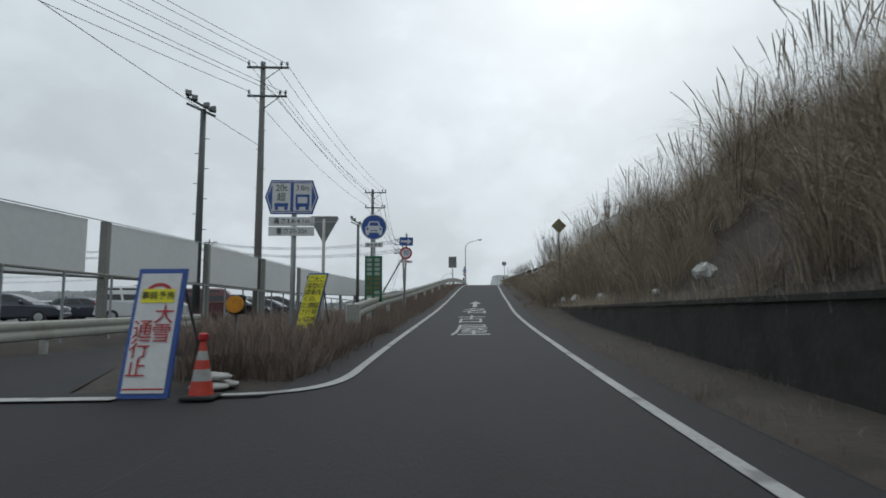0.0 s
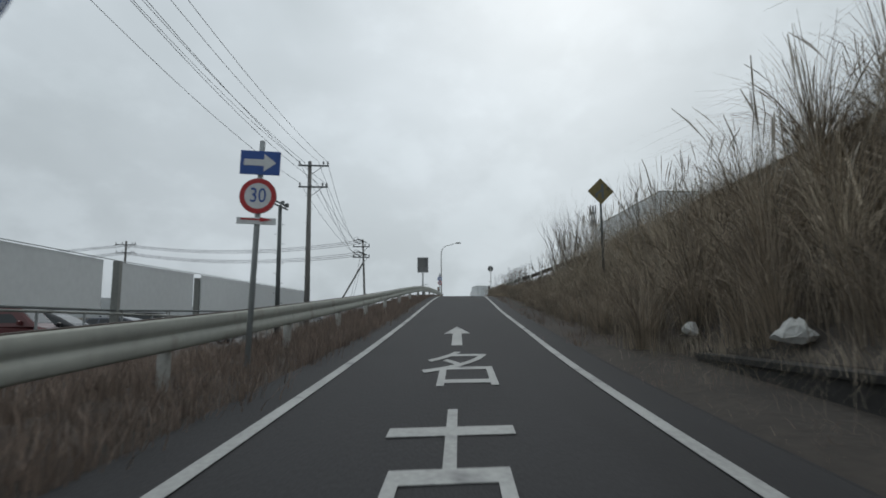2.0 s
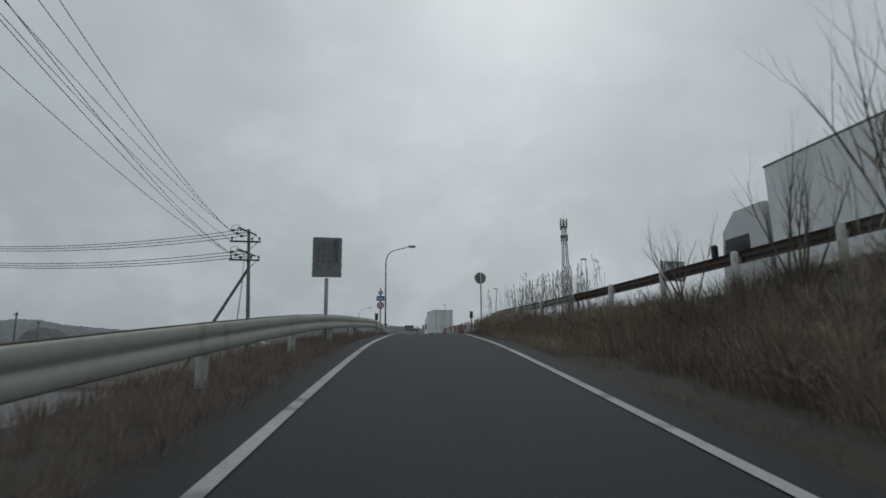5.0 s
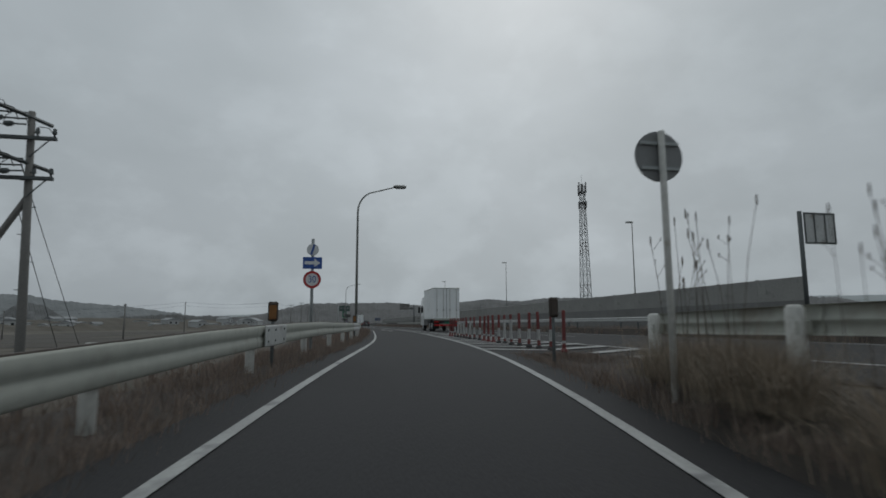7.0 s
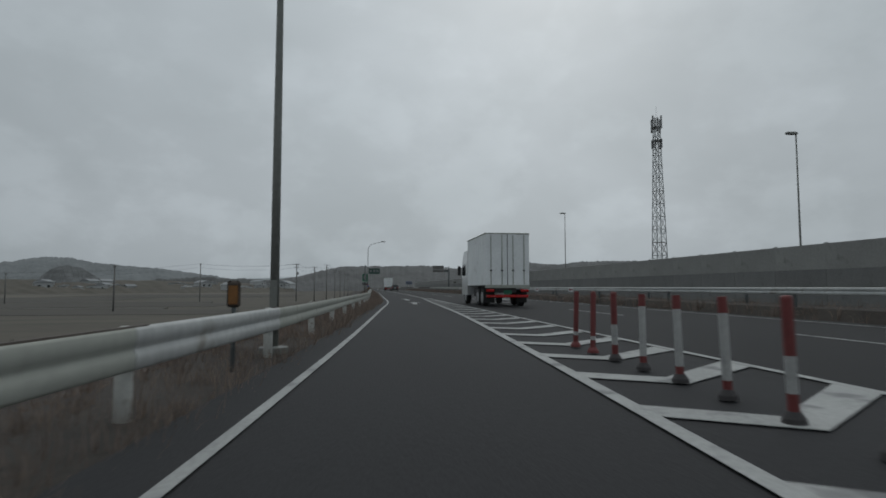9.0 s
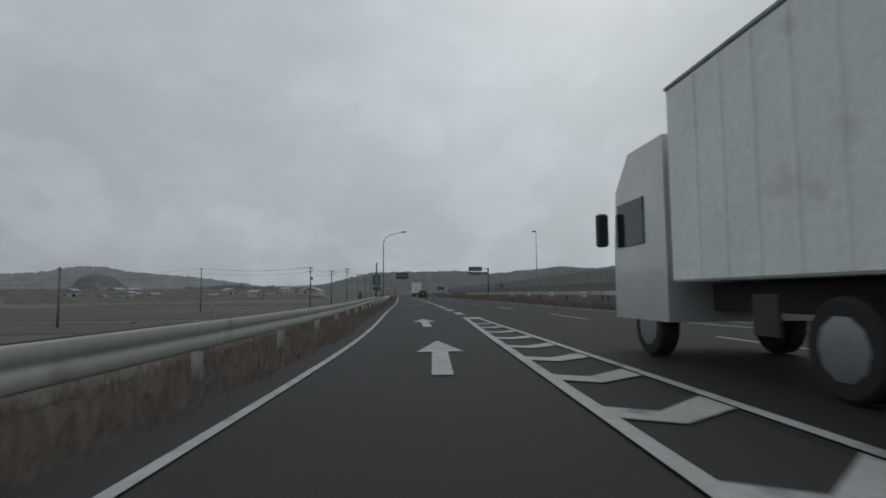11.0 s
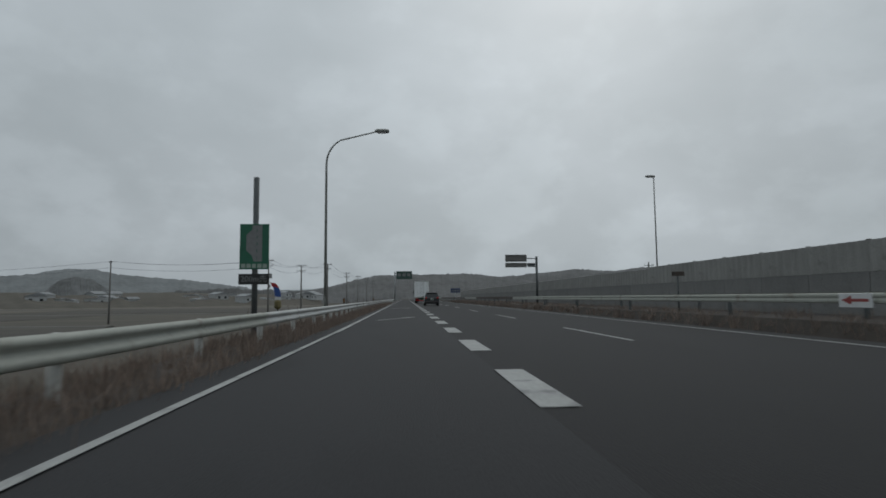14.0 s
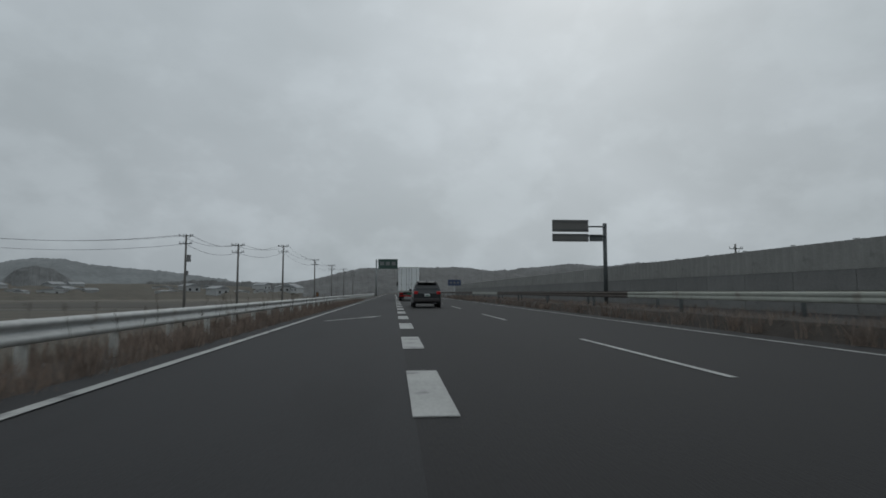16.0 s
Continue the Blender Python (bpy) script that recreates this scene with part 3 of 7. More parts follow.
line_strip("edge_line", span(-285, JOIN, 3.0), lambda y: 7.55, 0.17, main_z, carriageway)
line_strip("edge_line", span(JOIN + 0.02, 300, 6.0), lambda y: 7.6, 0.11, lambda y: 0.0, merge)
line_strip("edge_line", span(-285, 300, 5.0), lambda y: 12.6, 0.17, main_z, opposite)
# the left edge line swings round to the approach road
s = Shape()
arc = [(left_x(-145.6) - 0.02 * k - 0.0011 * k ** 3, -145.6 - 1.75 * math.sin(min(1.57, k * 0.16))) for k in range(11)]
s.loft([[(x - w, y, ramp_z(y) + 0.008), (x + w, y - d, ramp_z(y) + 0.008), (x + w, y - d, ramp_z(y) + 0.012), (x - w, y, ramp_z(y) + 0.012)] for x, y, w, d in ((*p, 0.058 + 0.0022 * k, 0.012 * k) for k, p in enumerate(arc))])
part("edge_line", s, PAINT, ramp)
s = Shape()
s.loft([[(x, -147.45 - (x + 20) * 0.02 + d, approach_z(-147.5) + 0.012 + e) for d, e in ((-0.1, 0), (0.1, 0), (0.1, 0.004), (-0.1, 0.004))] for x in span(-22.8, -18.6, 0.6)])
part("edge_line", s, PAINT, side_road)

for k in range(-16, 21):
    y0 = 13.73 * k
    zf = main_z if y0 + 5.5 < JOIN else (lambda y: 0.0)
    line_strip("lane_dash", span(y0, y0 + 5.5, 2.75), lambda y: 3.75, 0.11, zf, carriageway if y0 + 5.5 < JOIN else merge, 0.012)
    line_strip("lane_dash", span(y0 - 4, y0 + 1.5, 2.75), lambda y: 15.7, 0.15, main_z, opposite)
for k in range(0, 47):
    y0 = -21.1 + 5.5 * k
    dx = -0.30 * min(1.0, max(0.0, (4.0 - y0) / 22.0))
    s = Shape().flat([(dx - 0.10, y0), (dx + 0.29, y0), (dx + 0.29, y0 + 2.68), (dx - 0.10, y0 + 2.68)], 0.008)
    part("block_dash", s, PAINT, merge)

# chevrons of the gore, open towards the traffic
for k in range(30):
    y0 = -82.6 + 1.96 * k
    if y0 > -28:
        break
    xl, xr = right_x(y0) + 0.1, gore_x(y0) - 0.1
    w = xr - xl
    if w < 0.35:
        continue
    xm = xl + 0.38 * w
    t, b = 0.45, 0.58
    s = Shape().flat([(xl, y0 + 0.23 * w), (xm, y0), (xr, y0 + 0.45 * w), (xr, y0 + 0.45 * w + b), (xm, y0 + t), (xl, y0 + 0.23 * w + t)], max(0.0, ramp_z(y0)) * 0.8 + (0.022 if y0 < -78 else 0.014))
    part("chevron", s, PAINT, merge)


# worn arms of two more chevrons on the carriageway side
for y0 in (-84.56, -86.52):
    xl, xr = right_x(y0) + 0.1, gore_x(y0) - 0.1
    w = xr - xl
    xm = xl + 0.38 * w
    rise = lambda x: y0 + 0.45 * w * (x - xm) / (xr - xm)
    part("chevron", Shape().flat([(-2.8, rise(-2.8)), (xr, rise(xr)), (xr, rise(xr) + 0.55), (-2.8, rise(-2.8) + 0.42)], main_z(y0) + 0.02), PAINT, carriageway)


def arrow(y0, y1, xc, w, parent, z):
    h = y1 - y0
    d = lambda y, e=0.012: z(y) + e
    pts = [(-0.17 * w, 0), (0.17 * w, 0), (0.17 * w, 0.55 * h), (0.5 * w, 0.55 * h), (0, h), (-0.5 * w, 0.55 * h), (-0.17 * w, 0.55 * h)]
    s = Shape()
    s.loft([[(xc + left_x(y0 + py) - left_x(y0) + px, y0 + py, d(y0 + py, e)) for px, py in pts] for e in (0.012, 0.016)])
    return part("arrow_marking", s, PAINT, parent)


arrow(-129.1, -125.0, -13.06, 0.56, ramp, ramp_z)
arrow(-40.6, -35.6, -2.6, 0.8, merge, lambda y: 0.0)
arrow(-30.6, -25.4, -2.28, 0.8, merge, lambda y: 0.0)
for ya, xa in ((-0.9, -2.85), (26.9, -2.70), (54.7, -2.7)):
    s = Shape()
    # slanted merge arrow
    s.flat([(xa, ya), (xa + 0.16, ya - 0.05), (xa + 1.35, ya + 2.6), (xa + 1.2, ya + 2.6)], 0.012)
    s.flat([(xa + 1.05, ya + 2.65), (xa + 1.5, ya + 2.5), (xa + 1.9, ya + 4.0)], 0.012)
    part("merge_arrow", s, PAINT, merge)
# widening white taper beside the inner lane line
part("taper_marking", Shape().flat([(6.0, -23.1), (5.78, -27.75), (6.0, -31.0), (6.22, -33.0), (6.34, -33.0), (6.14, -31.0), (5.98, -28.9), (6.45, -28.15), (6.34, -25.84)], 0.012), PAINT, merge)
# white cap that closes the tip of the gore
part("gore_cap", Shape().flat([(right_x(-26.2) - 0.1, -26.2), (right_x(-26.2) + 0.12, -26.24), (right_x(-26.2) + 0.3, -26.42), (gore_x(-26.2) - 0.1, -26.2), (gore_x(-26.2) + 0.1, -26.2), (gore_x(-24.7) + 0.1, -24.65), (right_x(-24.8) - 0.1, -24.85)], 0.026), PAINT, merge)

# the three characters on the slip road, long in the direction of travel
for ch, y0, xc in (("屋", -139.45, -14.34), ("古", -135.67, -13.92), ("名", -131.55, -13.36)):
    me = text_mesh(ch, 1.0).copy()
    me.materials.clear()
    me.materials.append(PAINT)
    me.transform(Matrix.Rotation(radians(-90), 4, "X"))
    lo = [min(v.co[i] for v in me.vertices) for i in range(2)]
    hi = [max(v.co[i] for v in me.vertices) for i in range(2)]
    me.transform(Matrix.Translation((-(lo[0] + hi[0]) / 2, -(lo[1] + hi[1]) / 2, 0)))
    me.transform(Matrix.Diagonal((0.88 / (hi[0] - lo[0]), 3.0 / (hi[1] - lo[1]), 1, 1)))
    for v in me.vertices:
        v.co.x += left_x(y0 + v.co.y) - left_x(y0)
        v.co.z = v.co.z + ramp_z(y0 + v.co.y) - ramp_z(y0) + 0.018
    ob = new("character_marking", me)
    ob.parent, ob.location = ramp, (xc, y0, ramp_z(y0))

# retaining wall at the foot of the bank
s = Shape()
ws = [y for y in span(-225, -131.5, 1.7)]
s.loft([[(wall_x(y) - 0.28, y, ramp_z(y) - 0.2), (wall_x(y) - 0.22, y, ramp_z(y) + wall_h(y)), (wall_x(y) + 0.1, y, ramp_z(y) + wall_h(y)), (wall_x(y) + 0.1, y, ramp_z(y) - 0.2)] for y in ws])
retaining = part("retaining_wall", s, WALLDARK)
tagged(retaining, "low dark concrete retaining wall under the grass bank", "retaining wall", kind="structure")
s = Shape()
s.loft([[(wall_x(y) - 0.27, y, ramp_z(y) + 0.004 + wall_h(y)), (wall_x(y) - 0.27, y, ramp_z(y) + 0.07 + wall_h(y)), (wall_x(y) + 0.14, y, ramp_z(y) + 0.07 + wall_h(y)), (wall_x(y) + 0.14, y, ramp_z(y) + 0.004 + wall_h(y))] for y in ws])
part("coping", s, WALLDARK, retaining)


# ---- guard rails ----

BEAM = [(0.0, 0.0), (0.028, 0.010), (0.040, 0.032), (0.045, 0.085), (0.040, 0.135), (0.022, 0.162), (0.022, 0.188), (0.040, 0.215), (0.045, 0.265), (0.040, 0.318), (0.028, 0.340), (0.0, 0.35)]
BEAM_DEEP = [(0.0, 0.0), (0.035, 0.006), (0.070, 0.030), (0.080, 0.075), (0.072, 0.115), (0.016, 0.160), (0.012, 0.200), (0.060, 0.238), (0.080, 0.270), (0.076, 0.310), (0.040, 0.342), (0.0, 0.35)]


def guard_rail(name, ys, fx, fz, side, top, label, beams=None, posts=None, rusted=None, post_mat=POSTWHITE, post_w=0.07, tall=0.35, deep=lambda y: 0.0):
    """A corrugated steel rail on posts; side is +1 where its face looks to +x."""
    rail = thing(name, (0, 0, 0), label, "guard rail", "guard rails")
    for i in range(len(ys) - 1):
        s = Shape()
        stations = [ys[i] - 0.12, ys[i] - 0.11, (ys[i] + ys[i + 1]) / 2, ys[i + 1] + 0.11, ys[i + 1] + 0.12]
        rings = []
        for y in stations:
            lift = 0.004 * (i % 2)
            q = deep(y)
            high = tall + (0.315 - tall) * q
            row = [(a + (c - a) * q, (b + (d - b) * q) / 0.35 * high - high + top) for (a, b), (c, d) in zip(BEAM, BEAM_DEEP)]
            rings.append([(fx(y) + side * (d + lift), y, fz(y) + h) for d, h in row] + [(fx(y) + side * (d + lift - 0.01), y, fz(y) + h) for d, h in reversed(row)])
        s.loft(rings)
        m = STEEL if not beams else beams(ys[i])
        beam = part("beam", s, m, rail, smooth=True)
        if rusted and rusted(ys[i]):
            lip = Shape().loft([[(fx(y) + side * d, y, fz(y) + top + h) for d, h in ((-0.012, -0.004), (0.022, -0.009), (0.018, 0.007), (-0.012, 0.008))] for y in stations])
            part("rusted_edge", lip, RUSTY, beam, "rust-brown upper edge")
    for i, y in enumerate(ys):
        if posts and not posts(y):
            continue
        x, z = fx(y) - side * 0.10, fz(y)
        s = Shape().tube([(x, y, z - 0.5), (x, y, z + top - 0.03), (x, y, z + top + 0.0)], [post_w, post_w, post_w * 0.6], 10)
        pst = part("post", s, post_mat, rail, smooth=True)
        b = Shape().box(x - 0.045 if side > 0 else x - 0.1, x + 0.1 if side > 0 else x + 0.045, y - 0.06, y + 0.06, z + top - 0.24, z + top - 0.12, 0.01)
        part("bracket", b, STEEL, pst)
    return rail


def rail_x(y):
    off = float(np.interp(y, [-130, -119, -104, -97, -75, -65, -55, -36, 60], [1.55, 1.5, 1.2, 1.1, 1.08, 0.88, 1.05, 1.32, 1.36]))
    return left_x(y) - off + 0.55 * min(1.0, max(0.0, (-135.0 - y) / 6.0))


def rail_z(y):
    return surface_z(y) + float(np.interp(y, [-138, -128, -112, -98, -92, -86, -78, -66, -50, -30, -18, -11, -4, 2, 7], [0.03, 0.035, 0.02, 0.0, -0.025, 0.0, 0.05, 0.04, 0.02, 0.005, 0.02, 0.09, 0.10, 0.06, 0.0]))


rail_left = guard_rail("guard_rail", [-141.0] + span(-136.8, -15.0, 4.2) + span(-12.4, 23.15, 3.95) + [25.8 + 2.35 * k for k in range(60)], rail_x, rail_z, 1, 0.68, "galvanised corrugated steel guard rail along the slip road verge", beams=lambda y: PALESTEEL if y > 13 or -70 < y < -68 else STEEL, rusted=lambda y: -137 < y < 2 and not -70 < y < -68, deep=lambda y: blend(0, 1, (y + 22) / 22))
s = Shape()
y0 = -141.1
x0, z0 = rail_x(y0) + 0.05, surface_z(y0)
s.loft([[(x0 - 0.16, y0 - 0.20, z0 + a), (x0 - 0.06, y0 - 0.40, z0 + a), (x0 + 0.05, y0 - 0.42, z0 + a), (x0 + 0.10, y0 - 0.28, z0 + a), (x0 + 0.10, y0 + 0.1, z0 + a), (x0 + 0.04, y0 + 0.1, z0 + a), (x0 + 0.03, y0 - 0.26, z0 + a), (x0 - 0.02, y0 - 0.32, z0 + a), (x0 - 0.08, y0 - 0.16, z0 + a)] for a in (0.31, 0.69)])
part("end_terminal", s, STEEL, rail_left, "rounded steel end cap")
s = Shape()
s.loft([[(rail_x(y) + d, y, surface_z(y) + h) for d, h in ((0.085, 0.34), (0.10, 0.36), (0.10, 0.66), (0.085, 0.68))] for y in (-86.3, -85.9, -85.5, -84.9)])
part("splice_plate", s, PALESTEEL, rail_left, "pale flat splice plate")
for y in (-86.15, -85.7, -85.1):
    for h in (0.42, 0.60):
        part("bolt", Shape().box(rail_x(y) + 0.1, rail_x(y) + 0.115, y - 0.02, y + 0.02, surface_z(y) + h - 0.02, surface_z(y) + h + 0.02, 0.004), DARKSTEEL, rail_left)
guard_rail("guard_rail", [-91.8 - 2.2 * k for k in range(60, -1, -1)] + [-89.45], lambda y: float(np.interp(y, [-110, -98, -91.8, -89.2], [-3.6, -4.4, -4.76, -4.5])), lambda y: main_z(y) + float(np.interp(y, [-112, -100, -91.8], [0.03, -0.08, -0.03])), 1, 0.77, "weathered brown and grey guard rail on top of the grass bank", beams=lambda y: RUSTY if y < -99 else STEEL, tall=0.24)
guard_rail("guard_rail", span(-225, 205, 4.2), lambda y: 9.35, main_z, -1, 1.03, "corrugated steel median guard rail with worn brown stretches", posts=lambda y: int(round((y + 225) / 4.2)) % 2 == 0, beams=lambda y: RUSTY if 57 < y < 86 or 100 < y < 170 else PALESTEEL if -70 < y < -15 else STEEL, post_mat=DARKSTEEL, tall=0.25)
guard_rail("guard_rail", span(-225, 205, 4.2), lambda y: 10.75, main_z, 1, 1.06, "corrugated steel median guard rail of the opposite carriageway", posts=lambda y: int(round((y + 225) / 4.2)) % 2 == 1, beams=lambda y: RUSTY if y > 57 else STEEL, post_mat=DARKSTEEL, tall=0.25)
for k in range(7):
    y = -35.0 + 8.15 * k
    plate = thing("arrow_plate", (9.20, y, 0.66), "white plate with a red arrow fixed on the median rail", "sign", "arrow plates")
    part("panel", Shape().box(-0.012, 0.012, -0.5, 0.5, 0.03, 0.36, 0.006), SIGNWHITE, plate)
    part("arrow", Shape().loft([[(x, py, pz) for py, pz in ((0.4, 0.2), (0.1, 0.31), (0.1, 0.235), (-0.4, 0.235), (-0.4, 0.165), (0.1, 0.165), (0.1, 0.09))] for x in (-0.017, -0.012)]), FADEDRED, plate)

# ---- sound barrier ----
barrier = thing("sound_barrier", (0, 0, 0), "grey two-tier ribbed sound barrier wall with steel posts", "barrier", kind="structure")
lower = Shape().box(-0.06, 0.06, -1.985, 1.985, 0.0, 2.05, 0.01).mesh("lower_panel")
lower.materials.append(BARRIERLOW)


def ribbed(h):
    s = Shape()
    n = 13
    prof = []
    for i in range(n * 2):
        y = -1.985 + 3.97 * i / (n * 2 - 1)
        prof.append((-0.05 - (0.07 if (i // 2) % 2 else 0.0), y))
    ring = prof + [(0.05, 1.985), (0.05, -1.985)]
    s.loft([[(x, y, z) for x, y in ring] for z in (0.0, h)])
    me = s.mesh("upper_panel")
    me.materials.append(BARRIERUP)
    return me


plain_up = Shape().box(-0.05, 0.05, -1.985, 1.985, 0.0, 1.45, 0.01).mesh("upper_panel")
plain_up.materials.append(BARRIERUP)
rib_tall, rib_low = ribbed(1.45), ribbed(1.30)
s_post = Shape().box(-0.07, 0.09, -0.05, 0.05, -0.6, 3.5, 0.01).mesh("barrier_post")
s_post.materials.append(BARRIERUP)
s_post_low = Shape().box(-0.07, 0.09, -0.05, 0.05, -0.6, 3.36, 0.01).mesh("barrier_post")
s_post_low.materials.append(BARRIERUP)
cap = Shape().box(-0.07, 0.07, -0.12, 0.12, 0.0, 0.04, 0.01).mesh("cap")
cap.materials.append(BARRIERUP)
for k in range(72):
    y = -64.0 + 4.0 * k
    tall = y < 50.5
    part("lower_panel", lower, None, barrier, at=(20.1, y, 0.0))
    up = (plain_up if y < 6 else rib_tall) if tall else rib_low
    part("upper_panel", up, None, barrier, at=(20.12, y, 2.06))
    part("barrier_post", s_post if tall else s_post_low, None, barrier, at=(20.14, y - 2.0, 0.0))
    part("cap", cap, None, barrier, at=(20.12, y - 2.0, 3.52 if tall else 3.38))
# plain walls further back along the opposite carriageway
s = Shape().box(19.95, 20.15, -225, -66.3, 0.0, 1.0, 0.02)
for v in range(len(s.v)):
    s.v[v] = (s.v[v][0], s.v[v][1], s.v[v][2] + main_z(s.v[v][1]))
tagged(part("parapet", s, CONCRETE), "low grey concrete parapet of the opposite carriageway", "parapet", kind="structure")

# ---- hills and far houses ----


def hill(skyline, dist, material, label, seed, rough=0.10, depth=160):
    """A wooded ridge; skyline gives bearings and elevations in degrees."""
    r = random.Random(seed)
    n = 620
    rows = 5
    az0, az1 = skyline[0][0], skyline[-1][0]
    pts = []
    for i in range(n + 1):
        f = i / n
        bearing = az0 + (az1 - az0) * f
        az = radians(bearing)
        e = float(np.interp(bearing, [p[0] for p in skyline], [p[1] for p in skyline])) * min(1.0, 12 * f, 12 * (1 - f)) ** 0.5
        wave = bearing * dist * 0.0175
        bumpy = noise.noise((wave / 60, seed, 0)) * rough + noise.noise((wave / 14, seed, 3)) * rough * 0.5 + noise.noise((wave / 5, seed, 6)) * rough * 0.45 + r.uniform(-1, 1) * rough * 0.25
        top = dist * math.tan(radians(max(0.02, e + bumpy))) + 1.0
        col = []
        for k in range(rows + 1):
            q = k / rows
            dd = dist - depth * (1 - q)
            zz = FIELD_Z - 4 + (top - FIELD_Z + 4) * (q ** 0.8) + (noise.noise((f * 60, q * 6, seed)) * 3 if 0 < k < rows else 0)
            col.append((dd * math.sin(az), 30 + dd * math.cos(az), zz))
        col.append(((dist + 200) * math.sin(az), 30 + (dist + 200) * math.cos(az), FIELD_Z - 6))
        pts.append(col)
    s = Shape()
    m = rows + 2
    for c in pts:
        s.v += c
    for i in range(n):
        for k in range(m - 1):
            a = i * m + k
            s.f.append((a, a + m, a + m + 1, a + 1))
    return tagged(part("hill", s, material, smooth=True), label, "hill", "distant hills", "structure")


# the mist over these ridges is only in their materials
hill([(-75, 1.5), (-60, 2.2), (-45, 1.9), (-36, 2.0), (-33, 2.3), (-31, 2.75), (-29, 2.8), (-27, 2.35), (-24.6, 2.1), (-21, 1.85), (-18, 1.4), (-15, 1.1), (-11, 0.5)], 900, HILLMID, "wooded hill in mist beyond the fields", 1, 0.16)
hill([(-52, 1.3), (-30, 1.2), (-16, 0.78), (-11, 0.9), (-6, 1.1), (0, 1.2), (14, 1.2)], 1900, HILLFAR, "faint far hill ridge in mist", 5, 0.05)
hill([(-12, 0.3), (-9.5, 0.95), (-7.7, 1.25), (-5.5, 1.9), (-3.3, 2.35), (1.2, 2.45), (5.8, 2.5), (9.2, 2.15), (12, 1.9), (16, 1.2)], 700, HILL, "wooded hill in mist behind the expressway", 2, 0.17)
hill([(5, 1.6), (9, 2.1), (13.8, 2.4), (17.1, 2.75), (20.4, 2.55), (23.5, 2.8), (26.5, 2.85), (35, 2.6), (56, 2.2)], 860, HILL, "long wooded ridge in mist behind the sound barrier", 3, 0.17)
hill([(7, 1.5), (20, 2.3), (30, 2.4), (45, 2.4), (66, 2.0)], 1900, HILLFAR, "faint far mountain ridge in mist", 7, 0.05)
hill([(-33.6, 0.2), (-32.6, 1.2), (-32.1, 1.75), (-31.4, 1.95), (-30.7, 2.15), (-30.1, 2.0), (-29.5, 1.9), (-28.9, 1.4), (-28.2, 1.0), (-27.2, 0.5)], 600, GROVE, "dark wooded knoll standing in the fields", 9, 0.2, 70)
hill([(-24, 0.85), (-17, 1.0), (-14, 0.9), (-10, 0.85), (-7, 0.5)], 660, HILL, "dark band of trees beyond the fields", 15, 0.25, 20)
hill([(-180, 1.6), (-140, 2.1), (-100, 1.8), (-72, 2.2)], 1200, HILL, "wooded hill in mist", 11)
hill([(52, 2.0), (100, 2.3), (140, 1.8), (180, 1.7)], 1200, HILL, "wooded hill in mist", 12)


hill([(-78, 0.5), (-60, 0.75), (-34, 0.72), (-22, 0.68), (-14, 0.5), (-9, 0.2)], 640, FIELD, "gently rising fields and terraces before the hills", 21, 0.05, 330)


def house(w, d, h, roof_h):
    """A plain gabled house; parts: wall, roof, windows."""
    base = thing("house", (0, 0, 0), "far pale house with a dark gabled roof", "house", "far houses")
    part("wall", Shape().box(-w / 2, w / 2, -d / 2, d / 2, 0, h, 0.05), HOUSEWALL, base)
    s = Shape()
    s.slab([(-w / 2 - 0.5, h), (w / 2 + 0.5, h), (w / 2 + 0.5, h + 0.15), (0, h + roof_h), (-w / 2 - 0.5, h + 0.15)], -d / 2 - 0.4, d / 2 + 0.4)
    part("roof", s, HOUSEROOF, base)
    for x in (-w * 0.25, w * 0.25):
        part("window", Shape().box(x - 0.8, x + 0.8, -d / 2 - 0.04, -d / 2 + 0.03, h * 0.45, h * 0.75), GLASS, base)
    return base


kinds = [house(8, 7, 4.0, 1.6), house(10, 8, 5.0, 1.8), house(19, 9, 4.5, 1.0)]
rnd = random.Random(11)
spots = []
for k in range(66):
    az = radians(rnd.uniform(-34, -9))
    d = rnd.uniform(430, 630)
    rise = max(0.0, (d - 310) / 330) ** 0.8
    spots.append((d * math.sin(az), 30 + d * math.cos(az), FIELD_Z - 4 + 11.5 * rise))
for k in range(10):
    az = radians(rnd.uniform(-60, -36))
    d = rnd.uniform(300, 600)
    spots.append((d * math.sin(az), d * math.cos(az), FIELD_Z + 0.1))
for i, sp in enumerate(spots):
    m = pose(sp[0], sp[1], sp[2] - rnd.uniform(0, 1.2), 0, 0, rnd.uniform(-80, 80)) @ Matrix.Scale(rnd.uniform(0.55, 1.15), 4)
    if i < 3:
        kinds[i].matrix_basis = m
    else:
        copy_thing(kinds[(0, 1, 0, 1, 0, 2)[i % 6]], m)

# ---- poles, lamps and wires ----


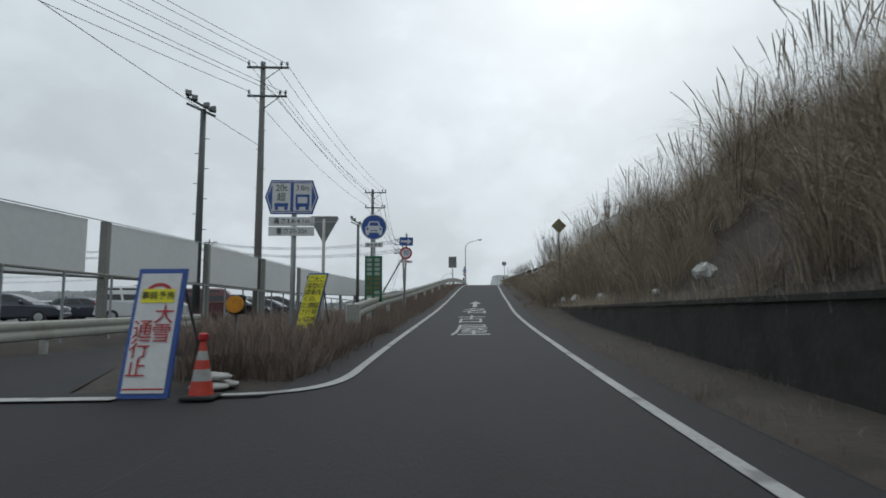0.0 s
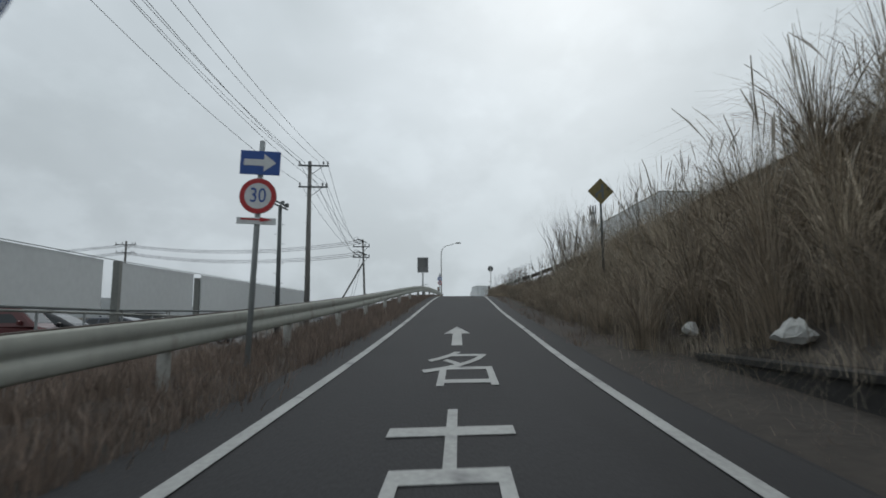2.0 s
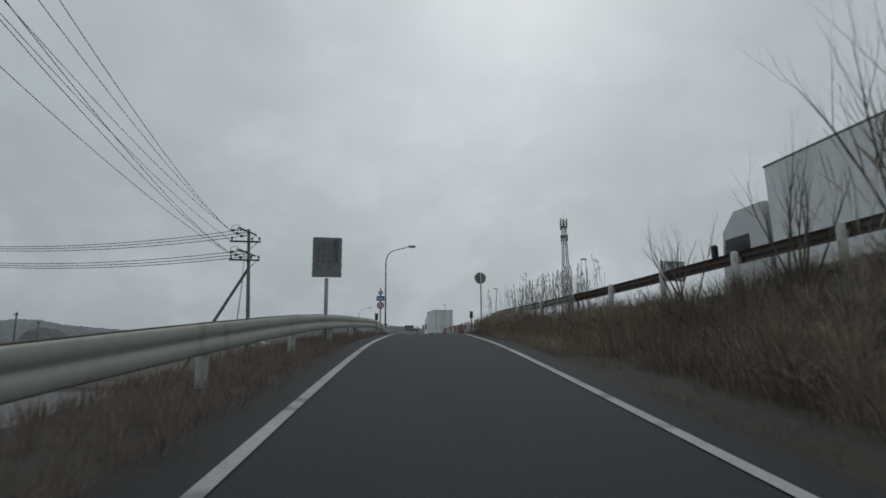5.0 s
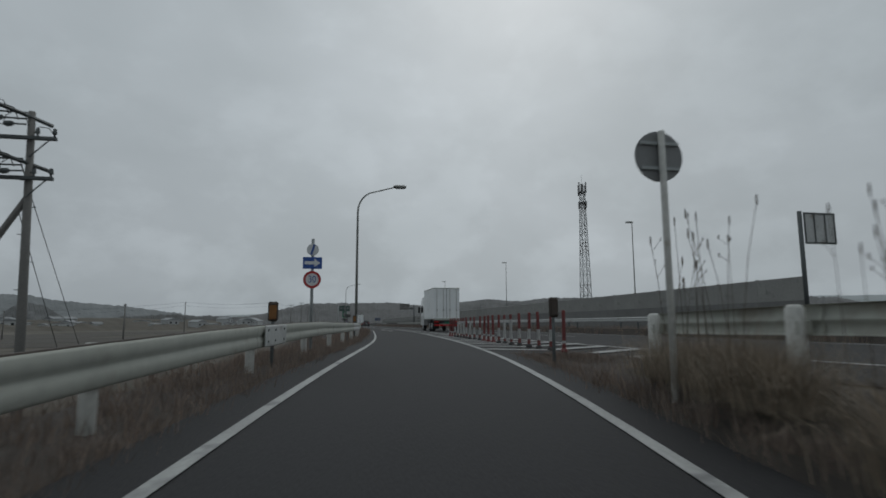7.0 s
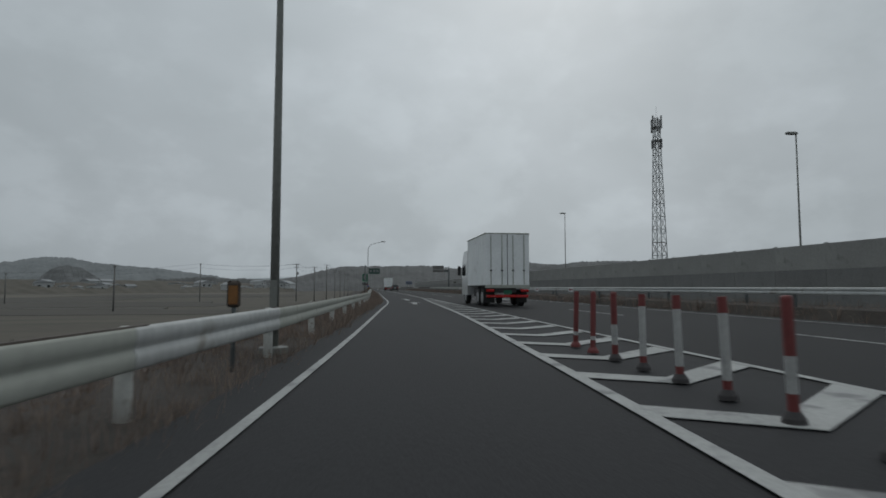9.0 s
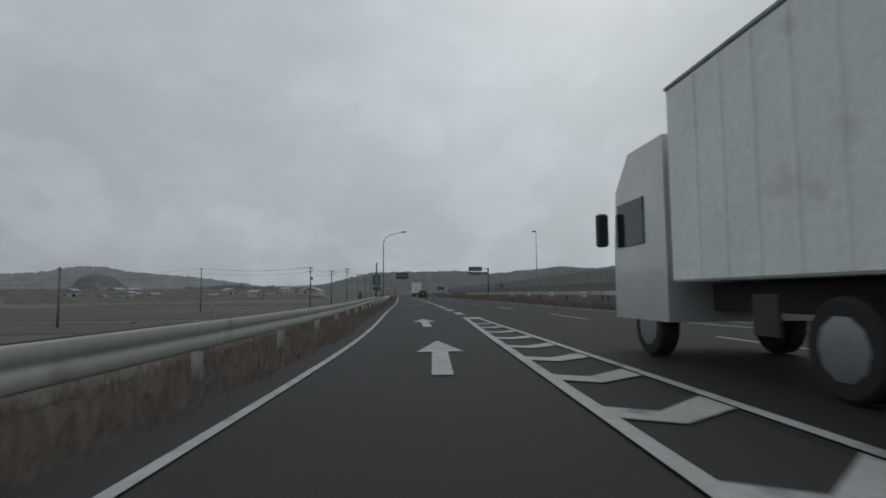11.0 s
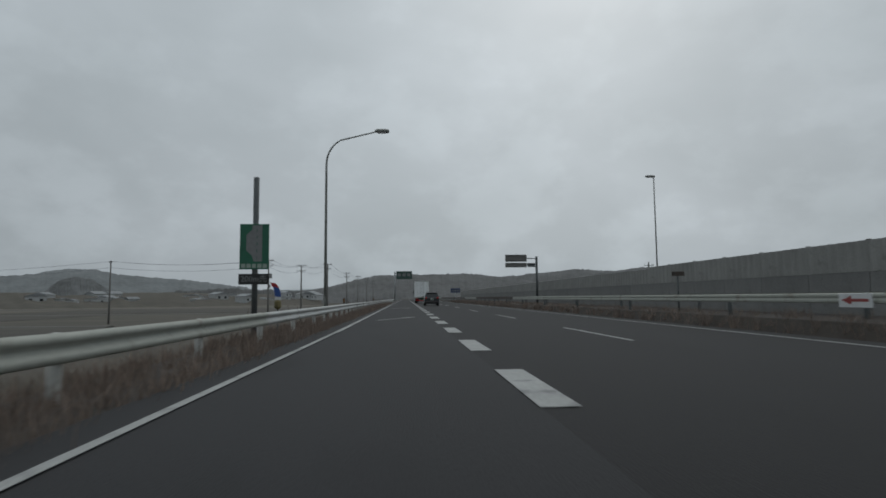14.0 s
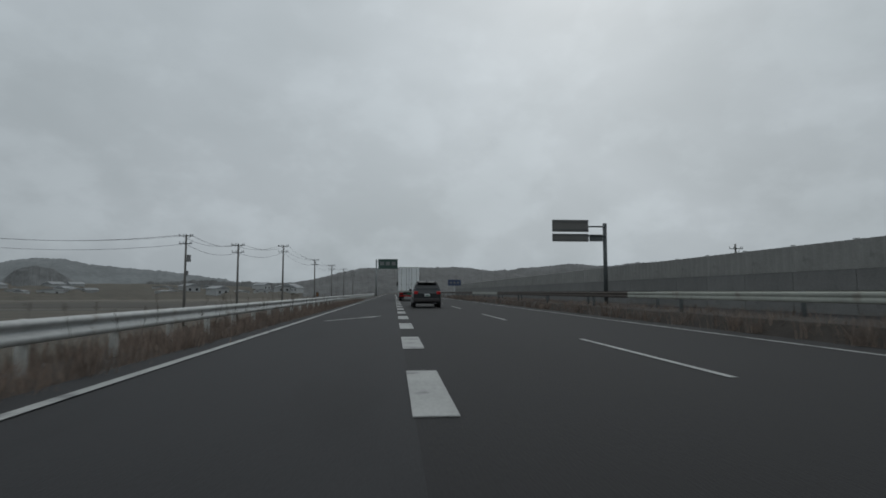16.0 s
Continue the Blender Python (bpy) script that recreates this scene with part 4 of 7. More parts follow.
def corner_pole(at, height, lean, label):
    """A strutted pole where the line turns: angled arms with strain insulators and jumper loops."""
    base = thing("utility_pole", at, label, "utility pole", "utility poles")
    part("pole", Shape().tube([(0, 0, -0.5), (lean * 0.5, 0, height * 0.5), (lean, 0, height)], [0.14, 0.115, 0.09], 12), POLECON, base, smooth=True)
    for k, z in enumerate((height - 0.85, height - 2.0)):
        arm = part("crossarm", Shape().box(lean - 1.05, lean + 0.75, -0.2, -0.08, z, z + 0.10, 0.01), DARKSTEEL, base)
        part("brace", Shape().tube([(lean + 0.08, -0.13, z - 0.5), (lean + 0.55, -0.13, z)], 0.02, 5), DARKSTEEL, arm)
        for q in (-0.95, 0.25, 0.68):
            part("insulator", Shape().tube([(lean + q, -0.13, z + 0.10), (lean + q, -0.13, z + 0.17), (lean + q, -0.13, z + 0.2), (lean + q, -0.13, z + 0.34)], [0.03, 0.03, 0.065, 0.045], 8), DARKSTEEL, arm)
        part("jumper_wire", Shape().tube([(lean + 0.15, -0.1, z + 0.2), (lean + 0.3, -0.2, z + 0.36), (lean + 0.55, -0.2, z + 0.34), (lean + 0.72, -0.15, z + 0.1)], 0.013, 5), WIRE, base)
        top = z + 0.68 - 0.18 * k
        stub = part("crossarm", Shape().tube([(lean - 0.55, -0.62, top + 0.14), (lean, -0.1, top), (lean + 0.42, 0.32, top - 0.12)], 0.055, 4), DARKSTEEL, base)
        for j, (q, dz) in enumerate(((-0.98, -0.02), (-0.72, -0.2), (-0.45, -0.36))):
            part("strain_insulator", Shape().tube([(lean + q, -0.45, top + dz), (lean + q + 0.08, -0.44, top + dz + 0.01), (lean + q + 0.2, -0.42, top + dz + 0.03), (lean + q + 0.24, -0.41, top + dz + 0.03)], [0.04, 0.085, 0.075, 0.03], 8), DARKSTEEL, stub)
            part("strain_clamp", Shape().tube([(lean + q + 0.2, -0.42, top + dz + 0.03), (lean - 0.05, -0.12, top + dz + 0.12)], 0.026, 5), DARKSTEEL, stub)
            part("jumper_wire", Shape().tube([(lean + q, -0.45, top + dz), (lean + q + 0.06, -0.5, top + dz + 0.22), (lean + q + 0.3, -0.55, top + dz + 0.36), (lean + q + 0.5, -0.5, top + dz + 0.3), (lean + q + 0.55, -0.3, top + dz + 0.02)], 0.013, 5), WIRE, stub)
    part("strut", Shape().tube([(lean * 0.76, 0, height * 0.76), (-4.9, 0.2, -0.4)], [0.085, 0.105], 10), POLECON, base)
    for k in range(8):
        z = height * (0.28 + 0.075 * k)
        part("step_bolt", Shape().tube([(lean * z / height + 0.22 * (-1) ** k, 0, z), (lean * z / height, 0, z)], 0.012, 5), DARKSTEEL, base)
    return base


def utility_pole(at, height, arms, transformer=False, label="grey concrete utility pole with steel crossarms", group="utility poles"):
    base = thing("utility_pole", at, label, "utility pole", group)
    part("pole", Shape().tube([(0, 0, -0.5), (0, 0, height * 0.5), (0, 0, height)], [0.19, 0.155, 0.11], 12), POLECON, base, smooth=True)
    for z, w, off in arms:
        arm = part("crossarm", Shape().box(off - w / 2, off + w / 2, -0.17, -0.08, z, z + 0.09, 0.01), DARKSTEEL, base)
        part("brace", Shape().tube([(0.1, -0.13, z - 0.55), (off + w * 0.3, -0.13, z)], 0.02, 5), DARKSTEEL, arm)
        for q in (-0.46, -0.15, 0.32, 0.46):
            part("insulator", Shape().tube([(off + q * w, -0.125, z + 0.09), (off + q * w, -0.125, z + 0.16), (off + q * w, -0.125, z + 0.2), (off + q * w, -0.125, z + 0.32)], [0.03, 0.03, 0.065, 0.05], 8), INSUL, arm)
    if transformer:
        part("transformer", Shape().tube([(0.42, 0, height * 0.70), (0.42, 0, height * 0.70 + 0.9)], 0.26, 10), INSUL, base, "grey pole transformer")
        part("fuse_box", Shape().box(0.18, 0.4, -0.14, 0.14, height * 0.55, height * 0.6, 0.02), INSUL, base)
    for k in range(8):
        z = height * (0.28 + 0.075 * k)
        part("step_bolt", Shape().tube([(0.22 * (-1) ** k, 0, z), (0.0, 0, z)], 0.012, 5), DARKSTEEL, base)
    return base


ARM2 = [(-0.35, 1.9, 0.25), (-1.72, 1.8, 0.25)]


def arms(height, spec=ARM2):
    return [(height + z, w, o) for z, w, o in spec]


GZ = FIELD_Z
utility_pole((-22.6, -127.6, GZ), 12.05, arms(12.05))
utility_pole((-19.1, -103.7, GZ), 11.3, arms(11.3))
corner_pole((-16.44, -78.3, GZ), 10.17, -0.38, "concrete utility pole with a leaning strut and many insulators")
utility_pole((-41.0, -161, GZ), 12.3, arms(12.3))
utility_pole((-45.6, -67.9, GZ), 11.4, [(10.9, 2.4, 0), (9.9, 2.2, 0)], label="thin wooden utility pole beyond the car park")
utility_pole((-75, -41.17, GZ), 8.6, [(8.1, 2.0, 0)], label="thin utility pole in the fields")


def flood_pole(at, height, label):
    base = thing("floodlight_pole", at, label, "floodlight pole", "floodlight poles")
    part("pole", Shape().tube([(0, 0, -0.3), (0, 0, height * 0.6), (0, 0, height)], [0.135, 0.112, 0.095], 12), DARKSTEEL, base, smooth=True)
    for z in (0.2, 0.45):
        part("crossarm", Shape().tube([(-0.55, -0.1, height + z * 0.9), (0, 0, height - 0.2 + z * 0.7), (0.4, 0.05, height - 0.35 + z * 0.6)], 0.045, 6), DARKSTEEL, base)
    for x, z, tilt in ((-0.55, 0.5, 35), (-0.3, 0.32, 20), (0.16, 0.05, -10), (0.40, -0.08, -25)):
        hd = part("floodlight", Shape().loft([[(sx * r, -0.16 + d, sz * r) for sx, sz in ((-1, -1), (1, -1), (1, 1), (-1, 1))] for d, r in ((0.0, 0.10), (0.07, 0.10), (0.19, 0.04))]), DARKSTEEL, base, at=(x, -0.05, height + z))
        hd.rotation_euler = (radians(-25), 0, radians(tilt))
    for k in range(9):
        z = height * (0.3 + 0.07 * k)
        part("step_bolt", Shape().tube([(0.24 * (-1) ** k, 0, z), (0, 0, z)], 0.014, 5), DARKSTEEL, base)
    return base


flood_pole((-23.05, -133.5, GZ), 7.6, "dark steel pole with clustered floodlights over the car park")
flood_pole((-19.87, -108.95, GZ), 7.35, "dark steel pole with clustered floodlights beside the fence")


def wire(points, sag, r=0.0125, label="black overhead power line", name="power_line"):
    for a, b in zip(points, points[1:]):
        a, b = Vector(a), Vector(b)
        s = Shape().tube([tuple(a.lerp(b, k / 14) - Vector((0, 0, sag * 4 * (k / 14) * (1 - k / 14)))) for k in range(15)], r, 4)
        tagged(part(name, s, WIRE), label, "power line", "power lines")


tops = [(-41.0, -161, GZ + 12.6), (-22.6, -127.6, GZ + 12.0), (-19.1, -103.7, GZ + 11.3)]
ends = ((-0.95, 9.36), (-0.47, 9.61), (-0.74, 9.77), (-1.0, 9.95), (-0.47, 8.3), (-0.74, 8.45), (-1.0, 8.62))
for (off, dz), (ex, ez) in zip(((-0.65, -0.05), (-0.35, -0.05), (0.55, -0.05), (1.1, -0.05), (-0.6, -1.4), (0.5, -1.4), (0.95, -1.4)), ends):
    wire([(x + off, y - 0.12, z + dz) for x, y, z in tops] + [(-16.82 + ex, -78.75, GZ + ez)], 0.55)
wire([(-22.7, -127.5, GZ + 8.1), (-27.5, -160, GZ + 8.4)], 0.4)
for dz in (0.0, -0.12, -0.25, -0.95, -1.08, -1.2):
    wire([(-120, -57, GZ + 8.2 + dz), (-75, -41.2, GZ + 8.2 + dz)], 1.0)
    wire([(-90, -58, GZ + 11.0 + dz), (-45.6, -67.9, GZ + 11.0 + dz), (-17.8 - 1.6 * (dz if dz > -0.5 else dz + 0.95), -78.7, GZ + 9.93 + dz * 1.35)], 0.9, 0.02)
wire([(-17.0, -78.2, GZ + 8.6), (-20.0, -63, GZ + 0.3)], 0.1, 0.015)
wire([(-17.0, -78.2, GZ + 7.4), (-19.4, -67, GZ + 0.3)], 0.1, 0.015)

# the line of poles over the fields
line_a = [(-150, 81.01, 8.6), (-104, 96.11, 8.6), (-57.3, 112.17, 12.0), (-27.7, 111.56, 12.1), (-22.6, 117.6, 11.4), (-19.9, 136.41, 12.8), (-18.5, 166.13, 12), (-17.5, 192.22, 12), (-16.5, 218.31, 12), (-15.5, 244.39, 12)]
for i, (x, y, h) in enumerate(line_a):
    utility_pole((x, y, GZ), h, arms(h, [(-0.3, 1.9, 0), (-1.3, 1.7, 0)]) if i > 2 else [(h - 0.4, 0.5, 0)], transformer=(i == 3), label="concrete utility pole standing at the edge of the fields" if i != 3 else "concrete utility pole with a transformer at the field edge", group="field utility poles")
for dz, off in ((-0.1, -0.7), (-0.1, 0.7), (-1.3, 0.0)):
    wire([(x + off * (i > 2), y, GZ + h + dz) for i, (x, y, h) in enumerate(line_a)], 0.8, 0.02)
for x, y in ((-95, 42), (-70, 14), (-140, 55), (-60, -15), (-110, -20), (-52, 38)):
    utility_pole((x, y, GZ), 8.8, [(8.3, 0.6, 0)], label="thin utility pole in the paddy fields", group="field utility poles")


def street_lamp(at, height, reach, label, straight=False, group="street lamps"):
    base = thing("street_lamp", at, label, "street lamp", group)
    if straight:
        pts = [(0, 0, -0.3), (0, 0, height * 0.5), (0, 0, height)]
        rad = [0.075, 0.062, 0.045]
    else:
        r = height * 0.105
        pts = [(0, 0, -0.2), (0, 0, height * 0.45), (0, 0, height - r * 1.75)]
        rad = [0.078, 0.068, 0.052]
        for k in range(1, 6):
            a = k / 5 * 1.18
            pts.append((r * 1.15 * (1 - math.cos(a)), 0, height - r * 1.75 + r * 1.35 * math.sin(a)))
            rad.append(0.05 - 0.0025 * k)
        pts.append((reach - 0.5, 0, height - 0.05))
        rad.append(0.034)
    part("pole", Shape().tube(pts, rad, 12), LAMPPOLE, base, smooth=True)
    part("base_flange", Shape().tube([(0, 0, -0.05), (0, 0, 0.05), (0, 0, 0.07)], [0.24, 0.24, 0.14], 12), LAMPPOLE, base)
    part("inspection_cover", Shape().box(-0.06, 0.06, -0.135, -0.10, 0.7, 1.15, 0.01), LAMPPOLE, base)
    x = reach if not straight else 0.0
    head = part("lamp_head", Shape().loft([[(x0, y * w, height + z * h) for y, z in ((-1, -1), (1, -1), (1, 0.3), (0.6, 1), (-0.6, 1), (-1, 0.3))] for x0, w, h in ((x - 0.55, 0.07, 0.04), (x - 0.42, 0.15, 0.075), (x + 0.05, 0.16, 0.08), (x + 0.16, 0.10, 0.05))] if not straight else [[(x0, y * w, height + z * h) for y, z in ((-1, -1), (1, -1), (1, 0.3), (0.6, 1), (-0.6, 1), (-1, 0.3))] for x0, w, h in ((-0.75, 0.10, 0.05), (-0.6, 0.17, 0.08), (-0.1, 0.17, 0.09), (0.1, 0.08, 0.07))]), LAMPPOLE, base)
    part("lens", Shape().box(x - 0.40 if not straight else -0.6, x if not straight else -0.15, -0.12, 0.12, height - 0.10, height - 0.082), LAMPCLEAR, head)
    return base


utility_pole((44.7, 105.7, GZ), 10.9, [(10.2, 1.9, 0), (9.3, 1.7, 0)], label="utility pole standing beyond the sound barrier")
street_lamp((-7.06, -64.8, 0.0), 8.3, 2.5, "tall dark street lamp with a curved arm behind the guard rail")
street_lamp((-5.25, 29.18, 0.0), 9.38, 2.95, "tall dark street lamp with a curved arm behind the guard rail")
for x, y, h in ((23.8, -39.75, 12.4), (24.3, 7.5, 13.0), (21.0, 50.15, 12.5)):
    street_lamp((x, y, -0.4), h - 0.4 + 0.05, 0, "straight slim lamp mast behind the sound barrier", True, "lamp masts")


def lattice_tower(at, height):
    base = thing("lattice_tower", at, "grey steel lattice mast with cellular aerials at its top", "mast")
    half = lambda z: 1.15 - 0.72 * min(1.0, z / (height * 0.93))
    corners = ((-1, -1), (1, -1), (1, 1), (-1, 1))
    top = height * 0.93
    n = 14
    for sx, sy in corners:
        part("leg", Shape().tube([(sx * half(0), sy * half(0), -1), (sx * half(top), sy * half(top), top)], [0.09, 0.07], 6), GREYPOST, base)
    for k in range(n):
        z0, z1 = top * k / n, top * (k + 1) / n
        for i in range(4):
            (ax, ay), (bx, by) = corners[i], corners[(i + 1) % 4]
            s = Shape()
            s.tube([(ax * half(z0), ay * half(z0), z0), (bx * half(z1), by * half(z1), z1)], 0.045, 4)
            s.tube([(bx * half(z0), by * half(z0), z0), (ax * half(z1), ay * half(z1), z1)], 0.045, 4)
            s.tube([(ax * half(z1), ay * half(z1), z1), (bx * half(z1), by * half(z1), z1)], 0.05, 4)
            part("bracing", s, GREYPOST if k % 4 else RUSTY, base)
    for z in (top - 2.6, top - 0.1):
        part("platform", Shape().box(-0.75, 0.75, -0.75, 0.75, z, z + 0.1, 0.02), GREYPOST, base)
    for k in range(6):
        a = k * math.pi / 3 + 0.3
        x, y = 0.85 * math.cos(a), 0.85 * math.sin(a)
        part("aerial", Shape().box(x - 0.14, x + 0.14, y - 0.1, y + 0.1, top - 0.9 + 0.6 * (k % 2), top + 1.6 + 0.5 * (k % 2), 0.03), INSUL, base)
        part("aerial", Shape().box(x - 0.12, x + 0.12, y - 0.08, y + 0.08, top - 3.9, top - 2.2, 0.03), INSUL, base)
    part("lightning_rod", Shape().tube([(0, 0, top), (0, 0, height + 1.5)], [0.05, 0.02], 6), GREYPOST, base)
    return base


lattice_tower((46.7, 20.6, -2.6), 35.2)

# ---- traffic signs ----


def post_of(base, h, r=0.038, x=0.0, material=None):
    return part("post", Shape().tube([(x, r + 0.026, -0.5), (x, r + 0.026, h), (x, r + 0.026, h + 0.012)], [r, r, r * 0.7], 10), material or GREYPOST, base, smooth=True)


def disc(base, z, r, material, name="panel", y=0.0, thick=0.02, x=0.0, n=40):
    return part(name, Shape().slab(ring2(n, r, x, z), y, y + thick), material, base)


def annulus(base, z, r0, r1, material, y, name="border", n=40):
    s = Shape()
    a, b = ring2(n, r0, 0, z), ring2(n, r1, 0, z)
    for i in range(n):
        j = (i + 1) % n
        s.quad((a[i][0], y, a[i][1]), (b[i][0], y, b[i][1]), (b[j][0], y, b[j][1]), (a[j][0], y, a[j][1]))
    return part(name, s, material, base)


def board(base, x0, x1, z0, z1, material, name="panel", y=0.0, thick=0.02, e=0.004):
    return part(name, Shape().box(x0, x1, y, y + thick, z0, z1, e), material, base)


def outline(base, pts, material, y, name="symbol", thick=0.003):
    return part(name, Shape().slab(pts, y - thick, y), material, base)


def right_arrow(base, cx, cz, w, h, material, y, name="arrow"):
    return outline(base, [(cx - w / 2, cz - h * 0.18), (cx + w * 0.12, cz - h * 0.18), (cx + w * 0.12, cz - h / 2), (cx + w / 2, cz), (cx + w * 0.12, cz + h / 2), (cx + w * 0.12, cz + h * 0.18), (cx - w / 2, cz + h * 0.18)], material, y, name)


def speed_group(at, zc, r, label, with_end=False, post_h=None, turn=0.0):
    """A 30 limit disc with a blue arrow board over it."""
    base = thing("speed_limit_sign", at, label, "traffic sign", "speed limit signs", turn=turn)
    post_of(base, post_h or zc + 0.75)
    disc(base, zc, r, SIGNWHITE)
    annulus(base, zc, r * 0.72, r * 0.985, SIGNRED, -0.003)
    lettering("30", r * 1.15, SIGNBLUE, base, (0, -0.004, zc), 0.8, 1.0)
    zb = zc + r + 0.05
    board(base, -r * 1.08, r * 1.08, zb, zb + r * 1.35, SIGNBLUE)
    right_arrow(base, 0, zb + r * 0.68, r * 1.75, r * 1.0, SIGNWHITE, -0.001)
    if with_end:
        zz = zb + r * 1.35 + r * 0.72 + 0.03
        disc(base, zz, r * 0.68, SIGNWHITE)
        outline(base, [(-r * 0.30, zz - r * 0.55), (-r * 0.08, zz - r * 0.64), (r * 0.30, zz + r * 0.55), (r * 0.08, zz + r * 0.64)], SIGNBLUE, -0.001, "stripe")
    else:
        board(base, -r * 1.05, r * 1.05, zc - r - r * 0.58, zc - r - 0.05, SIGNWHITE)
        right_arrow(base, 0, zc - r - r * 0.31, r * 1.7, r * 0.26, SIGNRED, -0.001)
    return base


speed_group((-15.98, -131.4, -3.25), 2.49, 0.24, "30 speed limit sign with blue arrow board and arrow plate", post_h=3.25).matrix_basis = pose(-16.05, -131.4, -3.25, 0, 2.0, 0)
speed_group((-8.86, -81.6, -0.2), 1.95, 0.212, "30 speed limit sign under a blue arrow board and disc", True, post_h=2.95)

# car-only road sign over the green board
base = thing("motor_road_sign", (-16.94, -135.45, -3.52), "blue round car sign on a post above a tall green board", "traffic sign")
post_of(base, 2.9, 0.05)
disc(base, 3.16, 0.40, SIGNBLUE, y=0.0)
annulus(base, 3.16, 0.375, 0.395, SIGNWHITE, -0.003)
outline(base, [(-0.26, 2.98), (0.26, 2.98), (0.27, 3.14), (0.20, 3.20), (0.14, 3.34), (-0.14, 3.34), (-0.20, 3.20), (-0.27, 3.14)], SIGNWHITE, -0.001, "car_symbol")
outline(base, [(-0.15, 3.20), (0.15, 3.20), (0.11, 3.305), (-0.11, 3.305)], SIGNBLUE, -0.004, "car_symbol_window")
for x in (-0.2, 0.2):
    outline(base, ring2(12, 0.035, x, 3.10), SIGNBLUE, -0.004, "car_symbol_lamp")
    board(base, x - 0.05, x + 0.05, 2.91, 2.98, SIGNWHITE, "car_symbol_wheel", y=-0.004, thick=0.004, e=0)
board(base, -0.1, 0.1, 3.03, 3.06, SIGNBLUE, "car_symbol_grille", y=-0.006, thick=0.002, e=0)
board(base, -0.28, 0.28, 2.52, 2.67, SIGNWHITE, "supplementary_plate")
for k in range(4):
    board(base, -0.22 + 0.12 * k, -0.14 + 0.12 * k, 2.56, 2.63, SIGNBACK, "text_bar", y=-0.004, thick=0.003, e=0)
board(base, -0.27, 0.27, 0.82, 2.24, SIGNGREEN, "green_board", y=-0.06)
for i in range(2):
    for j in range(9):
        lit = SIGNYELLOW if (i == 0 and 4 <= j <= 7) or (i == 1 and j in (4, 5, 6)) else DIMGREEN
        z = 2.12 - 0.145 * j
        board(base, -0.21 + 0.24 * i, -0.05 + 0.24 * i, z - 0.055, z + 0.045, OLIVE if lit is SIGNYELLOW else DIMGREEN, "text_bar", y=-0.064, thick=0.003, e=0)

# weight and height limit board
base = thing("restriction_sign", (-17.74, -143.77, -4.30), "blue six-sided height and weight guidance sign on a steel post", "traffic sign")
post_of(base, 3.9, 0.05)
base.scale = (0.87, 1.0, 0.87)
hexa = [(-0.43, 3.33), (0.36, 3.33), (0.47, 3.66), (0.36, 3.99), (-0.43, 3.99), (-0.54, 3.66)]
outline(base, hexa, SIGNBLUE, 0.02, "panel", 0.02)
inner = [(x * 0.94 - 0.002, 3.66 + (z - 3.66) * 0.92) for x, z in hexa]
s = Shape()
for i in range(6):
    j = (i + 1) % 6
    a, b = inner[i], inner[j]
    c, d = ((b[0] + 0.02) * 0.965 - 0.02, 3.66 + (b[1] - 3.66) * 0.95), ((a[0] + 0.02) * 0.965 - 0.02, 3.66 + (a[1] - 3.66) * 0.95)
    s.quad((a[0], -0.003, a[1]), (b[0], -0.003, b[1]), (c[0], -0.003, c[1]), (d[0], -0.003, d[1]))
part("border", s, SIGNWHITE, base)
for x0, x1 in ((-0.40, -0.06), (0.0, 0.34)):
    board(base, x0, x1, 3.39, 3.93, SIGNWHITE, "symbol_field", y=-0.004, thick=0.004, e=0)
lettering("20t", 0.17, BLACKPAINT, base, (-0.23, -0.006, 3.83))
lettering("超", 0.17, BLACKPAINT, base, (-0.23, -0.006, 3.65))
lettering("3.8m", 0.15, BLACKPAINT, base, (0.17, -0.006, 3.83), 0.85)
for cx in (-0.23, 0.17):
    zs = 3.41
    outline(base, [(cx - 0.13, zs + 0.06), (cx + 0.13, zs + 0.06), (cx + 0.13, zs + (0.30 if cx > 0 else 0.13)), (cx - 0.13, zs + (0.30 if cx > 0 else 0.13))], SIGNBLUE, -0.0045, "truck_symbol")
    for q in (-0.09, 0.09):
        board(base, cx + q - 0.03, cx + q + 0.03, zs, zs + 0.06, SIGNBLUE, "truck_symbol_wheel", y=-0.007, thick=0.003, e=0)
board(base, 0.08, 0.26, 3.54, 3.66, SIGNWHITE, "truck_symbol_window", y=-0.011, thick=0.003, e=0)
for z, txt in ((3.19, "高さ3.8-4.1m"), (3.00, "重さ20-25t")):
    board(base, -0.46, 0.40, z - 0.085, z + 0.085, SIGNWHITE, "supplementary_plate")
    lettering(txt, 0.125, BLACKPAINT, base, (-0.03, -0.003, z), 1.0)

# back of the give-way triangle
base = thing("give_way_sign", (-17.71, -140.7, -3.98), "grey back of an inverted triangular sign on a pale post", "traffic sign")
post_of(base, 3.0, 0.035, material=POSTWHITE)
outline(base, [(-0.32, 3.03), (-0.29, 3.08), (0.29, 3.08), (0.32, 3.03), (0.03, 2.50), (-0.03, 2.50)], SIGNBACK, 0.10, "panel", 0.02)
board(base, -0.26, 0.26, 2.93, 2.96, GREYPOST, "stiffener", y=0.06, thick=0.02, e=0)

# yellow notice board leaning on its frame
base = thing("notice_board", (-17.90, -142.05, -3.60), "leaning yellow notice board with black writing on a blue frame", "notice board", turn=-10)
lean = 0.17


def leaning(pts, y0, y1, shear):
    s = Shape()
    s.loft([[(x + shear * z, y + 0.22 * z, z) for x, z in pts] for y in (y1, y0)])
    return s


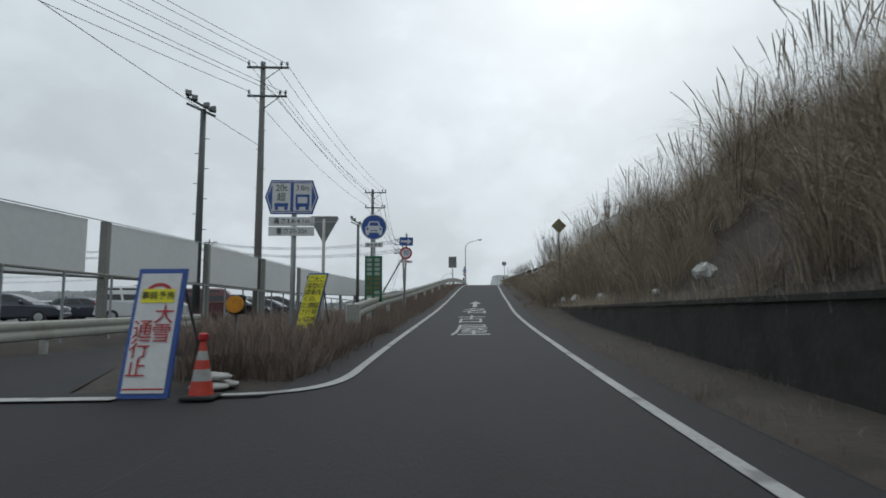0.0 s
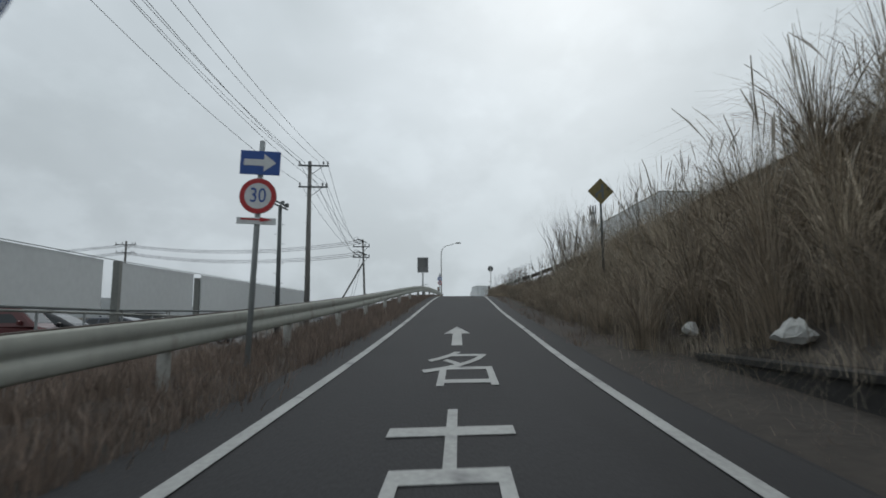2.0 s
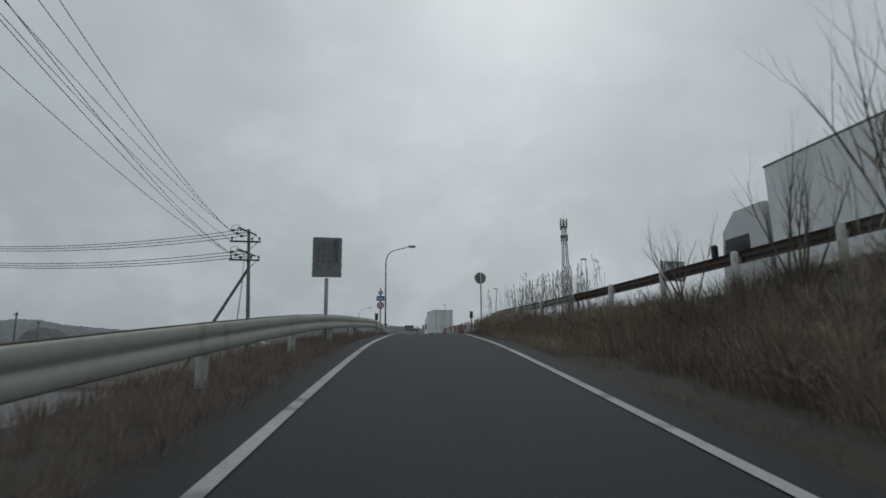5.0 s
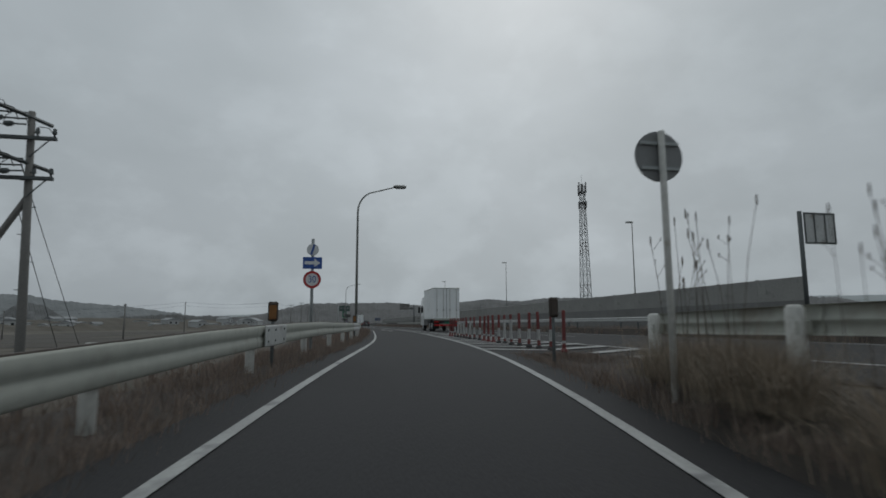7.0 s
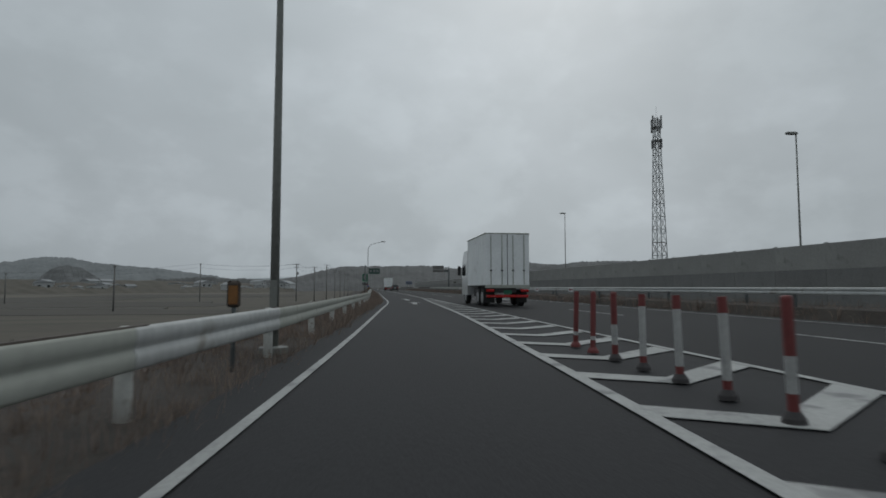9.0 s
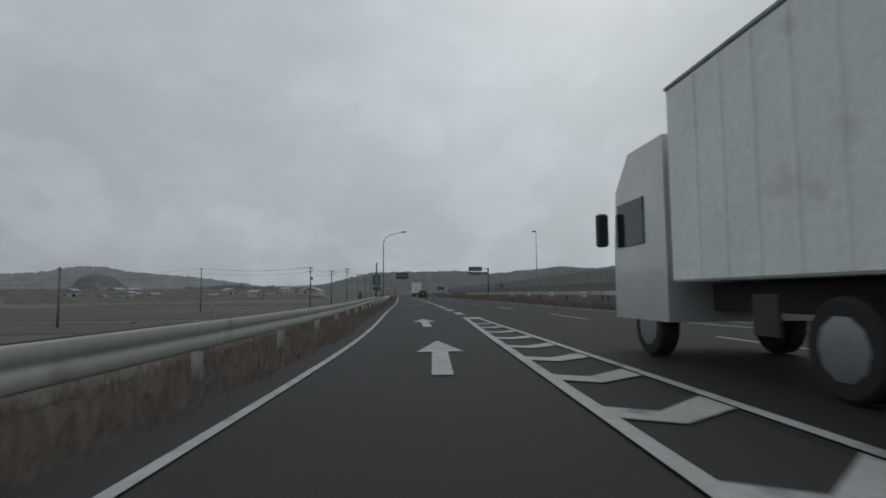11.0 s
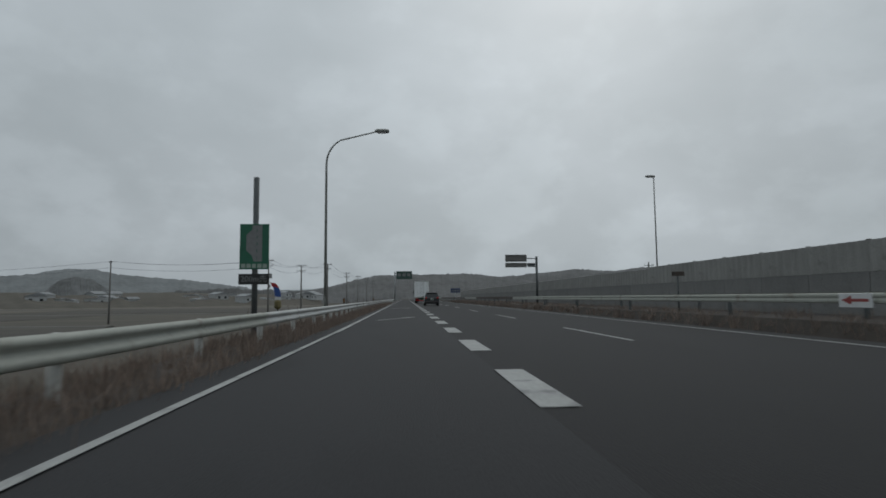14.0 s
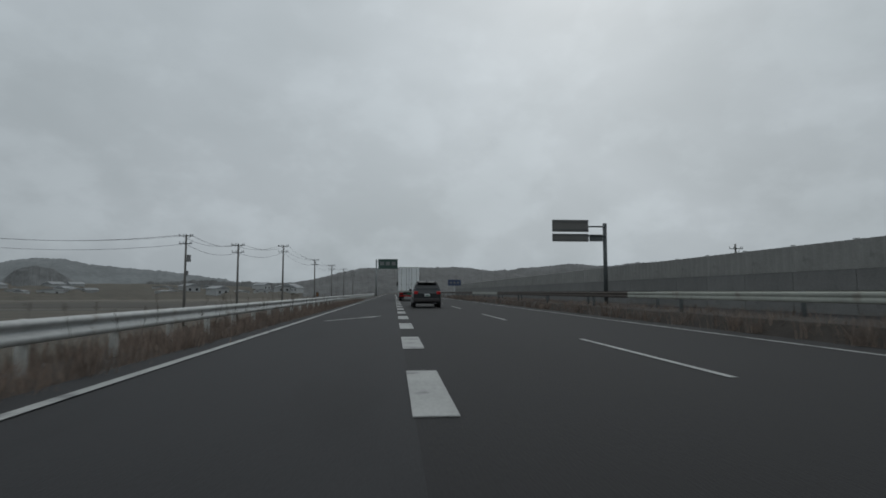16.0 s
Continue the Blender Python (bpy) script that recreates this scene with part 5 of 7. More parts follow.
part("panel", leaning([(-0.18, 0.16), (0.18, 0.16), (0.18, 1.32), (-0.18, 1.32)], -0.02, 0.0, lean), SIGNYELLOW, base)
part("frame", leaning([(-0.2, 0.0), (0.2, 0.0), (0.2, 1.35), (-0.2, 1.35)], 0.002, 0.035, lean), SIGNBLUE, base)
part("prop", Shape().tube([(0.3, 0.3, 1.3), (0.36, 0.75, 0.0)], 0.015, 6), DARKSTEEL, base)
part("prop", Shape().tube([(0.0, 0.3, 1.3), (-0.06, 0.75, 0.0)], 0.015, 6), DARKSTEEL, base)
for col, txt in ((0.115, "この先、幅員減少"), (0.0, "大型車の通行は"), (-0.115, "ご遠慮ください。")):
    for i, ch in enumerate(txt):
        me = text_mesh(ch, 0.125).copy()
        me.materials.clear()
        me.materials.append(BLACKPAINT)
        for v in me.vertices:
            z = v.co.z + 1.22 - 0.128 * i
            v.co = (v.co.x + col + lean * z, v.co.y - 0.024 + 0.22 * z, z)
        ob = new("lettering", me)
        ob.parent = base
part("text_bar", leaning([(-0.12, 0.18), (0.12, 0.18), (0.12, 0.215), (-0.12, 0.215)], -0.024, -0.02, lean), BLACKPAINT, base)

# advance notice of a snow closure
base = thing("closure_board", (-18.38, -147.44, -3.84), "white closure notice board with red writing in a blue frame", "notice board", turn=-3)
part("frame", leaning([(-0.245, 0.0), (0.245, 0.0), (0.245, 1.27), (-0.245, 1.27)], 0.002, 0.04, 0.015), SIGNBLUE, base, "blue board frame")
part("panel", leaning([(-0.205, 0.05), (0.205, 0.05), (0.205, 1.22), (-0.205, 1.22)], -0.012, 0.0, 0.015), SIGNWHITE, base)


def on_lean(body, size, material, cx, cz, spacing=1.0, sx=1.0):
    me = text_mesh(body, size, spacing).copy()
    me.materials.clear()
    me.materials.append(material)
    for v in me.vertices:
        z = v.co.z + cz
        v.co = (v.co.x * sx + cx + 0.015 * z, v.co.y - 0.024 + 0.22 * z, z)
    ob = new("lettering", me)
    ob.parent = base
    return ob


part("arc", (lambda s: s.loft([[(x + 0.015 * z, y + 0.22 * z, z) for y in (-0.014, -0.018) for x, z in ((r * math.cos(a), 1.01 + 0.8 * r * math.sin(a)) for r in ((0.10, 0.14) if y == -0.014 else (0.14, 0.10)))] for a in [math.pi * k / 12 for k in range(13)]]))(Shape()), SIGNRED, base, "red arch symbol")
part("banner", leaning([(-0.165, 0.92), (0.165, 0.92), (0.165, 1.06), (-0.165, 1.06)], -0.019, -0.012, 0.015), SIGNYELLOW, base, "yellow band")
on_lean("事前予告", 0.085, BLACKPAINT, 0.0, 0.99)
on_lean("大\n雪", 0.2, SIGNRED, 0.095, 0.70, 0.92)
on_lean("通\n行\n止", 0.2, SIGNRED, -0.095, 0.46, 0.92)
part("text_bar", leaning([(-0.2, 0.08), (0.2, 0.08), (0.2, 0.095), (-0.2, 0.095)], -0.016, -0.012, 0.015), SIGNRED, base)
part("prop", Shape().tube([(0.2, 0.3, 1.2), (0.3, 0.85, 0.0)], 0.016, 6), DARKSTEEL, base)
part("prop", Shape().tube([(-0.14, 0.3, 1.2), (-0.2, 0.85, 0.0)], 0.016, 6), DARKSTEEL, base)


def traffic_cone(at):
    base = thing("traffic_cone", at, "red and white striped traffic cone with a black base", "traffic cone")
    part("base_plate", Shape().box(-0.2, 0.2, -0.2, 0.2, 0.0, 0.05, 0.015), RUBBER, base, "black rubber base")
    rr = lambda z: 0.145 - 0.115 * (z - 0.05) / 0.65
    for z0, z1, m in ((0.05, 0.22, CONERED), (0.22, 0.36, POLEWHITE), (0.36, 0.47, CONERED), (0.47, 0.58, POLEWHITE), (0.58, 0.70, CONERED)):
        part("band", Shape().tube([(0, 0, z0), (0, 0, z1)], [rr(z0), rr(z1)], 20), m, base, smooth=False)
    part("warning_lamp", Shape().tube([(0, 0, 0.69), (0, 0, 0.72), (0, 0, 0.78), (0, 0, 0.80)], [0.03, 0.06, 0.06, 0.03], 12), SIGNRED, base)
    return base


traffic_cone((-17.80, -147.5, -3.84)).scale = (0.8, 0.8, 0.78)


def sandbag(at, turn, tilt=0):
    s = Shape()
    rings = []
    for k in range(11):
        f = k / 10
        w = 0.17 * (math.sin(math.pi * min(0.97, max(0.03, f))) ** 0.35)
        rings.append([(-0.3 + 0.6 * f, w * 1.15 * math.cos(a), 0.075 + 0.075 * (w / 0.17) * math.sin(a) + 0.012 * noise.noise((f * 6, a, turn))) for a in [6.28318 * j / 14 for j in range(14)]])
    s.loft(rings)
    ob = part("sandbag", s, SANDBAG, smooth=True)
    ob.matrix_basis = pose(*at, 0, tilt, turn) @ Matrix.Scale(0.64, 4)
    return tagged(ob, "slack pale sandbag weighing down the notice board", "sandbag", "sandbags")


sandbag((-17.9, -147.0, -3.84), 6)
sandbag((-17.86, -146.78, -3.84), 14)
sandbag((-17.9, -146.9, -3.745), -8)

# amber warning lamp beyond the verge
base = thing("warning_beacon", (-18.17, -145.3, -3.84), "round amber warning beacon on a dark box and post", "warning light")
post_of(base, 0.8, 0.02, material=DARKSTEEL)
part("housing", Shape().box(-0.10, 0.12, 0.0, 0.09, 0.80, 1.06, 0.02), BLACKPAINT, base)
part("lens", Shape().slab(ring2(12, 0.118, 0.0, 0.93), -0.05, 0.0), AMBER, base, "scalloped amber lens")
for k in range(6):
    a = k * math.pi / 3
    part("lens_cell", Shape().slab(ring2(8, 0.028, 0.075 * math.cos(a), 0.93 + 0.075 * math.sin(a)), -0.058, -0.05), AMBER, base)

# diamond warning sign seen from its back on the bank
base = thing("warning_sign", (-7.13, -121, -0.32), "weathered diamond-shaped warning sign on a post in the grass bank", "traffic sign")
post_of(base, 2.2, 0.04, material=DARKSTEEL)
outline(base, [(0, 1.78), (0.45, 2.23), (0, 2.68), (-0.45, 2.23)], OLIVE, 0.02, "panel", 0.02)
outline(base, [(0.02, 1.98), (0.10, 1.98), (0.10, 2.48), (0.02, 2.48), (0.02, 2.31), (-0.19, 2.15), (-0.19, 2.02), (-0.12, 2.02), (-0.12, 2.12), (0.02, 2.22)], DARKSTEEL, -0.001, "symbol")

# rainy-day notice board
base = thing("rain_notice_sign", (-11.72, -99.23, -0.75), "grey panel sign with dark writing on a post behind the rail", "traffic sign")
post_of(base, 1.9, 0.05)
board(base, -0.38, 0.38, 1.93, 3.00, SIGNBACK)
lettering("雨\nの\n日\nは", 0.17, BLACKPAINT, base, (0.21, -0.004, 2.6), spacing=0.85)
for c in range(3):
    for r in range(5 - c % 2):
        board(base, -0.28 + 0.14 * c, -0.19 + 0.14 * c, 2.78 - 0.16 * r, 2.88 - 0.16 * r, POLECON, "text_bar", y=-0.004, thick=0.003, e=0)
for k in range(5):
    for x in (-0.39, 0.38):
        board(base, x, x + 0.015, 2.0 + 0.22 * k, 2.03 + 0.22 * k, DARKSTEEL, "rivet", y=0.0, thick=0.02, e=0)

# round sign seen from its back
base = thing("round_sign", (-5.3, -90.9, -0.15), "grey back of a round traffic sign on a slim post", "traffic sign")
post_of(base, 2.66, 0.032, material=POSTWHITE)
disc(base, 2.43, 0.25, SIGNBACK, y=0.11)
board(base, -0.2, 0.2, 2.54, 2.57, GREYPOST, "stiffener", y=0.085, thick=0.025, e=0)
board(base, -0.2, 0.2, 2.29, 2.32, GREYPOST, "stiffener", y=0.085, thick=0.025, e=0)

# board of the opposite carriageway, seen from its back
base = thing("roadside_board", (17.25, -69.1, 0.0), "grey back of a framed board on a steel post", "traffic sign")
post_of(base, 6.85, 0.12, material=DARKSTEEL)
board(base, 0.1, 2.15, 5.0, 6.8, PALESTEEL)
for z in (5.05, 6.7):
    board(base, 0.1, 2.15, z, z + 0.06, DARKSTEEL, "frame_bar", y=-0.04, thick=0.03, e=0)
for x in (0.12, 0.75, 1.45, 2.07):
    board(base, x, x + 0.06, 5.05, 6.75, DARKSTEEL, "frame_bar", y=-0.045, thick=0.03, e=0)

# lane drop sign with its lower plate
base = thing("lane_information_sign", (-5.73, 18.0, -0.3), "green lane diagram sign over a dark plate on a tall post", "traffic sign")
post_of(base, 4.9, 0.085, material=DARKSTEEL)
board(base, -0.42, 0.42, 2.17, 3.50, SIGNGREEN)
outline(base, [(-0.02, 2.40), (0.22, 2.40), (0.22, 3.46), (-0.06, 3.46), (-0.06, 3.34), (-0.23, 3.18), (-0.23, 2.72), (-0.06, 2.56)], SIGNBACK, -0.001, "lane_diagram")
for k in range(5):
    board(base, 0.065, 0.085, 2.46 + 0.2 * k, 2.56 + 0.2 * k, SIGNGREEN, "lane_mark", y=-0.007, thick=0.003, e=0)
for k in range(5):
    board(base, -0.37 + 0.155 * k, -0.25 + 0.155 * k, 2.21, 2.33, DIMGREEN, "text_bar", y=-0.004, thick=0.003, e=0)
board(base, -0.44, 0.44, 1.73, 2.04, BLACKPAINT, "distance_plate")
lettering("200m先", 0.235, SIGNBACK, base, (0, -0.004, 1.885), 0.98)

# overhead boards
base = thing("gantry_sign", (17.1, 79.84, 0.0), "dark back of a cantilever gantry board over the opposite carriageway", "gantry sign")
post_of(base, 6.7, 0.17, material=DARKSTEEL)
part("arm", Shape().box(-1.5, 0.1, 0.0, 0.12, 6.35, 6.47, 0.02), DARKSTEEL, base)
part("arm", Shape().box(-1.5, 0.1, 0.0, 0.12, 5.55, 5.67, 0.02), DARKSTEEL, base)
board(base, -4.5, -1.45, 5.95, 6.95, POLECON, "upper_board")
board(base, -4.5, -1.45, 5.15, 5.80, POLECON, "lower_board")
board(base, -1.3, -0.25, 5.2, 5.75, DARKSTEEL, "control_box", thick=0.25)
for z in (6.1, 6.75, 5.25, 5.65):
    board(base, -4.5, -1.45, z, z + 0.05, DARKSTEEL, "stiffener", y=-0.04, thick=0.03, e=0)

base = thing("overhead_sign", (-4.9, 179.86, 0.0), "green overhead direction sign on a cantilever post far ahead", "gantry sign")
post_of(base, 9.3, 0.2)
part("arm", Shape().box(-0.2, 1.0, 0.0, 0.15, 8.7, 8.9, 0.02), GREYPOST, base)
board(base, 0.5, 5.4, 6.9, 9.4, DULLGREEN)
for k in range(3):
    board(base, 0.9 + 1.5 * k, 1.9 + 1.5 * k, 7.8, 8.7, SIGNBACK, "text_bar", y=-0.006, thick=0.004, e=0)

base = thing("blue_board", (9.9, 130.44, 0.1), "small blue board on a post in the median", "traffic sign")
post_of(base, 2.9, 0.08)
board(base, -1.1, 1.1, 2.0, 3.0, DULLBLUE)
for k in range(3):
    board(base, -0.8 + 0.6 * k, -0.4 + 0.6 * k, 2.35, 2.65, SIGNBACK, "text_bar", y=-0.006, thick=0.004, e=0)

base = thing("median_marker", (9.95, 24.0, 0.1), "small dark plate on a thin post in the median", "marker")
post_of(base, 1.85, 0.035, material=DARKSTEEL)
board(base, -0.27, 0.27, 1.72, 1.90, RUSTY)


# distance marker behind the rail
base = thing("distance_marker", (-7.74, -72.85, -0.05), "dark grey kilometre plate with black figures on a short post", "marker")
post_of(base, 1.02, 0.022, material=DARKSTEEL)
board(base, -0.12, 0.12, 0.995, 1.115, MARKERPLATE, y=0.004)
lettering("35.1", 0.12, BLACKPAINT, base, (0.0, -0.004, 1.055))


def rail_marker(at, label, lens=DULLAMBER):
    base = thing("rail_marker", at, label, "marker", "rail markers")
    post_of(base, 0.95, 0.03, material=DARKSTEEL)
    part("panel", Shape().box(-0.085, 0.085, 0.0, 0.06, 0.88, 1.22, 0.03), RUSTY, base, "dark round-topped plate")
    part("lens", Shape().box(-0.06, 0.06, -0.012, 0.0, 0.92, 1.16, 0.01), lens, base)
    return base


for x, y, z in ((-6.98, -67.0, -0.1), (-5.02, -15.9, -0.12), (-9.12, -85.5, -0.155), (-4.95, 3.8, -0.12), (-5.6, 43, -0.2), (-5.25, 74, -0.2)):
    rail_marker((x - 0.25, y, z), "brown round-topped reflector plate on a post behind the rail")
rail_marker((-4.66, -86.47, -0.1), "dark brown marker plate on a post at the gore", RUSTY)

# waving dummy arm with flag at the roadside
base = thing("roadworks_flag", (-5.2, 18.75, -0.2), "wind-bent striped safety flag on a yellow weighted stand", "safety flag")
part("stand", Shape().tube([(0, 0, 0), (0, 0, 0.12), (0, 0, 0.14), (0, 0, 1.0)], [0.16, 0.16, 0.025, 0.025], 12), DARKSTEEL, base)
part("bag", Shape().tube([(0, 0, 0.90), (0, 0, 0.96), (0, 0, 1.12), (0, 0, 1.18)], [0.05, 0.11, 0.10, 0.06], 10), OLIVE, base, "yellow plastic bag")
flag = [(0.0, 1.17), (0.0, 1.27), (-0.01, 1.40), (-0.06, 1.55), (-0.15, 1.68)]
for i, m in enumerate((SIGNWHITE, SIGNBLUE, SIGNBLUE, SIGNRED)):
    (xa, za), (xb, zb) = flag[i], flag[i + 1]
    part("flag_band", Shape().loft([[(xa - 0.09, -0.01, za), (xa + 0.09, 0.02, za), (xa + 0.09, 0.04, za), (xa - 0.09, 0.01, za)], [(xb - 0.09, -0.01, zb + 0.03), (xb + 0.08, 0.02, zb), (xb + 0.08, 0.04, zb), (xb - 0.09, 0.01, zb + 0.03)]]), m, base)

# ---- red and white delineator posts in the gore ----
proto = thing("delineator_post", (0, 0, 0), "red and white flexible delineator post on the painted gore", "delineator", "delineator posts")
part("foot", Shape().tube([(0, 0, 0), (0, 0, 0.04), (0, 0, 0.09)], [0.09, 0.085, 0.05], 12), CHASSIS, proto)
for k, (z0, z1, m) in enumerate(((0.06, 0.22, POLERED), (0.22, 0.50, POLEWHITE), (0.50, 0.93, POLERED))):
    part("band", Shape().tube([(0, 0, z0), (0, 0, z1)], 0.042, 12), m, proto)
part("cap", Shape().tube([(0, 0, 0.93), (0, 0, 0.945), (0, 0, 0.955)], [0.042, 0.038, 0.02], 12), POLERED, proto)
proto2 = thing("delineator_post", (0, 0, 0), "white delineator post with red bands on the painted gore", "delineator", "delineator posts")
part("foot", Shape().tube([(0, 0, 0), (0, 0, 0.04), (0, 0, 0.09)], [0.09, 0.085, 0.05], 12), CHASSIS, proto2)
for k, (z0, z1, m) in enumerate(((0.06, 0.17, POLERED), (0.17, 0.78, POLEWHITE), (0.78, 0.93, POLERED))):
    part("band", Shape().tube([(0, 0, z0), (0, 0, z1)], 0.042, 12), m, proto2)
proto3 = thing("delineator_post", (0, 0, 0), "dull red delineator post with one narrow white band", "delineator", "delineator posts")
part("foot", Shape().tube([(0, 0, 0), (0, 0, 0.04), (0, 0, 0.09)], [0.09, 0.085, 0.05], 12), POLERED, proto3)
for k, (z0, z1, m) in enumerate(((0.06, 0.20, POLERED), (0.20, 0.26, POLEWHITE), (0.26, 0.93, POLERED))):
    part("band", Shape().tube([(0, 0, z0), (0, 0, z1)], 0.042, 12), m, proto3)
part("cap", Shape().tube([(0, 0, 0.93), (0, 0, 0.945), (0, 0, 0.955)], [0.042, 0.038, 0.02], 12), POLERED, proto3)
rnd = random.Random(5)
first = {}
gore_posts = "CAAAABBACCCAABABBBACC"
for k, style in enumerate(gore_posts):
    y = -83.35 + 0.91 * k
    x = float(np.interp(y, [-84, -79.0, -77.6, -73.4, -71.4, -69.3, -66.0, -62.0], [-3.2, -2.95, -2.84, -2.5, -2.45, -2.24, -2.05, -1.75]))
    m = pose(x, y, 0.02 + max(0, ramp_z(y)) * 0.4, rnd.uniform(-2, 2), rnd.uniform(-2, 2), rnd.uniform(0, 90))
    src = {"A": proto, "B": proto2, "C": proto3}[style]
    if src.name in first:
        copy_thing(src, m)
    else:
        src.matrix_basis = m
        first[src.name] = True

# ---- screen fence and car park fence ----


def fence_x(y):
    return -22.86 + (y + 133.3) * 0.0935


fence = thing("screen_fence", (0, 0, 0), "tall fence of pale translucent panels on dark steel posts", "fence")
fp = [-160.9, -155.4, -149.85, -144.3, -138.75, -133.17, -127.65, -122.2, -116.6, -111.1, -105.6, -100.1]
top_z = lambda y: -0.66 - 0.024 * max(0.0, -134.0 - y) + 0.47 * max(0.0, (y + 123.5) / 22.5)
for i, y in enumerate(fp):
    x = fence_x(y)
    back = 0.0 if y < -117 else 0.14
    part("post", Shape().box(x - 0.09 - back, x + 0.09 - back, y - 0.1, y + 0.1, GZ - 0.3, top_z(y) + 0.03 - back, 0.01), LAMPPOLE, fence)
    if i + 1 < len(fp):
        y1 = fp[i + 1]
        x1 = fence_x(y1)
        a, b = y + (0.12 if y < -117 else 0.005), y1 - (0.72 if y < -117 else 0.005)
        xa, xb = fence_x(a), fence_x(b)
        s = Shape().loft([[(xa - 0.02, a, top_z(a) - 1.33), (xb - 0.02, b, top_z(b) - 1.33), (xb - 0.02, b, top_z(b)), (xa - 0.02, a, top_z(a))], [(xa + 0.02, a, top_z(a) - 1.33), (xb + 0.02, b, top_z(b) - 1.33), (xb + 0.02, b, top_z(b)), (xa + 0.02, a, top_z(a))]])
        part("panel", s, SCREEN, fence)
        for zz in (-1.36, 0.03):
            part("rail", Shape().tube([(x + 0.06, y, top_z(y) + zz), (x1 + 0.06, y1, top_z(y1) + zz)], 0.03 if zz < 0 else 0.012, 6), DARKSTEEL if zz < 0 else GREYPOST, fence)
low = thing("pipe_fence", (0, 0, 0), "low dark pipe fence in front of the screen fence", "fence")
for k in range(40):
    y = -162 + 1.65 * k
    if y > -101:
        break
    x = fence_x(y) + 0.3
    part("post", Shape().tube([(x, y, GZ - 0.2), (x, y, GZ + 1.42)], 0.03, 7), GREYPOST, low)
    if y + 1.65 < -101:
        part("rail", Shape().tube([(x, y, GZ + 1.4), (fence_x(y + 1.65) + 0.3, y + 1.65, GZ + 1.4)], 0.03, 6), LAMPPOLE, low)
guard_rail("guard_rail", span(-172, -136, 2.9), approach_x, approach_z, 1, 0.62, "dull steel guard rail along the approach road")

# ---- vehicles ----


def wheel(parent, x, y, r, w=0.22):
    side = 1 if x > 0 else -1
    t = part("tyre", Shape().loft([[(x + side * d, y + rr * math.cos(a), r + rr * math.sin(a)) for a in [6.28318 * k / 20 for k in range(20)]] for d, rr in ((-w / 2, r * 0.9), (-w / 2 + 0.04, r), (w / 2 - 0.04, r), (w / 2, r * 0.92))]), RUBBER, parent, smooth=False)
    part("rim", Shape().loft([[(x + side * d, y + rr * math.cos(a), r + rr * math.sin(a)) for a in [6.28318 * k / 10 for k in range(10)]] for d, rr in ((w / 2 - 0.02, r * 0.66), (w / 2 + 0.004, r * 0.64), (w / 2 + 0.012, r * 0.3))]), RIM, t)
    return t


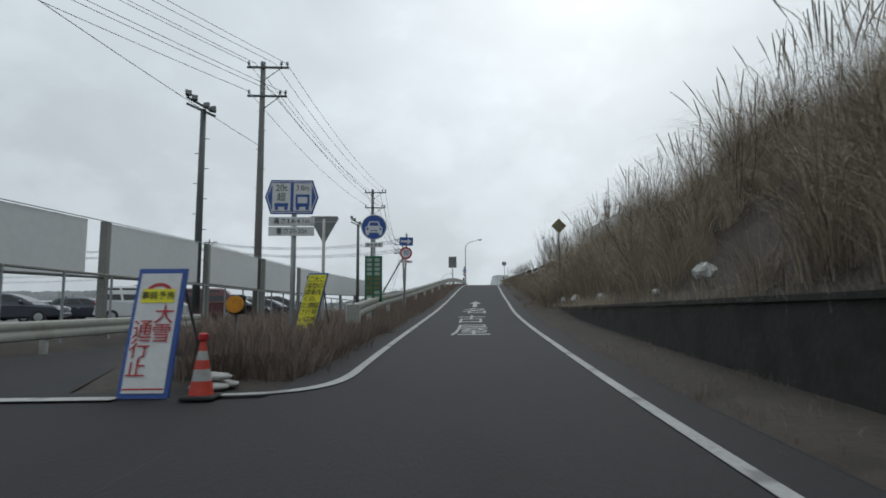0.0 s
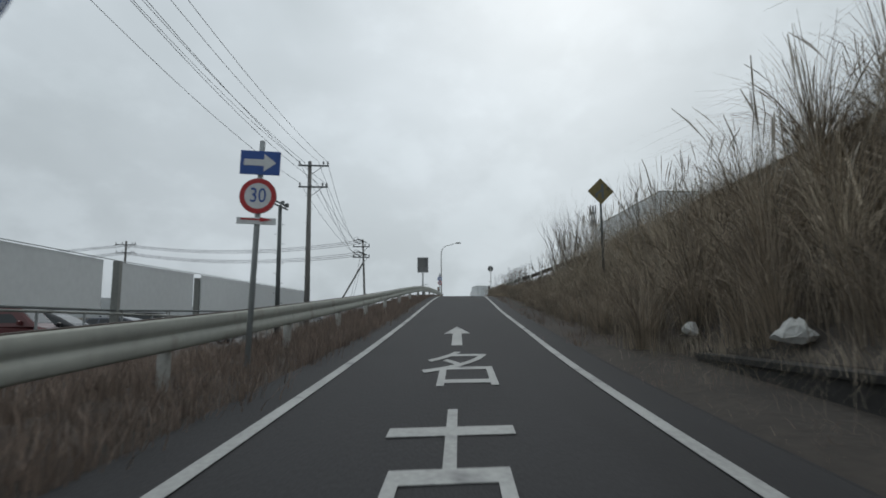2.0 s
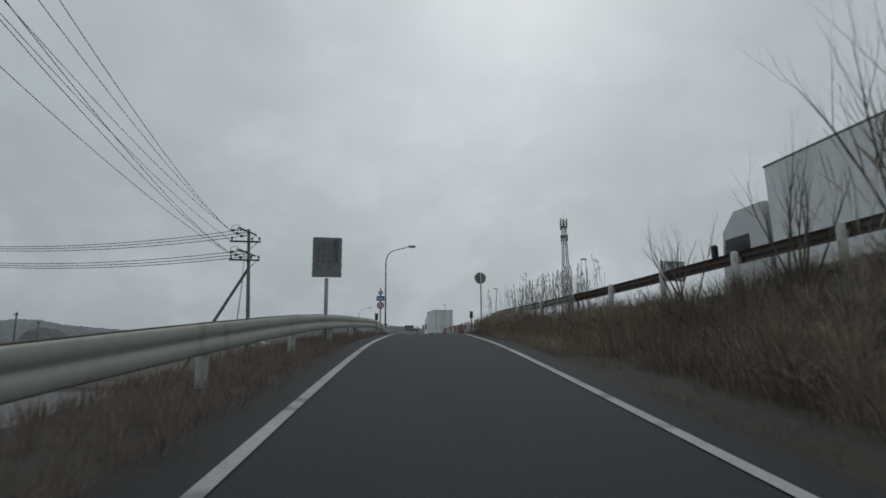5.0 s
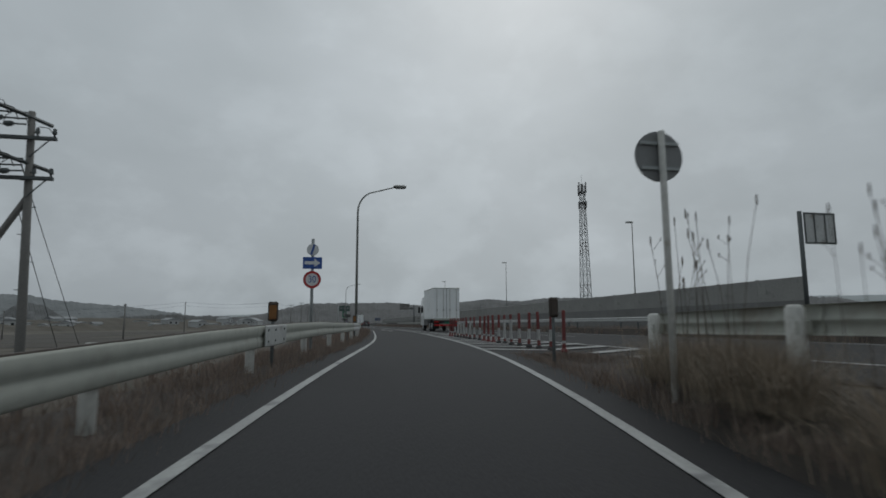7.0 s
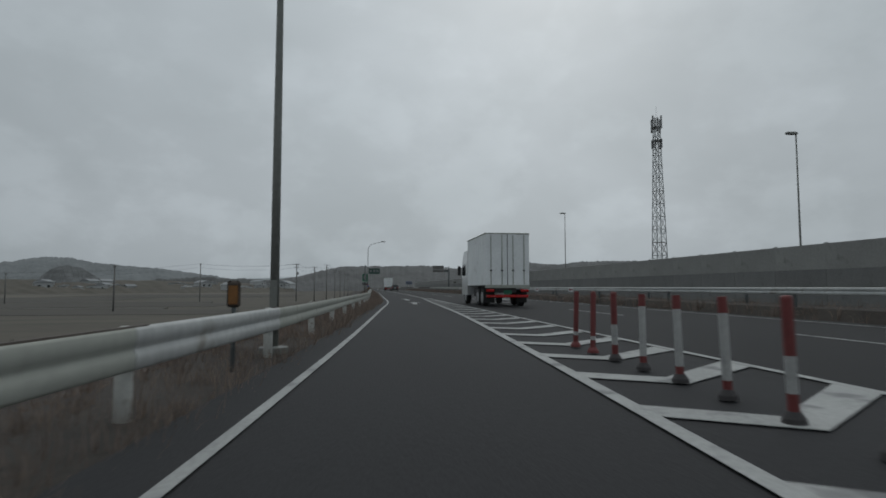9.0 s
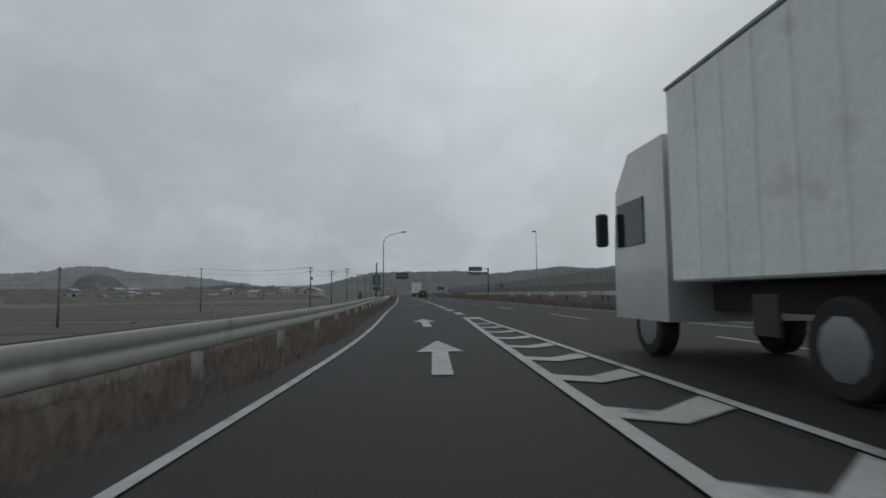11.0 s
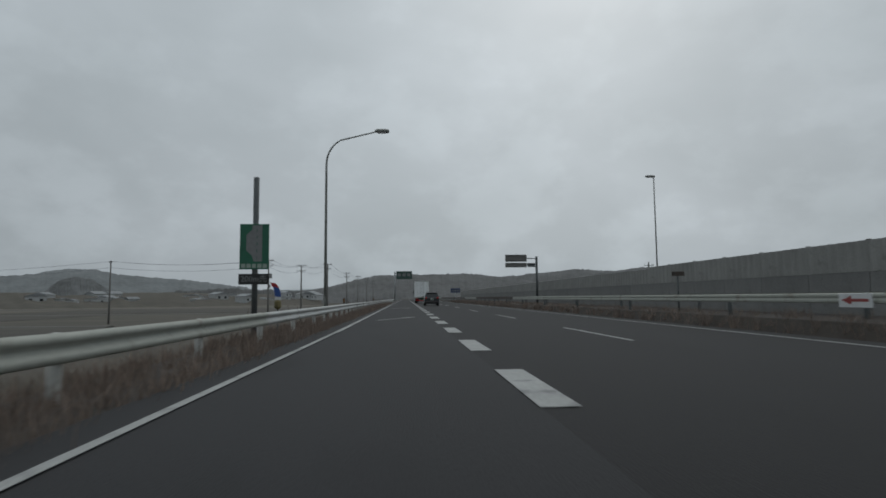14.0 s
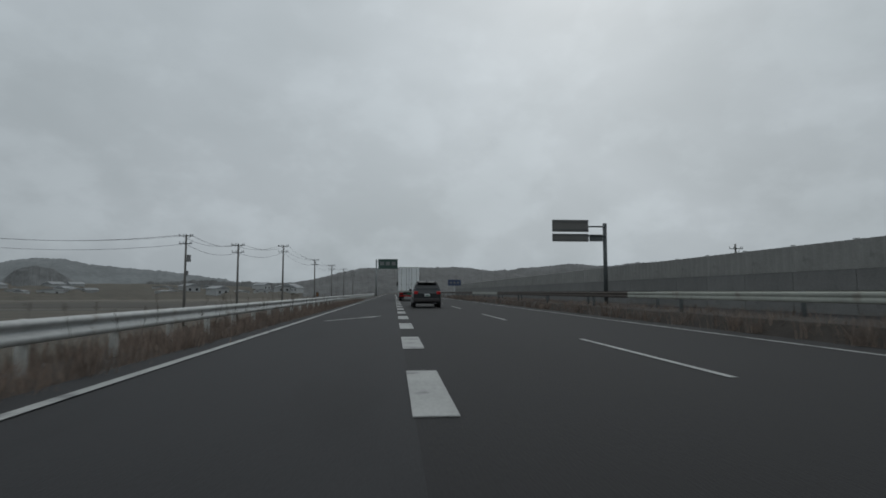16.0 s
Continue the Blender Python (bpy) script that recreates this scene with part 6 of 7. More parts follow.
def car(label, paint, kind="suv", name="car", category="car", group="parked cars"):
    """A car that looks to +y, its origin on the ground under its middle."""
    base = thing(name, (0, 0, 0), label, category, group)
    spec = {
        "suv": (4.6, 0.90, [(0.98, -2.24, 1.00, 0.86), (1.10, -2.2, 0.92, 0.84), (1.42, -2.02, 0.36, 0.745), (1.60, -1.86, -0.05, 0.67), (1.67, -1.62, -0.35, 0.56)], 1.05, 0.345),
        "wagon": (4.4, 0.85, [(0.90, -2.14, 1.10, 0.81), (1.00, -2.1, 1.0, 0.79), (1.28, -1.86, 0.45, 0.68), (1.42, -1.62, 0.02, 0.60), (1.47, -1.4, -0.3, 0.5)], 0.95, 0.31),
        "van": (4.6, 0.85, [(1.05, -2.26, 1.95, 0.84), (1.15, -2.26, 1.88, 0.83), (1.65, -2.22, 1.40, 0.77), (1.88, -2.16, 1.18, 0.71), (1.95, -2.05, 1.0, 0.6)], 1.10, 0.31)}[kind]
    length, w, cab, belt, r = spec
    h = length / 2

    def ring(y, ww, zb, zt, c=0.09):
        return [(-ww + c, y, zb), (ww - c, y, zb), (ww, y, zb + c), (ww, y, zt - c), (ww - c, y, zt), (-ww + c, y, zt), (-ww, y, zt - c), (-ww, y, zb + c)]
    nose = 0.78 if kind != "van" else 0.98
    body = Shape().loft([ring(-h, w * 0.88, 0.42, belt - 0.14), ring(-h + 0.08, w * 0.96, 0.30, belt - 0.02), ring(-h + 0.9, w, 0.24, belt + 0.02), ring(0.3, w, 0.24, belt), ring(h - 1.15, w, 0.25, belt - 0.03), ring(h - 0.35, w * 0.95, 0.27, nose + 0.08), ring(h - 0.06, w * 0.86, 0.32, nose), ring(h, w * 0.76, 0.40, nose - 0.16)])
    part("body", body, paint, base)
    part("cabin", Shape().loft([[(-ww, y0, z), (ww, y0, z), (ww, y0 + 0.12, z), (ww, y1 - 0.12, z), (ww * 0.93, y1, z), (-ww * 0.93, y1, z), (-ww, y1 - 0.12, z), (-ww, y0 + 0.12, z)] for z, y0, y1, ww in cab]), paint, base)

    def at(z):
        for (z0, a0, b0, w0), (z1, a1, b1, w1) in zip(cab, cab[1:]):
            if z <= z1:
                f = (z - z0) / (z1 - z0)
                return a0 + (a1 - a0) * f, b0 + (b1 - b0) * f, w0 + (w1 - w0) * f
        return cab[-1][1:]
    za, zb = belt + 0.08, cab[-2][0] - 0.05
    (ra, fa, wa), (rb, fb, wb) = at(za), at(zb)
    e = 0.012
    part("rear_window", Shape().loft([[(-wa * 0.86, ra - e, za), (wa * 0.86, ra - e, za), (wb * 0.86, rb - e, zb), (-wb * 0.86, rb - e, zb)], [(-wa * 0.86, ra + 0.02, za), (wa * 0.86, ra + 0.02, za), (wb * 0.86, rb + 0.02, zb), (-wb * 0.86, rb + 0.02, zb)]]), GLASS, base)
    part("windscreen", Shape().loft([[(-wa * 0.86, fa + e, za), (wa * 0.86, fa + e, za), (wb * 0.84, fb + e, zb), (-wb * 0.84, fb + e, zb)], [(-wa * 0.86, fa - 0.03, za), (wa * 0.86, fa - 0.03, za), (wb * 0.84, fb - 0.03, zb), (-wb * 0.84, fb - 0.03, zb)]]), GLASS, base)
    cuts = [(0.08, 0.30), (0.33, 0.60), (0.63, 0.90)]
    for s0, s1 in cuts:
        for sd in (-1, 1):
            q = []
            for x_off in (e, -0.02):
                q.append([(sd * (wa + x_off), ra + (fa - ra) * s0, za), (sd * (wa + x_off), ra + (fa - ra) * s1, za), (sd * (wb + x_off), rb + (fb - rb) * min(s1, 0.93), zb), (sd * (wb + x_off), rb + (fb - rb) * max(s0, 0.04), zb)])
            part("side_window", Shape().loft(q), GLASS, base)
    for sd in (-1, 1):
        for y in (-h + 0.85, h - 0.85):
            part("wheel_arch", Shape().loft([[(sd * (w + d), y + 1.12 * r * math.cos(a), r + 1.12 * r * math.sin(a)) for a in [6.28318 * k / 18 for k in range(18)]] for d in (-0.05, 0.006)]), BLACKPAINT, base)
            wheel(base, sd * (w - 0.10), y, r)
        part("tail_lamp", Shape().box(sd * w * 0.80 - 0.13, sd * w * 0.80 + 0.13, -h - 0.015, -h + 0.2, belt - 0.20, belt + 0.0, 0.03), TAILRED, base)
        part("head_lamp", Shape().box(sd * w * 0.68 - 0.16, sd * w * 0.68 + 0.16, h - 0.28, h - 0.02, nose - 0.16, nose - 0.02, 0.03), LAMPCLEAR, base)
        part("mirror", Shape().box(sd * (w + 0.08) - 0.09, sd * (w + 0.08) + 0.09, fa - 0.45, fa - 0.33, belt, belt + 0.16, 0.03), paint, base)
        part("door_handle", Shape().box(sd * w - 0.02, sd * w + 0.02, -0.5, -0.3, belt - 0.16, belt - 0.12, 0.005), RIM, base)
    part("bumper", Shape().box(-w * 0.92, w * 0.92, -h - 0.06, -h + 0.12, 0.36, 0.60, 0.05), CHASSIS if kind == "suv" else paint, base)
    part("bumper", Shape().box(-w * 0.85, w * 0.85, h - 0.10, h + 0.05, 0.34, 0.52, 0.05), CHASSIS if kind == "suv" else paint, base)
    part("number_plate", Shape().box(-0.17, 0.17, -h - 0.03, -h + 0.02, belt - 0.33, belt - 0.17, 0.004), PLATE, base)
    part("plate_bar", Shape().box(-0.12, 0.12, -h - 0.034, -h - 0.03, belt - 0.30, belt - 0.24), SIGNGREEN, base)
    if kind == "suv":
        part("spoiler", Shape().box(-0.62, 0.62, rb - 0.22, rb + 0.1, zb + 0.02, zb + 0.08, 0.02), paint, base)
        for sd in (-1, 1):
            part("roof_rail", Shape().tube([(sd * 0.58, -1.7, 1.66), (sd * 0.6, -1.5, 1.71), (sd * 0.6, -0.5, 1.71), (sd * 0.58, -0.35, 1.66)], 0.02, 6), BLACKPAINT, base)
        part("exhaust", Shape().tube([(0.5, -h - 0.06, 0.30), (0.5, -h + 0.2, 0.30)], 0.04, 8), RIM, base)
    part("aerial", Shape().loft([[(-0.02, rb + 0.25, cab[-1][0]), (0.02, rb + 0.25, cab[-1][0]), (0.02, rb + 0.45, cab[-1][0]), (-0.02, rb + 0.45, cab[-1][0])], [(-0.006, rb + 0.24, cab[-1][0] + 0.08), (0.006, rb + 0.24, cab[-1][0] + 0.08), (0.006, rb + 0.28, cab[-1][0] + 0.08), (-0.006, rb + 0.28, cab[-1][0] + 0.08)]]), paint, base)
    return base


suv = car("black estate-style SUV driving on the wet expressway", CARBLACK, "suv", group="vehicles on the expressway")
suv.matrix_basis = pose(1.82, 73.0, 0.012)


def truck(label, length=12.6, box_h=2.55, width=2.36, cab_paint=None, doors=True):
    """A box lorry that looks to +y; its origin on the ground under the rear edge."""
    base = thing("box_lorry", (0, 0, 0), label, "lorry", "vehicles on the expressway")
    w, z0 = width / 2, 1.12
    z1 = z0 + box_h
    part("cargo_box", Shape().box(-w, w, 0.0, length - 2.3, z0, z1, 0.03), BOXSILVER, base)
    for k in range(int((length - 2.6) / 0.6)):
        for sd in (-1, 1):
            part("box_rib", Shape().box(sd * (w + 0.008) - 0.012, sd * (w + 0.008) + 0.012, 0.3 + 0.6 * k, 0.34 + 0.6 * k, z0 + 0.05, z1 - 0.06), BOXSILVER, base)
    part("roof_trim", Shape().box(-w - 0.02, w + 0.02, -0.02, length - 2.28, z1 - 0.01, z1 + 0.05, 0.015), STEEL, base)
    if doors:
        for x in (-0.75 * w, -0.25 * w, 0.25 * w, 0.75 * w):
            part("lock_bar", Shape().tube([(x, -0.03, z0 + 0.05), (x, -0.03, z1 - 0.08)], 0.022, 6), STEEL, base)
            part("hinge", Shape().box(x - 0.06, x + 0.06, -0.05, 0.0, z0 + 0.75, z0 + 0.83, 0.01), DARKSTEEL, base)
        part("door_seam", Shape().box(-0.015, 0.015, -0.012, 0.0, z0 + 0.03, z1 - 0.03), CHASSIS, base)
    part("rear_frame", Shape().box(-w - 0.02, w + 0.02, -0.03, 0.06, z0 - 0.14, z0 + 0.03, 0.01), STEEL, base)
    part("chassis", Shape().box(-0.5, 0.5, 0.1, length - 0.6, 0.72, z0 - 0.02, 0.02), CHASSIS, base)
    part("under_guard", Shape().box(-w * 0.95, w * 0.95, -0.02, 0.12, 0.48, 0.62, 0.02), TAILRED, base, "red and dark rear underrun bar")
    for sd in (-1, 1):
        part("side_guard", Shape().box(sd * (w - 0.08) - 0.02, sd * (w - 0.08) + 0.02, 3.6, length - 4.4, 0.5, 0.95, 0.01), CHASSIS, base)
        part("tail_lamp", Shape().box(sd * w * 0.78 - 0.22, sd * w * 0.78 + 0.22, -0.04, 0.02, 0.78, 0.92, 0.02), TAILRED, base)
        part("mud_flap", Shape().box(sd * w * 0.74 - 0.28, sd * w * 0.74 + 0.28, 0.45, 0.47, 0.2, 0.9), RUBBER, base)
        for y in (1.15, 2.35, length - 1.35):
            wheel(base, sd * (w - 0.2), y, 0.47, 0.30)
    cabp = cab_paint or CARWHITE
    part("cab", Shape().loft([[(-w * 0.98, y0, z), (w * 0.98, y0, z), (w * 0.98, y1 - 0.15, z), (w * 0.8, y1, z), (-w * 0.8, y1, z), (-w * 0.98, y1 - 0.15, z)] for z, y0, y1 in ((0.55, length - 2.1, length), (1.6, length - 2.1, length), (2.75, length - 2.1, length - 0.12), (3.3, length - 2.1, length - 0.7))]), cabp, base)
    part("windscreen", Shape().box(-w * 0.78, w * 0.78, length - 0.1, length + 0.005, 1.75, 2.6, 0.02), GLASS, base)
    for sd in (-1, 1):
        part("side_window", Shape().box(sd * w * 0.985 - 0.015, sd * w * 0.985 + 0.015, length - 1.4, length - 0.35, 1.75, 2.5, 0.01), GLASS, base)
        part("mirror", Shape().box(sd * (w + 0.15) - 0.1, sd * (w + 0.15) + 0.1, length - 0.1, length + 0.05, 1.8, 2.4, 0.03), BLACKPAINT, base)
    part("number_plate", Shape().box(-0.22, 0.22, -0.03, 0.0, 0.66, 0.86, 0.004), SIGNGREEN, base)
    return base


lorry = truck("silver box lorry driving ahead with red tail lamps", 12.0, 2.75)
lorry.matrix_basis = pose(1.45, 101.4, 0.012)
lorry2 = truck("white high box lorry on the expressway above the bank", 11.6, 3.1, 2.4)
lorry2.matrix_basis = pose(1.75, -110.2, main_z(-105) + 0.05, -1.6)
lorry3 = truck("pale box lorry with red tail lamps on the expressway", 7.6, 2.75, 2.4)
lorry3.matrix_basis = pose(1.9, -45.2, 0.012)

c1 = car("white estate car parked behind the screen fence", CARWHITE, "wagon")
c2 = car("white delivery van parked behind the screen fence", CARWHITE, "van")
c3 = car("dark blue car parked behind the screen fence", CARDARK, "wagon")
c4 = car("maroon van parked behind the screen fence", CARRED, "van")
c5 = car("silver car parked behind the screen fence", CARSILVER, "wagon")
c6 = car("black SUV parked behind the screen fence", CARBLACK, "suv")
park = [(c1, -46.5, -110.91, 95), (c1, -42.5, -108.39, 80), (c2, -30.6, -120.5, 75), (c4, -28.4, -117.3, 82), (c6, -27.4, -114.6, 85), (c1, -31.5, -113.5, 70), (c3, -35.2, -124.0, 80), (c3, -26.0, -111.27, 92), (c6, -25.6, -107.66, 85), (c5, -25.0, -104.42, 88),
        (c3, -36.0, -115.95, 80), (c5, -38, -120.28, 90), (c2, -52, -101.84, 60), (c6, -34, -108.75, 95), (c1, -33.5, -103.08, 88), (c5, -32.0, -99.36, 85), (c3, -31.5, -96.11, 90), (c1, -58, -112.35, 85), (c3, -54, -120.28, 90)]
used = set()
for proto_car, x, y, turn in park:
    m = pose(x, y, GZ + 0.045, 0, 0, -turn)
    if proto_car.name in used:
        copy_thing(proto_car, m)
    else:
        proto_car.matrix_basis = m
        used.add(proto_car.name)

# ---- grass, weeds and shrubs ----


def blades(name, spots, material, height, n_per, spread, width, lean, segs=3, label="", category="grass", seed=1, plume=0.0, droop=0.28, heading=None):
    """Many curved blades standing in tufts, as one mesh. spots: rows of x, y, z, scale."""
    rg = np.random.default_rng(seed)
    sp = np.repeat(np.array(spots), n_per, axis=0)
    n = len(sp)
    sc = sp[:, 3] * rg.uniform(0.55, 1.12, n)
    ang, out = rg.uniform(0, 6.283, n), np.abs(rg.normal(0, 1, n))
    root = sp[:, :3] + np.stack([np.cos(ang) * spread * 0.35 * out, np.sin(ang) * spread * 0.35 * out, np.zeros(n)], 1)
    bend = lean * rg.uniform(0.15, 1.3, n)
    dirx, diry = np.cos(ang + rg.normal(0, 0.5, n)), np.sin(ang + rg.normal(0, 0.5, n))
    if heading is not None:
        turn = heading + rg.normal(0, 1.0, n)
        dirx, diry = np.cos(turn), np.sin(turn)
    face = rg.uniform(0, 6.283, n)
    wx, wy = np.cos(face), np.sin(face)
    rows = []
    for k in range(segs + 1):
        f = k / segs
        hgt = height * sc * (f - droop * np.minimum(bend, 2.0) * f ** 3)
        off = height * sc * bend * 0.62 * f ** 2
        c = root + np.stack([dirx * off, diry * off, hgt], 1)
        w = width * sc * (1 - 0.85 * f) * 0.5
        if plume:
            w = width * sc * (0.4 if f < 0.74 else 0.8 + plume * math.sin((f - 0.74) / 0.26 * math.pi * 0.9))
        d = np.stack([wx * w, wy * w, np.zeros(n)], 1)
        rows += [c - d, c + d]
    verts = np.stack(rows, 1)
    m = verts.shape[1]
    base = (np.arange(n) * m)[:, None, None]
    quads = np.array([[2 * k, 2 * k + 1, 2 * k + 3, 2 * k + 2] for k in range(segs)])[None]
    faces = (base + quads).reshape(-1, 4)
    me = bpy.data.meshes.new(name)
    me.vertices.add(n * m)
    me.vertices.foreach_set("co", verts.reshape(-1).astype(np.float32))
    me.loops.add(len(faces) * 4)
    me.loops.foreach_set("vertex_index", faces.reshape(-1).astype(np.int32))
    me.polygons.add(len(faces))
    me.polygons.foreach_set("loop_start", (np.arange(len(faces)) * 4).astype(np.int32))
    me.update(calc_edges=True)
    me.materials.append(material)
    return tagged(new(name, me), label, category, kind="stuff")


rg = random.Random(21)
bank_spots, plume_spots, weed_spots, fringe_spots = [], [], [], []
under_spots = []


def bank_edge(y):
    return wall_x(y) + 0.1 if y < -131 else right_x(y) + 1.45


def bare_earth(x, y):
    """A strip of the bank where no grass grows."""
    dx, dy = x + 11.3, y + 144.6
    along, across = 0.62 * dx + 0.78 * dy, 0.78 * dx - 0.62 * dy
    return -1.2 < along < 5.5 and -0.75 + 0.25 * math.sin(along * 2.1) < across < 1.5


def bank_scale(y, q):
    """How tall the bank's grass grows at y, q of the way up."""
    size = 0.74 + 0.42 * min(1.0, q * 1.6)
    size *= float(np.interp(y, (-138, -135.5, -131, -128.5, -127, -123, -119, -113.5, -110.5, -105), (1.22, 1.42, 1.45, 1.2, 0.9, 0.8, 0.98, 1.08, 0.60, 0.42)))
    if (y > -113 and q > 0.45) or (y > -135 and q > 0.78):
        size *= 0.62
    if y > -107:
        size *= min(1.0, 0.5 + 1.1 * q)
    return size


dark_spots = []
taken = {}


def crowded(x, y, gap):
    """Whether another clump stands within the gap."""
    a, b = int(x // 1.5), int(y // 1.5)
    near = [p for i in (-1, 0, 1) for j in (-1, 0, 1) for p in taken.get((a + i, b + j), ())]
    if any((p[0] - x) ** 2 + (p[1] - y) ** 2 < gap * gap for p in near):
        return True
    taken.setdefault((a, b), []).append((x, y))
    return False


for k in range(5200):
    y = -163 + 70 * rg.random() ** 1.05
    q = rg.random()
    x = bank_edge(y) + (-4.0 - bank_edge(y)) * q
    if bare_earth(x, y) or (x + 10.9) ** 2 + (y + 144.2) ** 2 < 1.1 or (x < wall_x(y) + 0.9 and min(abs(y + 130.6), abs(y + 133.2), abs(y + 137.5), abs(y + 128.1)) < 0.5):
        continue
    lump = 0.92 + 0.55 * noise.noise((x * 0.4, y * 0.25, 1.0)) + rg.uniform(-0.28, 0.25)
    size = max(0.28, lump * bank_scale(y, q))
    if crowded(x, y, 0.30 + 0.36 * min(1.2, size)):
        continue
    # clumps at the foot of the bank always take the darker straw colour
    (dark_spots if q < 0.22 or noise.noise((x * 0.5, y * 0.35, 7.0)) + rg.uniform(-0.35, 0.35) > (0.0 if y < -126 else 0.2 if y < -107 else -0.45) else bank_spots).append((x, y, bank_z(x, y) - 0.08, size))
    if rg.random() < (0.85 if y < -127 else 0.45) and q > 0.2 and y < -108:
        plume_spots.append((x, y, bank_z(x, y), min(1.12, max(0.6 if y < -122 else 0.28, size)) * rg.uniform(0.85, 1.08) * (1.36 if y < -138 and q > 0.35 else 1.1 if y < -128 and q < 0.78 else 1.0)))
for k in range(330):
    y = rg.uniform(-105, -93.4)
    a = right_x(y) + 0.75
    q = rg.random()
    x = a + (-4.95 - a) * q
    (dark_spots if k % 7 else bank_spots).append((x, y, bank_z(x, y) - 0.06, rg.uniform(0.75, 1.1) * (0.16 + 0.36 * q)))
for k in range(110):
    y = rg.uniform(-102, -93.2)
    x = rg.uniform(-5.7, -4.9)
    dark_spots.append((x, y, bank_z(x, y) - 0.05, rg.uniform(0.32, 0.5)))
for k in range(46):
    y = rg.uniform(-92.4, -90.1)
    a = right_x(y) + 0.75
    dark_spots.append((a + rg.random() * max(0.2, -4.75 + 0.57 * (y + 91.2) - a), y, bank_z(-4.9, y) - 0.06, rg.uniform(0.22, 0.38)))
for k in range(40):
    y = rg.uniform(-122, -108)
    x = wall_x(y) + (-4.1 - wall_x(y)) * rg.uniform(0.3, 1.0)
    plume_spots.append((x, y, bank_z(x, y), rg.uniform(0.8, 1.12) * (1.0 if y < -113 else 0.75)))
for k in range(2600):
    y = rg.uniform(-163, -86.0)
    a, b = bank_edge(y), -4.0
    if b - a < 0.4:
        continue
    x = a + (b - a) * rg.random()
    if bare_earth(x, y) and rg.random() < 0.8:
        continue
    if y > -94 and rg.random() < 0.6:
        continue
    under_spots.append((x, y, bank_z(x, y) - 0.05, rg.uniform(0.5, 1.1) * (1.0 if y < -95 else 0.35)))
for k in range(230):
    y = rg.uniform(-162, -130.5)
    x = wall_x(y) + rg.uniform(-0.15, 0.25)
    fringe_spots.append((x, y, ramp_z(y) + wall_h(y) + 0.03, rg.uniform(0.3, 0.8)))
for k in range(24):
    y = rg.uniform(-136, -128)
    x = wall_x(y) - rg.uniform(0.3, 0.9)
    fringe_spots.append((x, y, ramp_z(y), rg.uniform(0.2, 0.5)))
blades("silver_grass", bank_spots, SUSUKI, 1.95, 230, 0.5, 0.012, 1.45, 6, "arching dry silver grass clumps in straw brown on the bank", "grass", 1, droop=0.47)
blades("silver_grass_old", dark_spots, SUSUKIDARK, 1.8, 200, 0.6, 0.012, 1.3, 5, "darker brown silver grass clumps on the bank", "grass", 9, droop=0.42)
blades("bank_undergrowth", under_spots, UNDERGROWTH, 0.75, 26, 0.6, 0.014, 1.1, 3, "low tangled dry undergrowth on the bank", "grass", 8, droop=0.36)
blades("silver_grass_fringe", fringe_spots, SUSUKI, 1.1, 18, 0.8, 0.008, 1.9, 5, "dry silver grass hanging over the retaining wall", "grass", 6, droop=0.62, heading=3.3)
blades("silver_grass_plumes", plume_spots, SUSUKI2, 2.6, 10, 0.55, 0.0045, 0.4, 8, "pale feathery seed heads of silver grass on the bank", "grass", 2, plume=2.4)

for k in range(9600):
    y = rg.uniform(-180, 105)
    if y < -139:
        y = rg.uniform(-145.2, -80)
    edge = left_x(y) - 0.6
    x = edge - rg.random() ** 1.3 * 2.3 + 0.08
    if y < -138:
        x = edge - rg.random() * 2.0 + 0.12
    weed_spots.append((x, y, max(FIELD_Z, surface_z(y) - 0.07 - max(0.0, edge - 1.65 - x) * 0.6), rg.uniform(0.45, 1.15) * (1.45 if 34 < y < 82 and rg.random() < 0.2 else 1.0)))
for k in range(2600):
    y = rg.uniform(-180, -84.0)
    x = right_x(y) + 0.58 + rg.random() * 1.4
    if -142 < y < -96 and rg.random() < (0.7 if y < -112 else 0.3):
        continue
    weed_spots.append((x, y, ramp_z(y) - 0.06, rg.uniform(0.3, 0.9) * (0.6 if y < -130 else 1.0)))
for k in range(4200):
    y = rg.uniform(-80, 130)
    weed_spots.append((rg.uniform(8.62, 11.4), y, main_z(y) + 0.0, rg.uniform(0.8, 1.9)))
for k in range(900):
    x, y = rg.uniform(-22.5, -16.8), rg.uniform(-146.9, -137.0)
    if x < left_x(y) - 0.6 and x > -18.4 - 0.31 * (y + 147):
        weed_spots.append((x, y, max(FIELD_Z + 0.02, surface_z(y) - 0.1), rg.uniform(0.6, 1.25)))
for k in range(300):
    y = rg.uniform(-94, -83.6)
    weed_spots.append((right_x(y) + 0.5 + rg.random() ** 1.6 * (-3.55 - right_x(y)), y, 0.5 * (ramp_z(y) + main_z(y)) - 0.03, rg.uniform(0.35, 0.9)))
for k in range(34):
    y = rg.uniform(-91.3, -90.0)
    weed_spots.append((rg.uniform(-5.1, -4.65), y, 0.0, rg.uniform(0.9, 1.9)))
for k in range(60):
    y = rg.uniform(-91.5, -88.5)
    weed_spots.append((right_x(y) + rg.uniform(0.5, 1.2), y, ramp_z(y) - 0.03, rg.uniform(0.8, 1.3)))
for k in range(620):
    y = rg.uniform(-146.2, -139.5)
    x = left_x(y) - 0.62 - rg.random() ** 1.2 * 1.7
    weed_spots.append((x, y, surface_z(y) - 0.06, rg.uniform(0.8, 1.5)))
